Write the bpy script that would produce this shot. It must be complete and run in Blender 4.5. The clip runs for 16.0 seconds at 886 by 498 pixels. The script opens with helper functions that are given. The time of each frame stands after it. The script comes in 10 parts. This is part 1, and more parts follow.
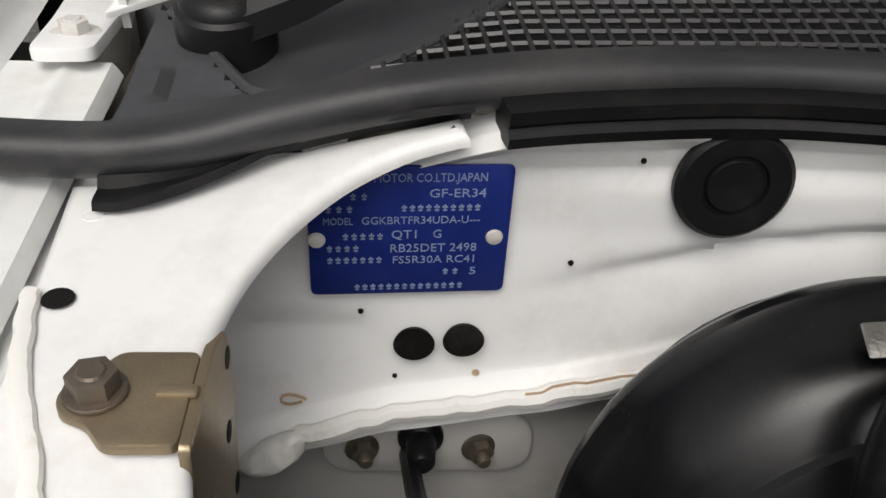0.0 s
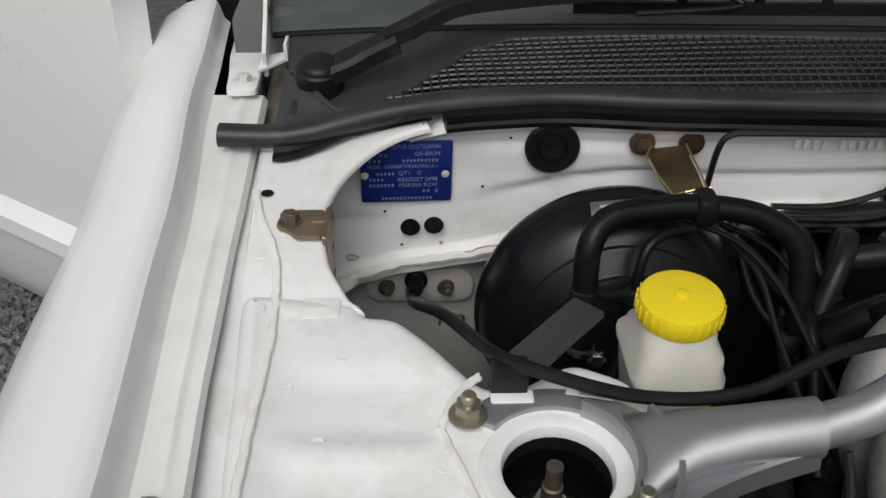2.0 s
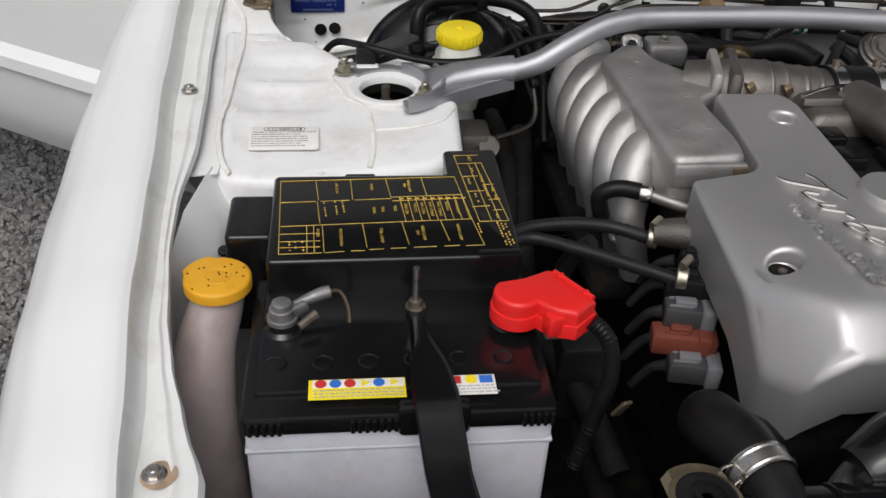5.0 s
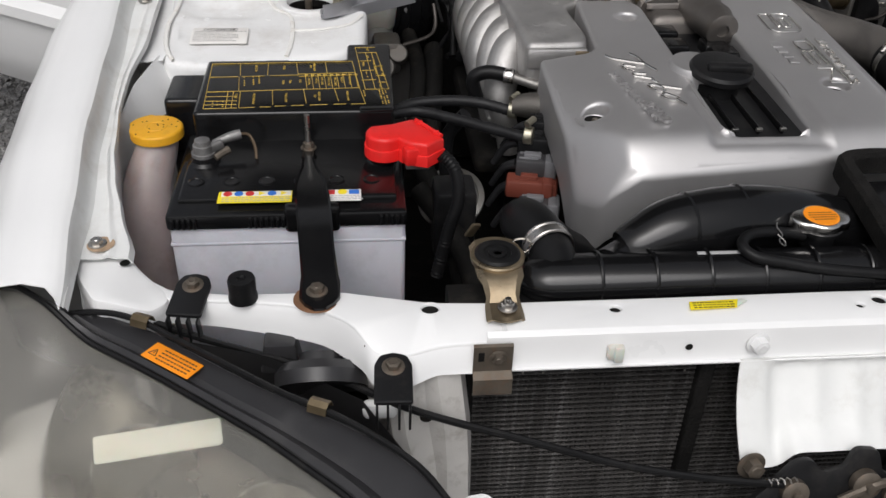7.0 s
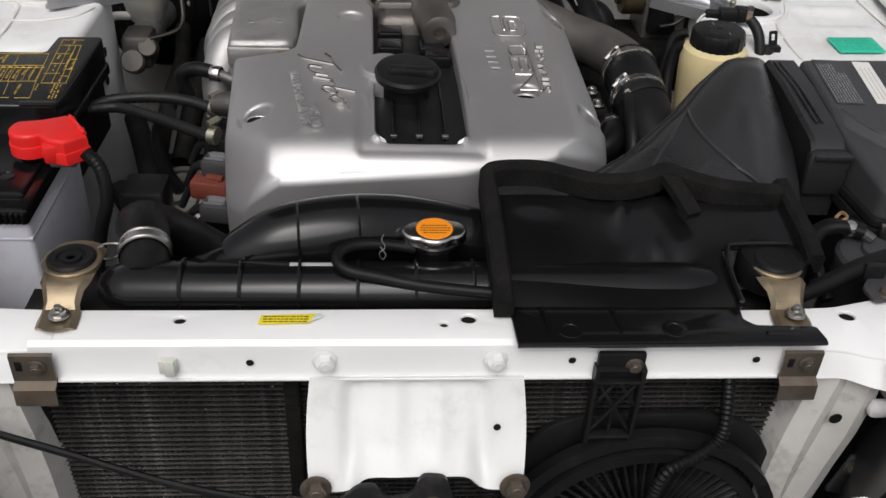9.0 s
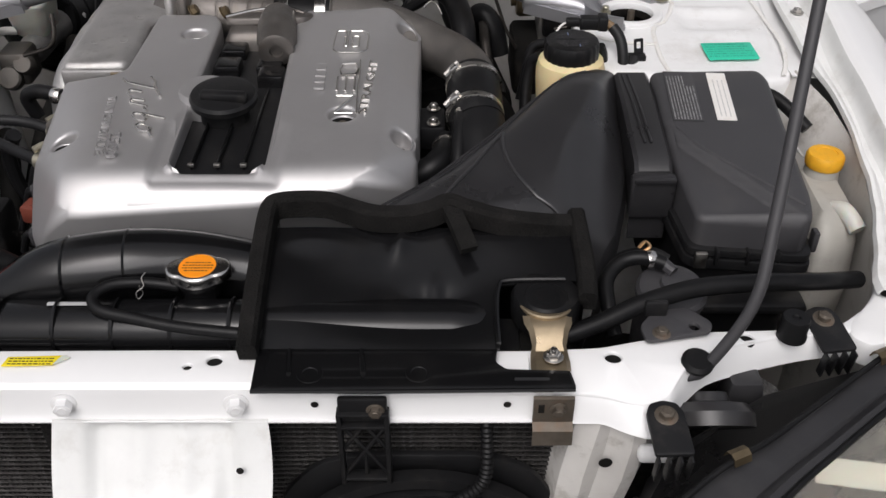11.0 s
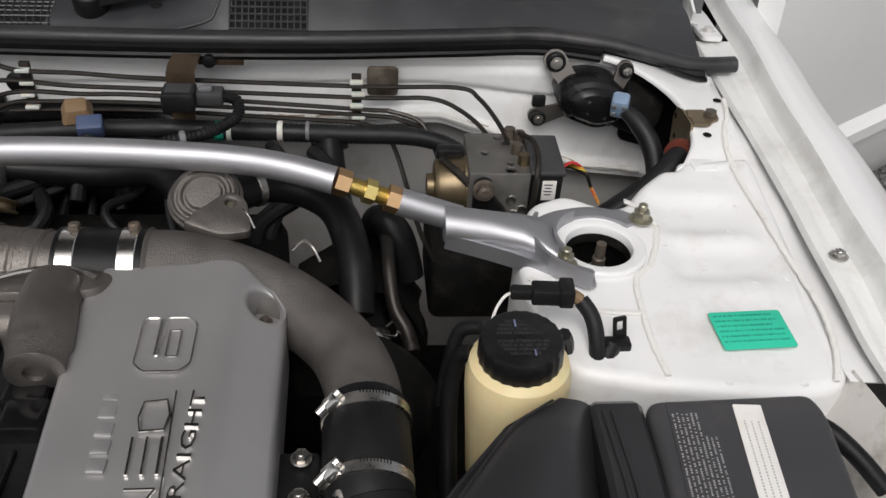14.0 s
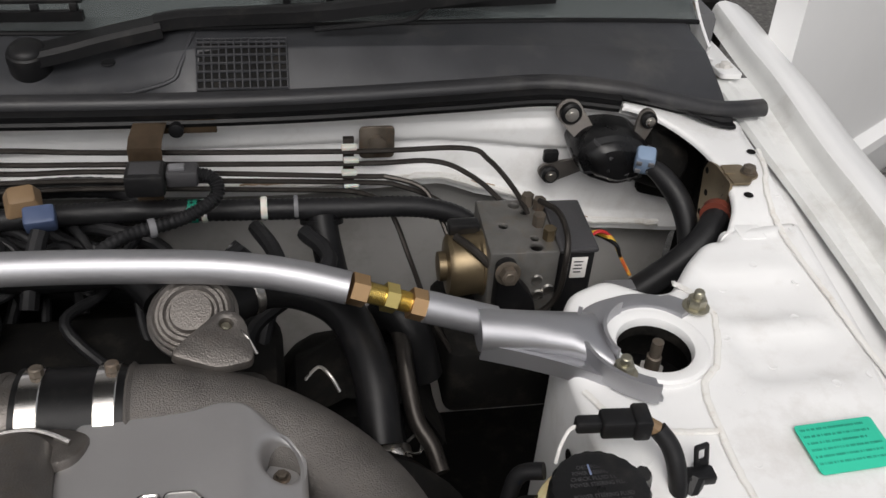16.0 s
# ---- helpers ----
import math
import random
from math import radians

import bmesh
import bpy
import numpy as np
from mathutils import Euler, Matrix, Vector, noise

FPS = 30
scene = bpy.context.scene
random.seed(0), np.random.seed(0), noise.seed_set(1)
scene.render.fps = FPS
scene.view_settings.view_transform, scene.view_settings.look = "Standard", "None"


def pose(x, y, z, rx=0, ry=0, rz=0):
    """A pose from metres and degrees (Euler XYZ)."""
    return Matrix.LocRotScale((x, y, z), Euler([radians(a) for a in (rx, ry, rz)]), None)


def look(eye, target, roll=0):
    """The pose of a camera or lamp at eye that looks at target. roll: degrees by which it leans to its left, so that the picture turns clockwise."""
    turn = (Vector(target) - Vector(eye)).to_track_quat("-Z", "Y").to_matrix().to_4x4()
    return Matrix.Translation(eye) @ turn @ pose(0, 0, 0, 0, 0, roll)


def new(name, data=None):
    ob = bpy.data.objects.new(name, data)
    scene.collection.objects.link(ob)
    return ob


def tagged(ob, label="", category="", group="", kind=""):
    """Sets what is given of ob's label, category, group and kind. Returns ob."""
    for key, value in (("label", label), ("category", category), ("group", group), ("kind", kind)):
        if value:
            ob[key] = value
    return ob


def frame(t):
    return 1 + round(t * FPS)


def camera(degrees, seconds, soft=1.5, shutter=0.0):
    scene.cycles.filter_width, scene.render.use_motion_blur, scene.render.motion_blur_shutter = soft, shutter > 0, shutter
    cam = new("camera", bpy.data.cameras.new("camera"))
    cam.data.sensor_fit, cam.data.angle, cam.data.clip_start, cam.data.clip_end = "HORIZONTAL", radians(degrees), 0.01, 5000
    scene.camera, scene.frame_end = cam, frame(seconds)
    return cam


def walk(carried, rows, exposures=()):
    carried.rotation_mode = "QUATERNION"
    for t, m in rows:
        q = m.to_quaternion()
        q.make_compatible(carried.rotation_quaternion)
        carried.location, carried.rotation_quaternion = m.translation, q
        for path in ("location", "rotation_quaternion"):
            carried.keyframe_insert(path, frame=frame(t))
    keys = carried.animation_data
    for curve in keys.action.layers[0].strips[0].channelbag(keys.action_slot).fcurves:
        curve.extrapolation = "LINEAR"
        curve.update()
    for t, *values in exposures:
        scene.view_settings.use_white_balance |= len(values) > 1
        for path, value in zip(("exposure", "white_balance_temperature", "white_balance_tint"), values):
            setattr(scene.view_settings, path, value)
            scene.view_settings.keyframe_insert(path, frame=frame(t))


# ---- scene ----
cam = camera(52.4, 16.0)
METRES, EYE, TILT, LEAN, TURN = 2.8, 1.05, -35.0, -2.55, -2.6
ROWS = [
    (0.0, 0.0, 0.0, 0.0, 0.0, 0.0, -0.0),
    (0.5, 0.0047, -0.041, -0.003, 1.08, -0.87, 0.1),
    (1.0, 0.0064, -0.0847, -0.0054, 2.5, -0.8, 0.46),
    (1.5, 0.0076, -0.1197, -0.0134, 3.03, -0.86, -0.13),
    (2.0, 0.0134, -0.1438, -0.0189, 1.61, -0.34, 0.73),
    (2.5, 0.0167, -0.1867, -0.0419, -0.47, -0.05, 1.71),
    (3.0, 0.0164, -0.2267, -0.062, -1.5, 0.46, 1.85),
    (3.5, 0.0168, -0.2572, -0.08, -2.23, 0.56, 1.71),
    (4.0, 0.0266, -0.2853, -0.1008, -1.41, 0.5, 0.86),
    (6.5, 0.0462, -0.3849, -0.1658, -3.94, 0.04, 3.49),
    (7.0, 0.0785, -0.4073, -0.1858, -1.55, 0.07, 2.13),
    (7.5, 0.1053, -0.4274, -0.1955, -1.42, 1.15, 2.81),
    (8.0, 0.1413, -0.4236, -0.1944, -2.5, 1.81, 3.56),
    (8.5, 0.1868, -0.4078, -0.1868, -1.7, 1.13, 2.24),
    (9.0, 0.2131, -0.3966, -0.1849, -0.51, -0.11, 0.34),
    (9.5, 0.2522, -0.3922, -0.1808, 1.95, -1.03, -0.92),
    (10.0, 0.298, -0.3924, -0.1747, 4.46, -1.66, 0.66),
    (12.5, 0.3075, -0.338, -0.1269, -1.91, -1.84, 0.66),
    (13.0, 0.2959, -0.3093, -0.1034, -4.18, -1.04, 1.34),
    (13.5, 0.2922, -0.28, -0.0875, -3.48, -1.17, 0.98),
    (14.0, 0.311, -0.2416, -0.0583, -1.72, -1.64, 0.72),
    (14.5, 0.318, -0.2207, -0.048, -2.54, -2.57, 1.51),
    (15.0, 0.3102, -0.2116, -0.035, -4.88, -2.4, 2.85),
    (15.5, 0.3018, -0.203, -0.0304, -6.0, -2.07, 3.52),
    (16.0, 0.2868, -0.195, -0.0246, -5.92, -2.57, 3.09),
]
walk(cam, [(t, pose(-0.564, 0.0, EYE, TILT, LEAN, TURN) @ pose(METRES * x, METRES * y, METRES * z, 90 + pitch, roll, yaw)) for t, x, y, z, yaw, pitch, roll in ROWS], exposures=[(0.0, -0.2, 6700, 10), (1.0, -0.46, 6800, 10), (1.5, -0.57, 6550, 9), (2.0, -0.63, 6500, 9), (3.0, -0.6, 6350, 8), (4.0, -0.54, 6450, 10), (7.0, -0.47, 6450, 11), (9.0, -0.52, 6500, 11), (10.0, -0.4, 6500, 12), (12.5, -0.36, 6500, 14), (13.0, -0.35, 6500, 13), (14.0, -0.39, 6550, 11), (16.0, -0.36, 6600, 11)])

from mathutils.geometry import delaunay_2d_cdt

XC = 0.006          # centre line of the car


# ---- small geometry kit ----
def thing(name, at, label, category, group="", kind=""):
    ob = new(name)
    ob.empty_display_size = 0.02
    ob.matrix_basis = Matrix.Translation(at)
    return tagged(ob, label, category, group, kind)


def world_of(ob):
    m = ob.matrix_basis.copy()
    while ob.parent:
        m = ob.parent.matrix_basis @ ob.matrix_parent_inverse @ m
        ob = ob.parent
    return m


def part(name, bm, material, parent=None, label="", sharp=35, local=False):
    """Links a bmesh, drawn in world places (or the parent's own, if local), as one mesh object."""
    bmesh.ops.recalc_face_normals(bm, faces=bm.faces)
    me = bpy.data.meshes.new(name)
    bm.to_mesh(me)
    bm.free()
    for p in me.polygons:
        p.use_smooth = True
    me.set_sharp_from_angle(angle=radians(sharp))
    me.materials.append(material)
    ob = new(name, me)
    if parent:
        ob.parent = parent
        if not local:
            ob.matrix_parent_inverse = world_of(parent).inverted()
    if label:
        ob["label"] = label
    if name in ("printed_bar", "label_bar", "worm_slots", "thread", "stamped_bar"):
        tagged(ob, kind="stuff")
    return ob


def whole(name, bm, material, label, category, group="", kind="", sharp=35):
    return tagged(part(name, bm, material, None, "", sharp), label, category, group, kind)


def shared(name, me, parent, m, label=""):
    """One more piece on mesh data that is already there, at the world pose m."""
    ob = new(name, me)
    ob.parent = parent
    ob.matrix_parent_inverse = world_of(parent).inverted()
    ob.matrix_basis = m
    if label:
        ob["label"] = label
    return ob


def mesh_of(bm, material, sharp=35):
    bmesh.ops.recalc_face_normals(bm, faces=bm.faces)
    me = bpy.data.meshes.new("piece")
    bm.to_mesh(me)
    bm.free()
    for p in me.polygons:
        p.use_smooth = True
    me.set_sharp_from_angle(angle=radians(sharp))
    me.materials.append(material)
    return me


def B():
    return bmesh.new()


def moved(bm, m, since=0):
    bm.verts.ensure_lookup_table()
    bmesh.ops.transform(bm, matrix=m, verts=bm.verts[since:])
    return bm


def curve_pts(pts, n=6, closed=False):
    """Catmull-Rom through the points."""
    p = [Vector(q) for q in pts]
    if len(p) < 3:
        return p
    out = []
    k = len(p)
    for i in range(k if closed else k - 1):
        if closed:
            a, b, c, d = p[i - 1], p[i], p[(i + 1) % k], p[(i + 2) % k]
        else:
            a, b, c, d = p[max(i - 1, 0)], p[i], p[i + 1], p[min(i + 2, k - 1)]
        for j in range(n):
            t = j / n
            out.append(0.5 * ((2 * b) + (c - a) * t + (2 * a - 5 * b + 4 * c - d) * t * t + (3 * b - a - 3 * c + d) * t ** 3))
    if not closed:
        out.append(p[-1])
    return out


def fil(pts, r, n=4):
    """A closed outline with its corners rounded."""
    p = [Vector(q) for q in pts]
    out = []
    for i, b in enumerate(p):
        a, c = p[i - 1], p[(i + 1) % len(p)]
        u, v = (a - b), (c - b)
        q = min(r, u.length * 0.45, v.length * 0.45)
        s, e = b + u.normalized() * q, b + v.normalized() * q
        for j in range(n + 1):
            t = j / n
            out.append(s * (1 - t) ** 2 + b * 2 * t * (1 - t) + e * t * t)
    return out


def circle(cx, cy, r, n=20, ry=None):
    return [Vector((cx + r * math.cos(a), cy + (ry or r) * math.sin(a))) for a in (2 * math.pi * i / n for i in range(n))]


def rect(x0, y0, x1, y1):
    return [(x0, y0), (x1, y0), (x1, y1), (x0, y1)]


def area2(p):
    return sum(p[i - 1][0] * p[i][1] - p[i][0] * p[i - 1][1] for i in range(len(p)))


def inset(pts, d):
    p = [Vector((q[0], q[1])) for q in pts]
    s = 1 if area2(p) > 0 else -1
    out = []
    for i, b in enumerate(p):
        u = (b - p[i - 1])
        v = (p[(i + 1) % len(p)] - b)
        u = u.normalized() if u.length > 1e-9 else v.normalized()
        v = v.normalized() if v.length > 1e-9 else u
        n1, n2 = Vector((-u.y, u.x)), Vector((-v.y, v.x))
        n = n1 + n2
        n = n.normalized() if n.length > 1e-6 else n1
        k = min(1 / max(n.dot(n1), 0.5), 1.6)
        out.append(b + n * s * d * k)
    return out


def ring(bm, pts):
    return [bm.verts.new(p) for p in pts]


def bridge(bm, a, b, closed=True):
    n = len(a)
    for i in range(n if closed else n - 1):
        j = (i + 1) % n
        try:
            bm.faces.new((a[i], a[j], b[j], b[i]))
        except ValueError:
            pass


def inside(p, poly):
    hit = False
    for i in range(len(poly)):
        a, b = poly[i - 1], poly[i]
        if (a[1] > p[1]) != (b[1] > p[1]) and p[0] < (b[0] - a[0]) * (p[1] - a[1]) / (b[1] - a[1]) + a[0]:
            hit = not hit
    return hit


def cap(bm, loops, grid=0.0, height=None):
    """Fills the first loop, as seen from above, leaving the others open."""
    flat = [v for lp in loops for v in lp]
    edges, k = [], 0
    for lp in loops:
        edges += [(k + i, k + (i + 1) % len(lp)) for i in range(len(lp))]
        k += len(lp)
    polys = [[(v.co.x, v.co.y) for v in lp] for lp in loops]
    places = [Vector((v.co.x, v.co.y)) for v in flat]
    if grid:
        xs, ys = [p.x for p in places], [p.y for p in places]
        y = min(ys) + grid / 2
        while y < max(ys):
            x = min(xs) + grid / 2
            while x < max(xs):
                c = Vector((x, y))
                if inside(c, polys[0]) and not any(inside(c, h) for h in polys[1:]) and min((c - p).length for p in places[:len(flat)]) > grid * 0.5:
                    places.append(c)
                x += grid
            y += grid
    pts, _, tris, origin, _, _ = delaunay_2d_cdt(places, edges, [], 0, 1e-7)
    made = []
    for p, o in zip(pts, origin):
        if o and o[0] < len(flat):
            made.append(flat[o[0]])
        else:
            z = height(p.x, p.y) if height else min(flat, key=lambda v: (v.co.xy - p).length).co.z
            made.append(bm.verts.new((p.x, p.y, z)))
    for t in tris:
        c = sum((Vector((pts[i].x, pts[i].y)) for i in t), Vector((0, 0))) / len(t)
        if inside(c, polys[0]) and not any(inside(c, h) for h in polys[1:]):
            try:
                bm.faces.new([made[i] for i in t])
            except ValueError:
                pass


def plate(outline, z0, z1, r=0.002, holes=(), zf=None, bm=None, bottom=True, hole_depth=None, steps=2, grid=0.0):
    """A plate with a rounded upper edge, in x and y, from z0 up to z1 (plus zf(x, y)), with holes through it."""
    bm = bm or B()
    f = zf or (lambda x, y: 0.0)
    at = lambda p, z: (p[0], p[1], z + f(p[0], p[1]))
    outline = [Vector((p[0], p[1])) for p in outline]
    rims = []
    lows = []
    for k, o in enumerate([outline] + [list(h) for h in holes]):
        o = [Vector((p[0], p[1])) for p in o]
        d = r if k == 0 else -r
        loops = []
        low = z0 if k == 0 or hole_depth is None else z1 - hole_depth
        loops.append(ring(bm, [at(p, low) for p in o]))
        for s in range(steps + 1):
            a = math.pi / 2 * s / steps
            loops.append(ring(bm, [at(p, z1 - r + r * math.sin(a)) for p in inset(o, d * (1 - math.cos(a)))]))
        for a, b in zip(loops, loops[1:]):
            bridge(bm, a, b)
        rims.append(loops[-1])
        lows.append(loops[0])
    cap(bm, rims, grid, lambda x, y: z1 + f(x, y))
    if bottom:
        cap(bm, lows)
    return bm


def rbox(cx, cy, cz, sx, sy, sz, r=0.003, bm=None, taper=1.0, m=None):
    """A box with rounded corners, narrowed towards its top by taper."""
    bm = bm or B()
    n0 = len(bm.verts)
    r = min(r, sx * 0.49, sy * 0.49, sz * 0.49)
    layers = []
    for z, grow, k in ((-sz / 2, -r, 1), (-sz / 2 + r * 0.3, -r * 0.3, 1), (-sz / 2 + r, 0, 1), (sz / 2 - r, 0, taper), (sz / 2 - r * 0.3, -r * 0.3, taper), (sz / 2, -r, taper)):
        a, b = sx / 2 * k + grow, sy / 2 * k + grow
        layers.append(ring(bm, [(p.x, p.y, z) for p in fil(rect(-a, -b, a, b), r, 3)]))
    for a, b in zip(layers, layers[1:]):
        bridge(bm, a, b)
    bm.faces.new(layers[0])
    bm.faces.new(layers[-1])
    return moved(bm, Matrix.Translation((cx, cy, cz)) @ (m or Matrix.Identity(4)), n0)


def frame_along(d, up=Vector((0, 0, 1))):
    d = d.normalized()
    if abs(d.dot(up)) > 0.98:
        up = Vector((0, 1, 0))
    s = d.cross(up).normalized()
    return s, s.cross(d).normalized()


def tube(pts, r, seg=10, n=6, smooth=True, caps=True, bm=None, ribs=None, squash=1.0, inner=None):
    """A tube along the points. r: a radius or one for each point. ribs: (step, depth) for a corrugated hose."""
    bm = bm or B()
    rs = r if isinstance(r, (list, tuple)) else [r] * len(pts)
    p4 = [(*p, q) for p, q in zip(pts, rs)]
    if smooth and len(pts) > 2:
        k = len(pts)
        v = [Vector(q) for q in p4]
        line = []
        for i in range(k - 1):
            a, b, c, d = v[max(i - 1, 0)], v[i], v[i + 1], v[min(i + 2, k - 1)]
            for j in range(n):
                t = j / n
                line.append(0.5 * ((2 * b) + (c - a) * t + (2 * a - 5 * b + 4 * c - d) * t * t + (3 * b - a - 3 * c + d) * t ** 3))
        line.append(v[-1])
    else:
        line = [Vector(q) for q in p4]
    if ribs:
        step, depth = ribs
        fine = []
        for a, b in zip(line, line[1:]):
            k = max(2, int((b - a).length / step * 2))
            fine += [a.lerp(b, j / k) for j in range(k)]
        line = fine + [line[-1]]
        for i, q in enumerate(line):
            q[3] = q[3] - (depth if i % 2 else 0)
    side = None
    rings = []
    for i, q in enumerate(line):
        a, b = line[max(i - 1, 0)], line[min(i + 1, len(line) - 1)]
        d = Vector((b[0] - a[0], b[1] - a[1], b[2] - a[2]))
        if d.length < 1e-9:
            d = Vector((0, 0, 1))
        d.normalize()
        if side is None:
            side, up = frame_along(d)
        else:
            side = (side - d * side.dot(d))
            side = side.normalized() if side.length > 1e-6 else frame_along(d)[0]
            up = side.cross(d).normalized()
        c = Vector((q[0], q[1], q[2]))
        rings.append(ring(bm, [c + side * q[3] * math.cos(t) + up * q[3] * squash * math.sin(t) for t in (2 * math.pi * j / seg for j in range(seg))]))
    for a, b in zip(rings, rings[1:]):
        bridge(bm, a, b)
    if caps:
        bm.faces.new(rings[0])
        bm.faces.new(rings[-1])
    return bm


def lathe(profile, at=(0, 0, 0), axis=(0, 0, 1), seg=20, bm=None, wave=None, caps=True):
    """Turns (radius, height) pairs round an axis. wave: (count, depth) for a gripped rim."""
    bm = bm or B()
    n0 = len(bm.verts)
    rings = []
    for r, z in profile:
        if r < 1e-6:
            rings.append([bm.verts.new((0, 0, z))])
        else:
            rings.append(ring(bm, [((r + (wave[1] * (1 if (j * wave[0] * 2 // seg) % 2 else 0) if wave else 0)) * math.cos(2 * math.pi * j / seg),
                                    (r + (wave[1] * (1 if (j * wave[0] * 2 // seg) % 2 else 0) if wave else 0)) * math.sin(2 * math.pi * j / seg), z) for j in range(seg)]))
    for a, b in zip(rings, rings[1:]):
        if len(a) == 1 and len(b) == 1:
            continue
        if len(a) == 1:
            for i in range(seg):
                bm.faces.new((a[0], b[i], b[(i + 1) % seg]))
        elif len(b) == 1:
            for i in range(seg):
                bm.faces.new((a[i], a[(i + 1) % seg], b[0]))
        else:
            bridge(bm, a, b)
    for e in (rings[0], rings[-1]):
        if caps and len(e) > 1:
            bm.faces.new(e)
    q = Vector((0, 0, 1)).rotation_difference(Vector(axis).normalized()).to_matrix().to_4x4()
    return moved(bm, Matrix.Translation(at) @ q, n0)


def loft(sections, bm=None, caps=True, closed=True):
    bm = bm or B()
    rings = [ring(bm, s) for s in sections]
    for a, b in zip(rings, rings[1:]):
        bridge(bm, a, b, closed)
    if caps and closed:
        bm.faces.new(rings[0])
        bm.faces.new(rings[-1])
    return bm


def sheet(f, nu, nv, bm=None):
    """A surface of f(u, v), u and v from 0 to 1."""
    bm = bm or B()
    rows = [ring(bm, [f(i / nu, j / nv) for j in range(nv + 1)]) for i in range(nu + 1)]
    for a, b in zip(rows, rows[1:]):
        bridge(bm, a, b, False)
    return bm


def thick(bm, d):
    """Gives a sheet thickness."""
    bmesh.ops.recalc_face_normals(bm, faces=bm.faces)
    bmesh.ops.solidify(bm, geom=bm.faces[:], thickness=d)
    return bm


def sweep(profile, path, up=Vector((0, 0, 1)), bm=None, caps=True, closed=True):
    """Carries a profile of (aside, up) pairs along a path of points."""
    bm = bm or B()
    path = [Vector(p) for p in path]
    rings = []
    for i, c in enumerate(path):
        d = (path[min(i + 1, len(path) - 1)] - path[max(i - 1, 0)]).normalized()
        s = d.cross(up).normalized()
        w = s.cross(d).normalized()
        rings.append(ring(bm, [c + s * a + w * b for a, b in profile]))
    for a, b in zip(rings, rings[1:]):
        bridge(bm, a, b, closed)
    if caps and closed:
        bm.faces.new(rings[0])
        bm.faces.new(rings[-1])
    return bm


def lerp_tab(tab, v):
    """Reads a table of (v, value) pairs."""
    if v <= tab[0][0]:
        return tab[0][1]
    for (a, p), (b, q) in zip(tab, tab[1:]):
        if v <= b:
            t = (v - a) / (b - a)
            t = t * t * (3 - 2 * t) * 0.5 + t * 0.5
            return p + (q - p) * t
    return tab[-1][1]


def words(s, size, m, depth=0.0002, bm=None, wide=None):
    """Raised lettering: the text starts at m's origin, runs along its x, and stands on its y."""
    cu = bpy.data.curves.new("lettering", "FONT")
    cu.body, cu.size, cu.extrude, cu.resolution_u = s, size, depth, 2
    ob = bpy.data.objects.new("lettering", cu)
    me = bpy.data.meshes.new_from_object(ob)
    bm = bm or B()
    n0 = len(bm.verts)
    if wide and len(me.vertices):
        w = max(v.co.x for v in me.vertices)
        m = m @ Matrix.Diagonal((wide / max(w, 1e-6), 1, 1, 1))
    bm.from_mesh(me)
    moved(bm, m, n0)
    bpy.data.meshes.remove(me)
    bpy.data.objects.remove(ob)
    bpy.data.curves.remove(cu)
    return bm


def lying(x, y, z, turn=0.0, pitch=0.0):
    return pose(x, y, z, pitch, 0, turn)


def bolt_mesh(material, head=0.0055, high=0.005, washer=0.008, stud=0.0):
    bm = lathe([(washer, 0), (washer, 0.0009), (washer * 0.9, 0.0013), (head * 1.2, 0.0014)], seg=18)
    n0 = len(bm.verts)
    hexa = circle(0, 0, head, 6)
    plate(hexa, 0.001, 0.001 + high, 0.0007, bm=bm, bottom=False)
    bm.verts.ensure_lookup_table()
    if stud:
        lathe([(head * 0.55, high), (head * 0.55, high + stud - 0.001), (head * 0.45, high + stud), (0, high + stud)], seg=12, bm=bm)
    else:
        lathe([(head * 0.6, high + 0.001), (head * 0.5, high + 0.0016), (0, high + 0.0013)], seg=12, bm=bm)
    return mesh_of(bm, material)

# ---- sky and sun: bright overcast ----
world = bpy.data.worlds.new("overcast_sky")
scene.world = world
world.use_nodes = True
wn = world.node_tree
sky = wn.nodes.new("ShaderNodeTexSky")
sky.sky_type, sky.sun_disc = "NISHITA", False
sky.sun_elevation, sky.sun_rotation = radians(58), radians(200)
sky.dust_density, sky.air_density, sky.ozone_density = 6.0, 1.0, 1.0
grey = wn.nodes.new("ShaderNodeHueSaturation")
grey.inputs["Saturation"].default_value = 0.25
wn.links.new(sky.outputs["Color"], grey.inputs["Color"])
wn.links.new(grey.outputs["Color"], wn.nodes["Background"].inputs["Color"])
wn.nodes["Background"].inputs["Strength"].default_value = 0.15
sun = new("sun", bpy.data.lights.new("sun", "SUN"))
sun.data.energy, sun.data.angle, sun.data.color = 1.35, radians(40), (1.0, 0.995, 0.985)
sun.matrix_basis = look((-0.3, -2.5, 2.8), (0, 0, 0))


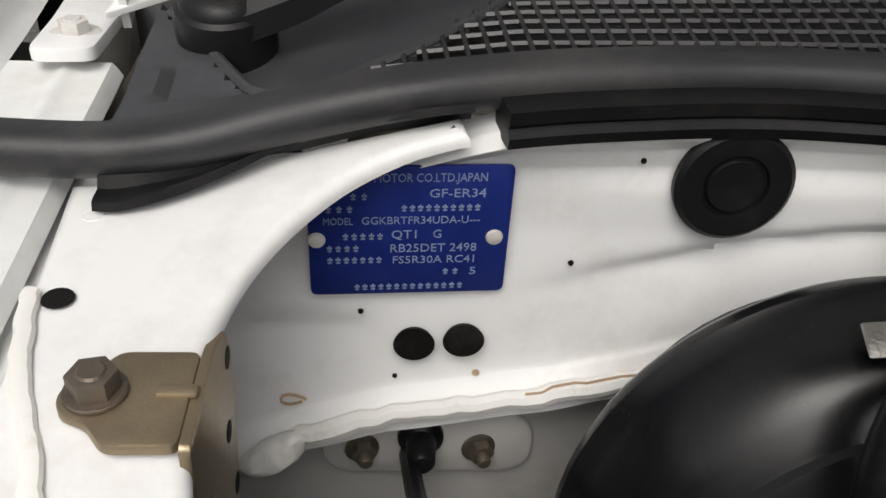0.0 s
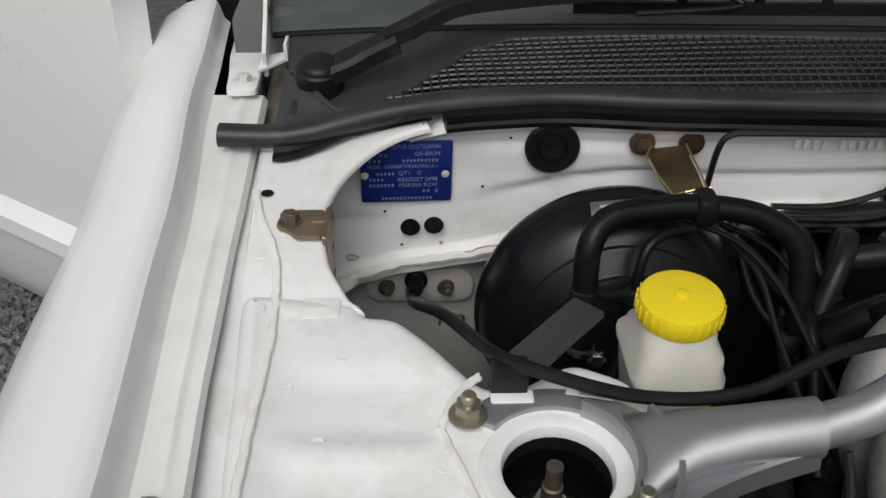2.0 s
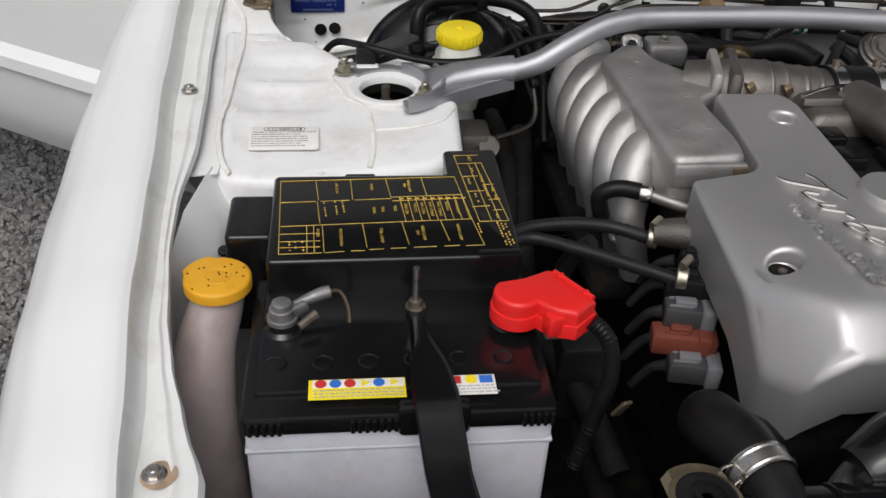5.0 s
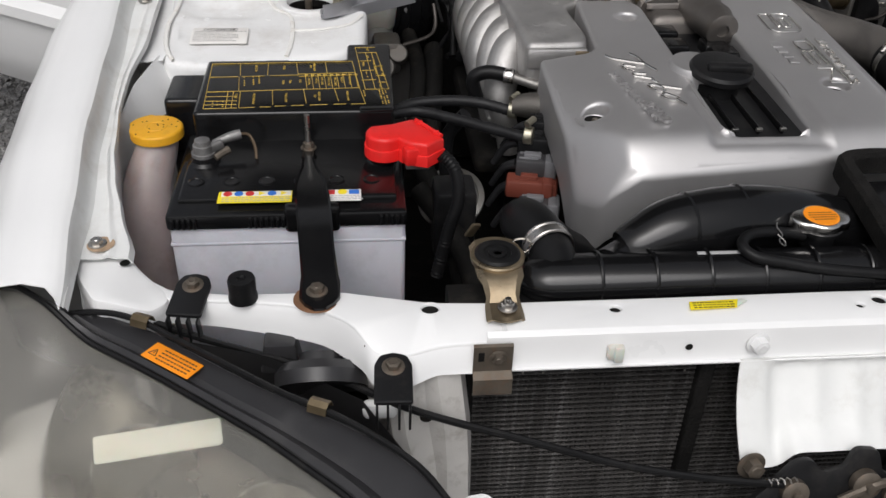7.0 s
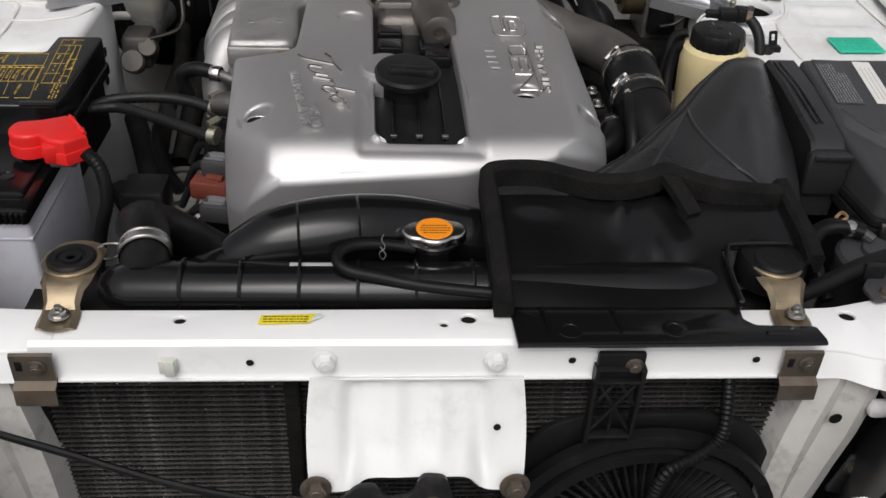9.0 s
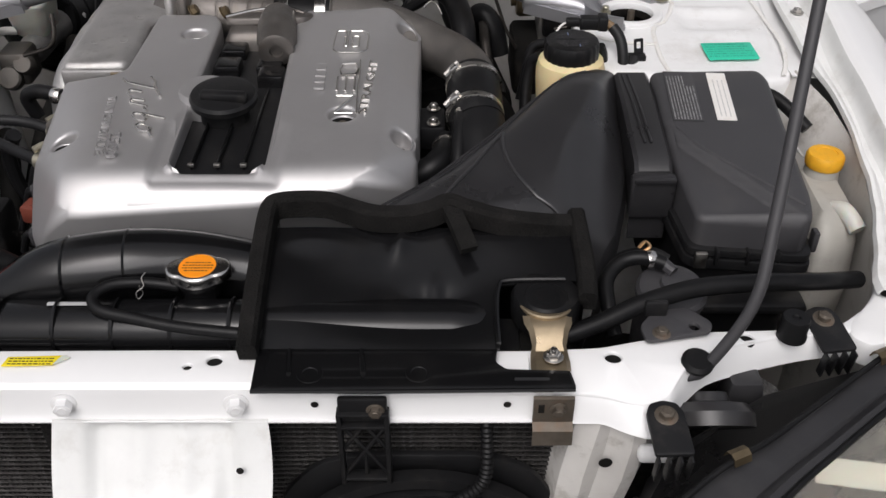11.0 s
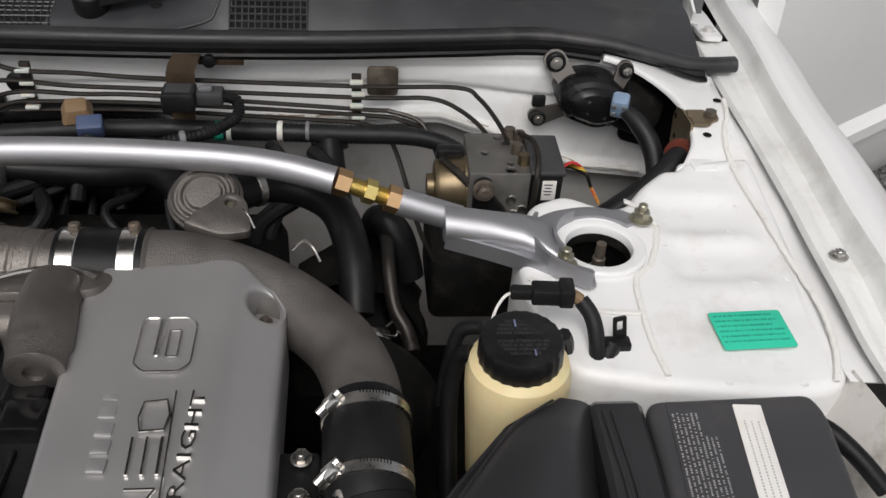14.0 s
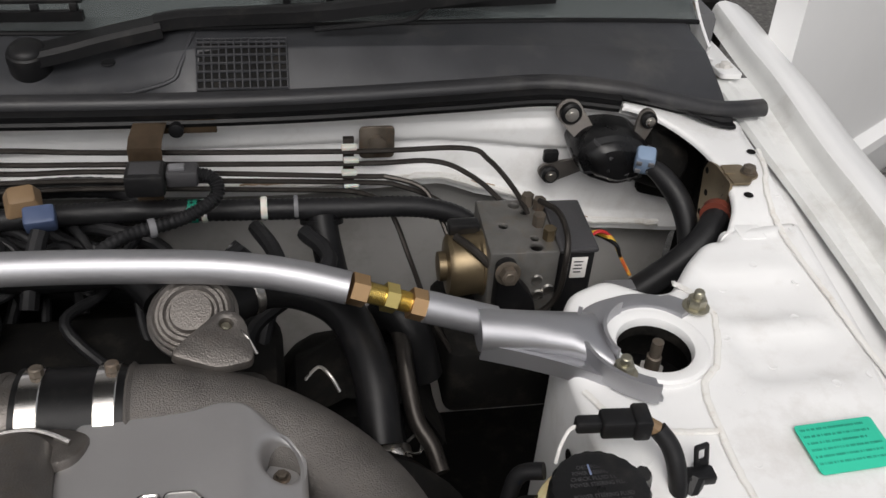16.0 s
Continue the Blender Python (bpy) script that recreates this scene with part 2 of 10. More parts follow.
# ---- materials ----
def mat(name, col, rough=0.5, metal=0.0, var=0.12, big=9.0, grain=900.0, bump=0.15, stain=None, coat=0.0, rvar=0.12, spec=0.5, glass=0.0, ior=1.45, sss=0.0, each=0.0, aniso=0.0, depth=0.0006):
    """A surface with slow and fine variation, fine relief and, with stain=(colour, share, size), patches of dirt."""
    m = bpy.data.materials.new(name)
    m.use_nodes = True
    t = m.node_tree
    N = lambda kind: t.nodes.new(kind)
    L = t.links.new
    b = t.nodes["Principled BSDF"]
    co = N("ShaderNodeTexCoord")
    where = co.outputs["Object"]
    slow, fine = N("ShaderNodeTexNoise"), N("ShaderNodeTexNoise")
    slow.inputs["Scale"].default_value, slow.inputs["Detail"].default_value, slow.inputs["Roughness"].default_value = big, 6, 0.6
    fine.inputs["Scale"].default_value, fine.inputs["Detail"].default_value = grain, 3
    for n in (slow, fine):
        L(where, n.inputs["Vector"])
    ramp = N("ShaderNodeMapRange")
    ramp.inputs["From Min"].default_value, ramp.inputs["From Max"].default_value = 0.3, 0.7
    ramp.inputs["To Min"].default_value, ramp.inputs["To Max"].default_value = 1 - var, 1 + var
    L(slow.outputs["Fac"], ramp.inputs["Value"])
    hsv = N("ShaderNodeHueSaturation")
    hsv.inputs["Color"].default_value = (*col, 1)
    L(ramp.outputs["Result"], hsv.inputs["Value"])
    out = hsv.outputs["Color"]
    if each:
        info = N("ShaderNodeObjectInfo")
        r2 = N("ShaderNodeMapRange")
        r2.inputs["To Min"].default_value, r2.inputs["To Max"].default_value = 1 - each, 1 + each
        L(info.outputs["Random"], r2.inputs["Value"])
        h2 = N("ShaderNodeHueSaturation")
        L(out, h2.inputs["Color"])
        L(r2.outputs["Result"], h2.inputs["Value"])
        out = h2.outputs["Color"]
    if stain:
        colour, share, size = stain
        s = N("ShaderNodeTexNoise")
        s.inputs["Scale"].default_value, s.inputs["Detail"].default_value, s.inputs["Roughness"].default_value = size, 9, 0.7
        L(where, s.inputs["Vector"])
        mr = N("ShaderNodeMapRange")
        mr.inputs["From Min"].default_value, mr.inputs["From Max"].default_value = 0.52, 0.74
        mr.inputs["To Max"].default_value = share
        L(s.outputs["Fac"], mr.inputs["Value"])
        mix = N("ShaderNodeMixRGB")
        mix.inputs["Color2"].default_value = (*colour, 1)
        L(mr.outputs["Result"], mix.inputs["Fac"])
        L(out, mix.inputs["Color1"])
        out = mix.outputs["Color"]
    L(out, b.inputs["Base Color"])
    rr = N("ShaderNodeMapRange")
    rr.inputs["From Min"].default_value, rr.inputs["From Max"].default_value = 0.3, 0.7
    rr.inputs["To Min"].default_value, rr.inputs["To Max"].default_value = max(rough - rvar, 0.02), min(rough + rvar, 1)
    L(slow.outputs["Fac"], rr.inputs["Value"])
    L(rr.outputs["Result"], b.inputs["Roughness"])
    b.inputs["Metallic"].default_value = metal
    b.inputs["Specular IOR Level"].default_value = spec
    b.inputs["IOR"].default_value = ior
    b.inputs["Coat Weight"].default_value = coat
    b.inputs["Coat Roughness"].default_value = 0.12
    b.inputs["Transmission Weight"].default_value = glass
    b.inputs["Subsurface Weight"].default_value = sss
    b.inputs["Subsurface Scale"].default_value = 0.01
    b.inputs["Anisotropic"].default_value = aniso
    if bump:
        bp = N("ShaderNodeBump")
        bp.inputs["Strength"].default_value, bp.inputs["Distance"].default_value = bump, depth
        L(fine.outputs["Fac"], bp.inputs["Height"])
        L(bp.outputs["Normal"], b.inputs["Normal"])
    return m


PAINT = mat("white_body_paint", (0.82, 0.82, 0.815), 0.3, var=0.025, big=4.0, grain=500, bump=0.0, coat=0.35, rvar=0.03)
BAY = mat("white_bay_paint", (0.81, 0.81, 0.805), 0.4, var=0.05, big=6.0, grain=320, bump=0.05, rvar=0.08, stain=((0.46, 0.42, 0.38), 0.5, 9), coat=0.1)
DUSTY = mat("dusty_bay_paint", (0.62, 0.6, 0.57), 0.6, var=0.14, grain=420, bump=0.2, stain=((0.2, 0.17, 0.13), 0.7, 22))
SEALER = mat("seam_sealer", (0.78, 0.77, 0.74), 0.5, var=0.06, grain=260, bump=0.35, stain=((0.42, 0.32, 0.22), 0.45, 50))
NUT = mat("olive_plated_nut", (0.4, 0.38, 0.3), 0.34, 0.9, var=0.2, big=50, grain=1200, bump=0.2, stain=((0.25, 0.18, 0.1), 0.4, 80))
CHANNEL = mat("dirty_white_paint", (0.765, 0.77, 0.755), 0.42, var=0.06, big=14, grain=320, bump=0.05, stain=((0.43, 0.4, 0.35), 0.45, 16))
DARKZINC = mat("tarnished_brown_plate", (0.1, 0.07, 0.045), 0.4, 0.6, var=0.3, big=40, grain=900, bump=0.2)
DUSTYPLASTIC = mat("dusty_plastic_bottle", (0.4, 0.385, 0.35), 0.5, var=0.15, big=14, grain=400, bump=0.1, stain=((0.2, 0.18, 0.15), 0.6, 20))
LIGHTRUST = mat("light_rust_stain", (0.42, 0.3, 0.2), 0.8, var=0.3, big=60, grain=900, bump=0.4)
LINER = mat("grey_felt_liner", (0.05, 0.05, 0.05), 0.95, var=0.2, grain=600, bump=0.6, spec=0.2)
LAMPINNER = mat("dull_silver_lamp_bezel", (0.2, 0.19, 0.17), 0.3, 0.85, var=0.15, big=18, grain=900, bump=0.05)
ENAMEL = mat("black_enamelled_steel", (0.0065, 0.0065, 0.007), 0.27, var=0.2, big=14, grain=900, bump=0.05, rvar=0.06, spec=0.42, stain=((0.02, 0.019, 0.018), 0.3, 20))
OLIVE = mat("olive_zinc_plate", (0.17, 0.135, 0.075), 0.33, 0.85, var=0.22, big=35, grain=900, bump=0.12)
HOUSING = mat("satin_black_lamp_housing", (0.026, 0.0255, 0.027), 0.33, var=0.2, big=12, grain=1300, bump=0.08, rvar=0.08, stain=((0.07, 0.066, 0.062), 0.35, 10))
RUST = mat("surface_rust", (0.2, 0.1, 0.05), 0.85, var=0.4, big=60, grain=900, bump=0.5)
BLACK = mat("black_plastic", (0.010, 0.010, 0.0107), 0.38, var=0.2, grain=1500, bump=0.22, rvar=0.1, stain=((0.06, 0.055, 0.05), 0.4, 30), spec=0.32)
GLOSS = mat("black_moulded_plastic", (0.006, 0.006, 0.0065), 0.17, var=0.2, grain=1300, bump=0.06, rvar=0.06, stain=((0.03, 0.028, 0.026), 0.25, 24))
MOULD = mat("satin_black_moulding", (0.024, 0.0235, 0.025), 0.3, var=0.15, big=16, grain=1300, bump=0.04, rvar=0.04, spec=0.65)
SATIN = mat("grained_black_plastic", (0.048, 0.047, 0.05), 0.42, var=0.14, grain=2200, bump=0.35, rvar=0.08, stain=((0.08, 0.075, 0.07), 0.4, 18))
COWL = mat("weathered_cowl_plastic", (0.04, 0.041, 0.045), 0.4, var=0.2, big=14, grain=1800, bump=0.25, stain=((0.12, 0.115, 0.105), 0.5, 11))
RUBBER = mat("black_rubber", (0.007, 0.007, 0.0075), 0.4, var=0.25, grain=900, bump=0.2, stain=((0.04, 0.037, 0.034), 0.3, 40), spec=0.24)
SEAL = mat("dusty_rubber_seal", (0.024, 0.024, 0.026), 0.42, var=0.3, big=16, grain=700, bump=0.2, stain=((0.12, 0.112, 0.1), 0.45, 9))
FOAM = mat("black_foam_strip", (0.011, 0.0105, 0.01), 0.95, var=0.4, big=40, grain=420, bump=1.0, spec=0.15, depth=0.002, stain=((0.02, 0.018, 0.017), 0.4, 40))
TAPE = mat("wrapped_loom_tape", (0.013, 0.013, 0.014), 0.45, var=0.3, big=50, grain=300, bump=0.4, spec=0.32)
# near-black; in holes, wells and deep parts it stands in for shade
DARK = mat("matt_near_black", (0.008, 0.0077, 0.0073), 0.75, var=0.4, big=20, grain=300, bump=0.3, stain=((0.05, 0.043, 0.036), 0.5, 30), spec=0.15)
COVER = mat("silver_painted_cover", (0.5, 0.49, 0.49), 0.44, 0.76, var=0.05, grain=1700, bump=0.16, rvar=0.04, stain=((0.42, 0.41, 0.405), 0.3, 14))
BAR = mat("silver_painted_bar", (0.43, 0.43, 0.45), 0.44, 0.82, var=0.04, grain=2200, bump=0.14, rvar=0.06)
CAST = mat("cast_aluminium", (0.47, 0.46, 0.45), 0.48, 0.8, var=0.14, big=26, grain=800, bump=0.5, depth=0.0009, stain=((0.26, 0.24, 0.22), 0.5, 60))
DULLCAST = mat("dull_cast_aluminium", (0.13, 0.122, 0.112), 0.52, 0.85, var=0.2, big=30, grain=750, bump=0.8, depth=0.001, stain=((0.15, 0.12, 0.1), 0.5, 40))
AGEDCAST = mat("aged_cast_alloy", (0.18, 0.166, 0.154), 0.44, 0.8, var=0.18, big=30, grain=700, bump=0.6, depth=0.001, stain=((0.16, 0.13, 0.1), 0.5, 45))
ROUGHCAST = mat("sand_cast_aluminium", (0.175, 0.163, 0.152), 0.5, 0.8, var=0.24, big=30, grain=950, bump=0.9, depth=0.0014, stain=((0.12, 0.1, 0.08), 0.5, 30))
STEEL = mat("plated_steel", (0.55, 0.53, 0.5), 0.3, 1.0, var=0.15, big=40, grain=1500, bump=0.15, stain=((0.25, 0.2, 0.15), 0.5, 80))
BAND = mat("polished_steel_band", (0.75, 0.73, 0.7), 0.2, 1.0, var=0.1, grain=2000, bump=0.1)
ZINC = mat("yellow_zinc_plate", (0.29, 0.232, 0.155), 0.38, 0.8, var=0.22, big=35, grain=900, bump=0.2, stain=((0.22, 0.16, 0.1), 0.6, 45))
BRASS = mat("yellow_brass_fitting", (0.72, 0.58, 0.22), 0.3, 0.95, var=0.15, grain=1500, bump=0.15)
COPPER = mat("bronze_lock_nut", (0.6, 0.39, 0.21), 0.32, 0.95, var=0.12, grain=1500, bump=0.15)
BROWNSTEEL = mat("browned_steel", (0.14, 0.118, 0.095), 0.5, 0.6, var=0.3, big=50, grain=900, bump=0.3, stain=((0.2, 0.1, 0.05), 0.5, 70))
LINE = mat("dark_steel_line", (0.045, 0.04, 0.036), 0.38, 0.7, var=0.2, big=60, grain=1400, bump=0.2)
PLATE = mat("blue_anodised_plate", (0.012, 0.028, 0.2), 0.42, 0.3, var=0.12, big=50, grain=1500, bump=0.15)
PRINT = mat("pale_plate_print", (0.2, 0.25, 0.4), 0.5, var=0.1)
YELLOW = mat("yellow_plastic_cap", (0.86, 0.68, 0.02), 0.4, var=0.05, grain=900, bump=0.12, stain=((0.55, 0.4, 0.03), 0.35, 60), sss=0.05)
AMBER = mat("amber_plastic_cap", (0.8, 0.4, 0.02), 0.48, var=0.07, grain=900, bump=0.15, stain=((0.45, 0.24, 0.03), 0.5, 70), sss=0.05)
RED = mat("red_plastic_cover", (0.75, 0.02, 0.018), 0.36, var=0.06, grain=900, bump=0.1, stain=((0.4, 0.03, 0.02), 0.3, 60))
MILKY = mat("milky_plastic_tank", (0.66, 0.66, 0.6), 0.42, var=0.07, big=25, grain=500, bump=0.1, sss=0.25, stain=((0.42, 0.4, 0.3), 0.5, 25))
CREAM = mat("yellowed_plastic_tank", (0.75, 0.63, 0.36), 0.42, var=0.06, big=30, grain=500, bump=0.1, sss=0.25, stain=((0.5, 0.36, 0.16), 0.35, 30))
FLUID = mat("fluid_seen_through_tank", (0.4, 0.37, 0.28), 0.35, var=0.08, grain=500, bump=0.05, sss=0.2)
SMOKY = mat("smoky_plastic_neck", (0.36, 0.3, 0.29), 0.4, var=0.14, big=20, grain=400, bump=0.1, sss=0.2, stain=((0.2, 0.15, 0.12), 0.5, 30))
CASE = mat("grey_battery_case", (0.55, 0.55, 0.6), 0.4, var=0.06, big=12, grain=500, bump=0.12, sss=0.1, stain=((0.3, 0.29, 0.3), 0.4, 20))
LEAD = mat("grey_lead_terminal", (0.24, 0.235, 0.23), 0.5, 0.7, var=0.2, big=60, grain=800, bump=0.4, stain=((0.55, 0.57, 0.55), 0.5, 90))
WHITE = mat("white_paper_label", (0.78, 0.76, 0.73), 0.5, var=0.05, grain=900, bump=0.05, stain=((0.6, 0.52, 0.42), 0.4, 40))
GREEN = mat("green_printed_label", (0.03, 0.55, 0.36), 0.45, var=0.05, grain=900, bump=0.05)
GREENINK = mat("dark_green_ink", (0.01, 0.24, 0.16), 0.5, var=0.1)
ORANGE = mat("orange_warning_label", (0.95, 0.3, 0.01), 0.45, var=0.05, grain=900, bump=0.05)
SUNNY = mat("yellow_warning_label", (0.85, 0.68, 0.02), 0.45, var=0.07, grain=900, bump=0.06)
INK = mat("black_ink", (0.02, 0.02, 0.02), 0.6, var=0.1)
REDINK = mat("red_ink", (0.55, 0.03, 0.03), 0.6, var=0.1)
BLUEINK = mat("blue_ink", (0.03, 0.15, 0.55), 0.6, var=0.1)
GOLDINK = mat("worn_gold_print", (0.62, 0.42, 0.07), 0.55, var=0.25, big=70, stain=((0.04, 0.035, 0.03), 0.7, 60))
GREYINK = mat("grey_print", (0.4, 0.4, 0.4), 0.6, var=0.1)
FIN = mat("condenser_fins", (0.06, 0.057, 0.055), 0.55, 0.4, var=0.4, big=40, grain=900, bump=0.3, stain=((0.3, 0.3, 0.3), 0.5, 160), each=0.3)
BROWN = mat("brown_connector", (0.16, 0.04, 0.025), 0.5, var=0.15)
GREY = mat("grey_connector", (0.16, 0.16, 0.168), 0.5, var=0.15)
BLUEP = mat("blue_connector", (0.06, 0.085, 0.16), 0.45, var=0.15)
SKYP = mat("pale_blue_connector", (0.22, 0.3, 0.42), 0.4, var=0.12)
TAN = mat("brown_moulded_plastic", (0.2, 0.13, 0.07), 0.55, var=0.2)
ALLOY = mat("machined_aluminium_block", (0.25, 0.242, 0.23), 0.45, 0.8, var=0.15, big=40, grain=700, bump=0.35, stain=((0.25, 0.19, 0.13), 0.5, 60))
BRONZE = mat("bronze_pump_motor", (0.2, 0.155, 0.095), 0.4, 0.85, var=0.2, big=40, grain=900, bump=0.2)
WIRE_R = mat("red_wire", (0.5, 0.03, 0.03), 0.5)
WIRE_Y = mat("yellow_wire", (0.6, 0.45, 0.04), 0.5)
WIRE_O = mat("orange_wire", (0.6, 0.22, 0.03), 0.5)
CHROME = mat("chromed_reflector", (0.75, 0.74, 0.7), 0.14, 1.0, var=0.06, bump=0)
LENS = mat("hazed_headlight_lens", (0.86, 0.84, 0.78), 0.1, var=0.05, big=12, grain=700, bump=0.05, glass=0.94, stain=((0.75, 0.7, 0.6), 0.25, 9), ior=1.4)
GLASS = mat("windscreen_glass", (0.25, 0.28, 0.28), 0.05, var=0.02, bump=0, glass=0.75, ior=1.5)
PLENUM = mat("leaf_stained_plenum", (0.17, 0.15, 0.125), 0.8, var=0.35, big=26, grain=500, bump=0.3, stain=((0.06, 0.045, 0.03), 0.7, 30))
# stained white paint, its base greyed for the weaker light below the ledge
LOWWALL = mat("stained_shaded_white", (0.46, 0.45, 0.435), 0.5, var=0.1, big=8, grain=320, bump=0.08, stain=((0.25, 0.225, 0.19), 0.5, 14))
DASH = mat("grey_dashboard", (0.13, 0.13, 0.135), 0.8, var=0.08, grain=900, bump=0.3)
GRAVEL = mat("gravel_stone", (0.18, 0.175, 0.17), 0.85, var=0.6, big=130, grain=700, bump=0.8, stain=((0.45, 0.44, 0.42), 0.8, 70))
EARTH = mat("gravelly_ground", (0.1, 0.096, 0.09), 0.95, var=0.45, big=60, grain=180, bump=1.0, depth=0.01, stain=((0.28, 0.27, 0.25), 0.7, 45))

# ---- ground ----
whole("ground", plate(rect(-400, -400, 400, 400), -0.2, 0.08, 0.0), EARTH, "grey gravel yard under the car", "ground", kind="structure")


def chip(rng, r):
    pts = []
    for k in range(12):
        z = 1 - 2 * (k + 0.5) / 12
        a = k * 2.39996
        q = math.sqrt(1 - z * z)
        s = r * (0.7 + 0.6 * rng.random())
        pts.append((s * q * math.cos(a), s * q * math.sin(a), s * z * 0.62))
    return pts


bm = B()
rng = random.Random(4)
for x0, x1, y0, y1, count in ((-1.75, -0.95, 0.2, 1.9, 9500), (1.25, 2.3, 0.5, 2.1, 9500)):
    for k in range(count):
        r = 0.004 + 0.008 * rng.random() ** 2.5
        c = Vector((rng.uniform(x0, x1), rng.uniform(y0, y1), 0.08 + r * 0.25))
        turn = Euler((rng.random() * 6, rng.random() * 6, rng.random() * 6)).to_matrix()
        v = [bm.verts.new(c + turn @ Vector(((sx * r * rng.uniform(0.6, 1.2)), sy * r * rng.uniform(0.6, 1.2), sz * r * 0.7 * rng.uniform(0.6, 1.2)))) for sx in (-1, 1) for sy in (-1, 1) for sz in (-1, 1)]
        for q in ((0, 1, 3, 2), (4, 6, 7, 5), (0, 4, 5, 1), (2, 3, 7, 6), (0, 2, 6, 4), (1, 5, 7, 3)):
            bm.faces.new([v[i] for i in q])
whole("gravel", bm, GRAVEL, "loose grey crushed stones on the yard", "gravel", kind="stuff", sharp=20)

# ---- tables of the body's run, by y; widths are from the centre line ----
RIDGE_D = [(-0.70, 0.657), (-0.64, 0.663), (-0.53, 0.676), (-0.386, 0.691), (-0.25, 0.698), (-0.08, 0.71), (0.14, 0.722), (0.36, 0.741), (0.55, 0.752)]
RIDGE_Z = [(-0.70, 0.806), (-0.64, 0.822), (-0.53, 0.842), (-0.386, 0.863), (-0.25, 0.878), (-0.08, 0.893), (0.14, 0.903), (0.36, 0.911), (0.55, 0.918)]
CHAN_Z = [(-0.62, 0.806), (-0.54, 0.814), (-0.40, 0.836), (-0.25, 0.854), (-0.08, 0.871), (0.14, 0.881), (0.36, 0.888), (0.55, 0.894)]
EDGE_D = [(-0.60, 0.62), (-0.55, 0.622), (-0.50, 0.640), (-0.45, 0.655), (-0.40, 0.665), (-0.32, 0.674), (-0.25, 0.675), (-0.17, 0.668), (-0.09, 0.669), (0.03, 0.675), (0.18, 0.679), (0.32, 0.682), (0.42, 0.685), (0.55, 0.692)]
OUT_K = [(-0.70, 0.86), (-0.5, 0.95), (-0.25, 0.96), (0.0, 0.88), (0.25, 0.78), (0.55, 0.74)]


def mirror_x(s, d):
    return XC + s * d


def fender(s):
    """Front wing: outer skin, ridge, inner wall and the bolted channel floor."""
    f = thing("front_fender", (mirror_x(s, 0.75), -0.1, 0.3), "white painted front wing panel with dusty inner edge", "fender", "front wings")
    prof = [(0.0, 0.0), (0.006, 0.0025), (0.016, 0.0035), (0.04, -0.002), (0.07, -0.016), (0.098, -0.043), (0.116, -0.085), (0.126, -0.15), (0.131, -0.27), (0.132, -0.5)]

    def skin(u, v):
        y0 = -0.645 + 0.045 * min(1.0, v * 2.2)
        y = y0 + u * (0.52 - y0)
        k = v * (len(prof) - 1)
        i = min(int(k), len(prof) - 2)
        t = k - i
        a, b = prof[i], prof[i + 1]
        w = lerp_tab(OUT_K, y)
        d = a[0] + (b[0] - a[0]) * t
        z = a[1] + (b[1] - a[1]) * t
        return (mirror_x(s, lerp_tab(RIDGE_D, y) + d * w), y, lerp_tab(RIDGE_Z, y) + z)
    part("outer_skin", thick(sheet(skin, 50, 27), 0.001), PAINT, f)

    def wall(u, v):
        y = -0.64 + u * 1.16
        d0, z0 = lerp_tab(RIDGE_D, y), lerp_tab(RIDGE_Z, y)
        near = min(1.0, max(0.0, (-0.48 - y) / 0.1))
        dc, zc = d0 - 0.011 + 0.006 * near, lerp_tab(CHAN_Z, y) + 0.001 + 0.008 * min(1.0, max(0.0, (-0.57 - y) / 0.04))
        p = [(d0, z0), (d0 - 0.002, z0 - 0.004), ((d0 + dc) / 2, zc + 0.006), (dc, zc)]
        k = v * 3
        i = min(int(k), 2)
        t = k - i
        return (mirror_x(s, p[i][0] + (p[i + 1][0] - p[i][0]) * t), y, p[i][1] + (p[i + 1][1] - p[i][1]) * t)
    part("inner_wall", sheet(wall, 46, 6), CHANNEL, f)

    def floor_(u, v):
        y = -0.563 + u * 0.928
        da, db = lerp_tab(RIDGE_D, y) - 0.0045 - 0.006 * min(1.0, max(0.0, (y + 0.58) / 0.1)), lerp_tab(EDGE_D, y)
        rib = 0.0022 * math.exp(-((v - 0.55) / 0.08) ** 2) * (1 if abs(math.sin((y + 0.08) * 11)) > 0.3 else 0.3)
        drop = -0.006 * max(0.0, (v - 0.93) / 0.07)
        return (mirror_x(s, da + (db - da) * v), y, lerp_tab(CHAN_Z, y) + 0.001 + rib + drop)
    part("channel_flange", thick(sheet(floor_, 60, 24), 0.0012), CHANNEL, f)
    for y in (-0.07, -0.545):
        me = bolt_mesh(STEEL, 0.0056, 0.0045, 0.0085)
        d = (lerp_tab(RIDGE_D, y) + lerp_tab(EDGE_D, y)) / 2 - 0.002
        shared("wing_bolt", me, f, pose(mirror_x(s, d if y > -0.3 else 0.655), y, lerp_tab(CHAN_Z, y) + 0.003), "rusty flange bolt")
    return f


for s in (-1, 1):
    fender(s)


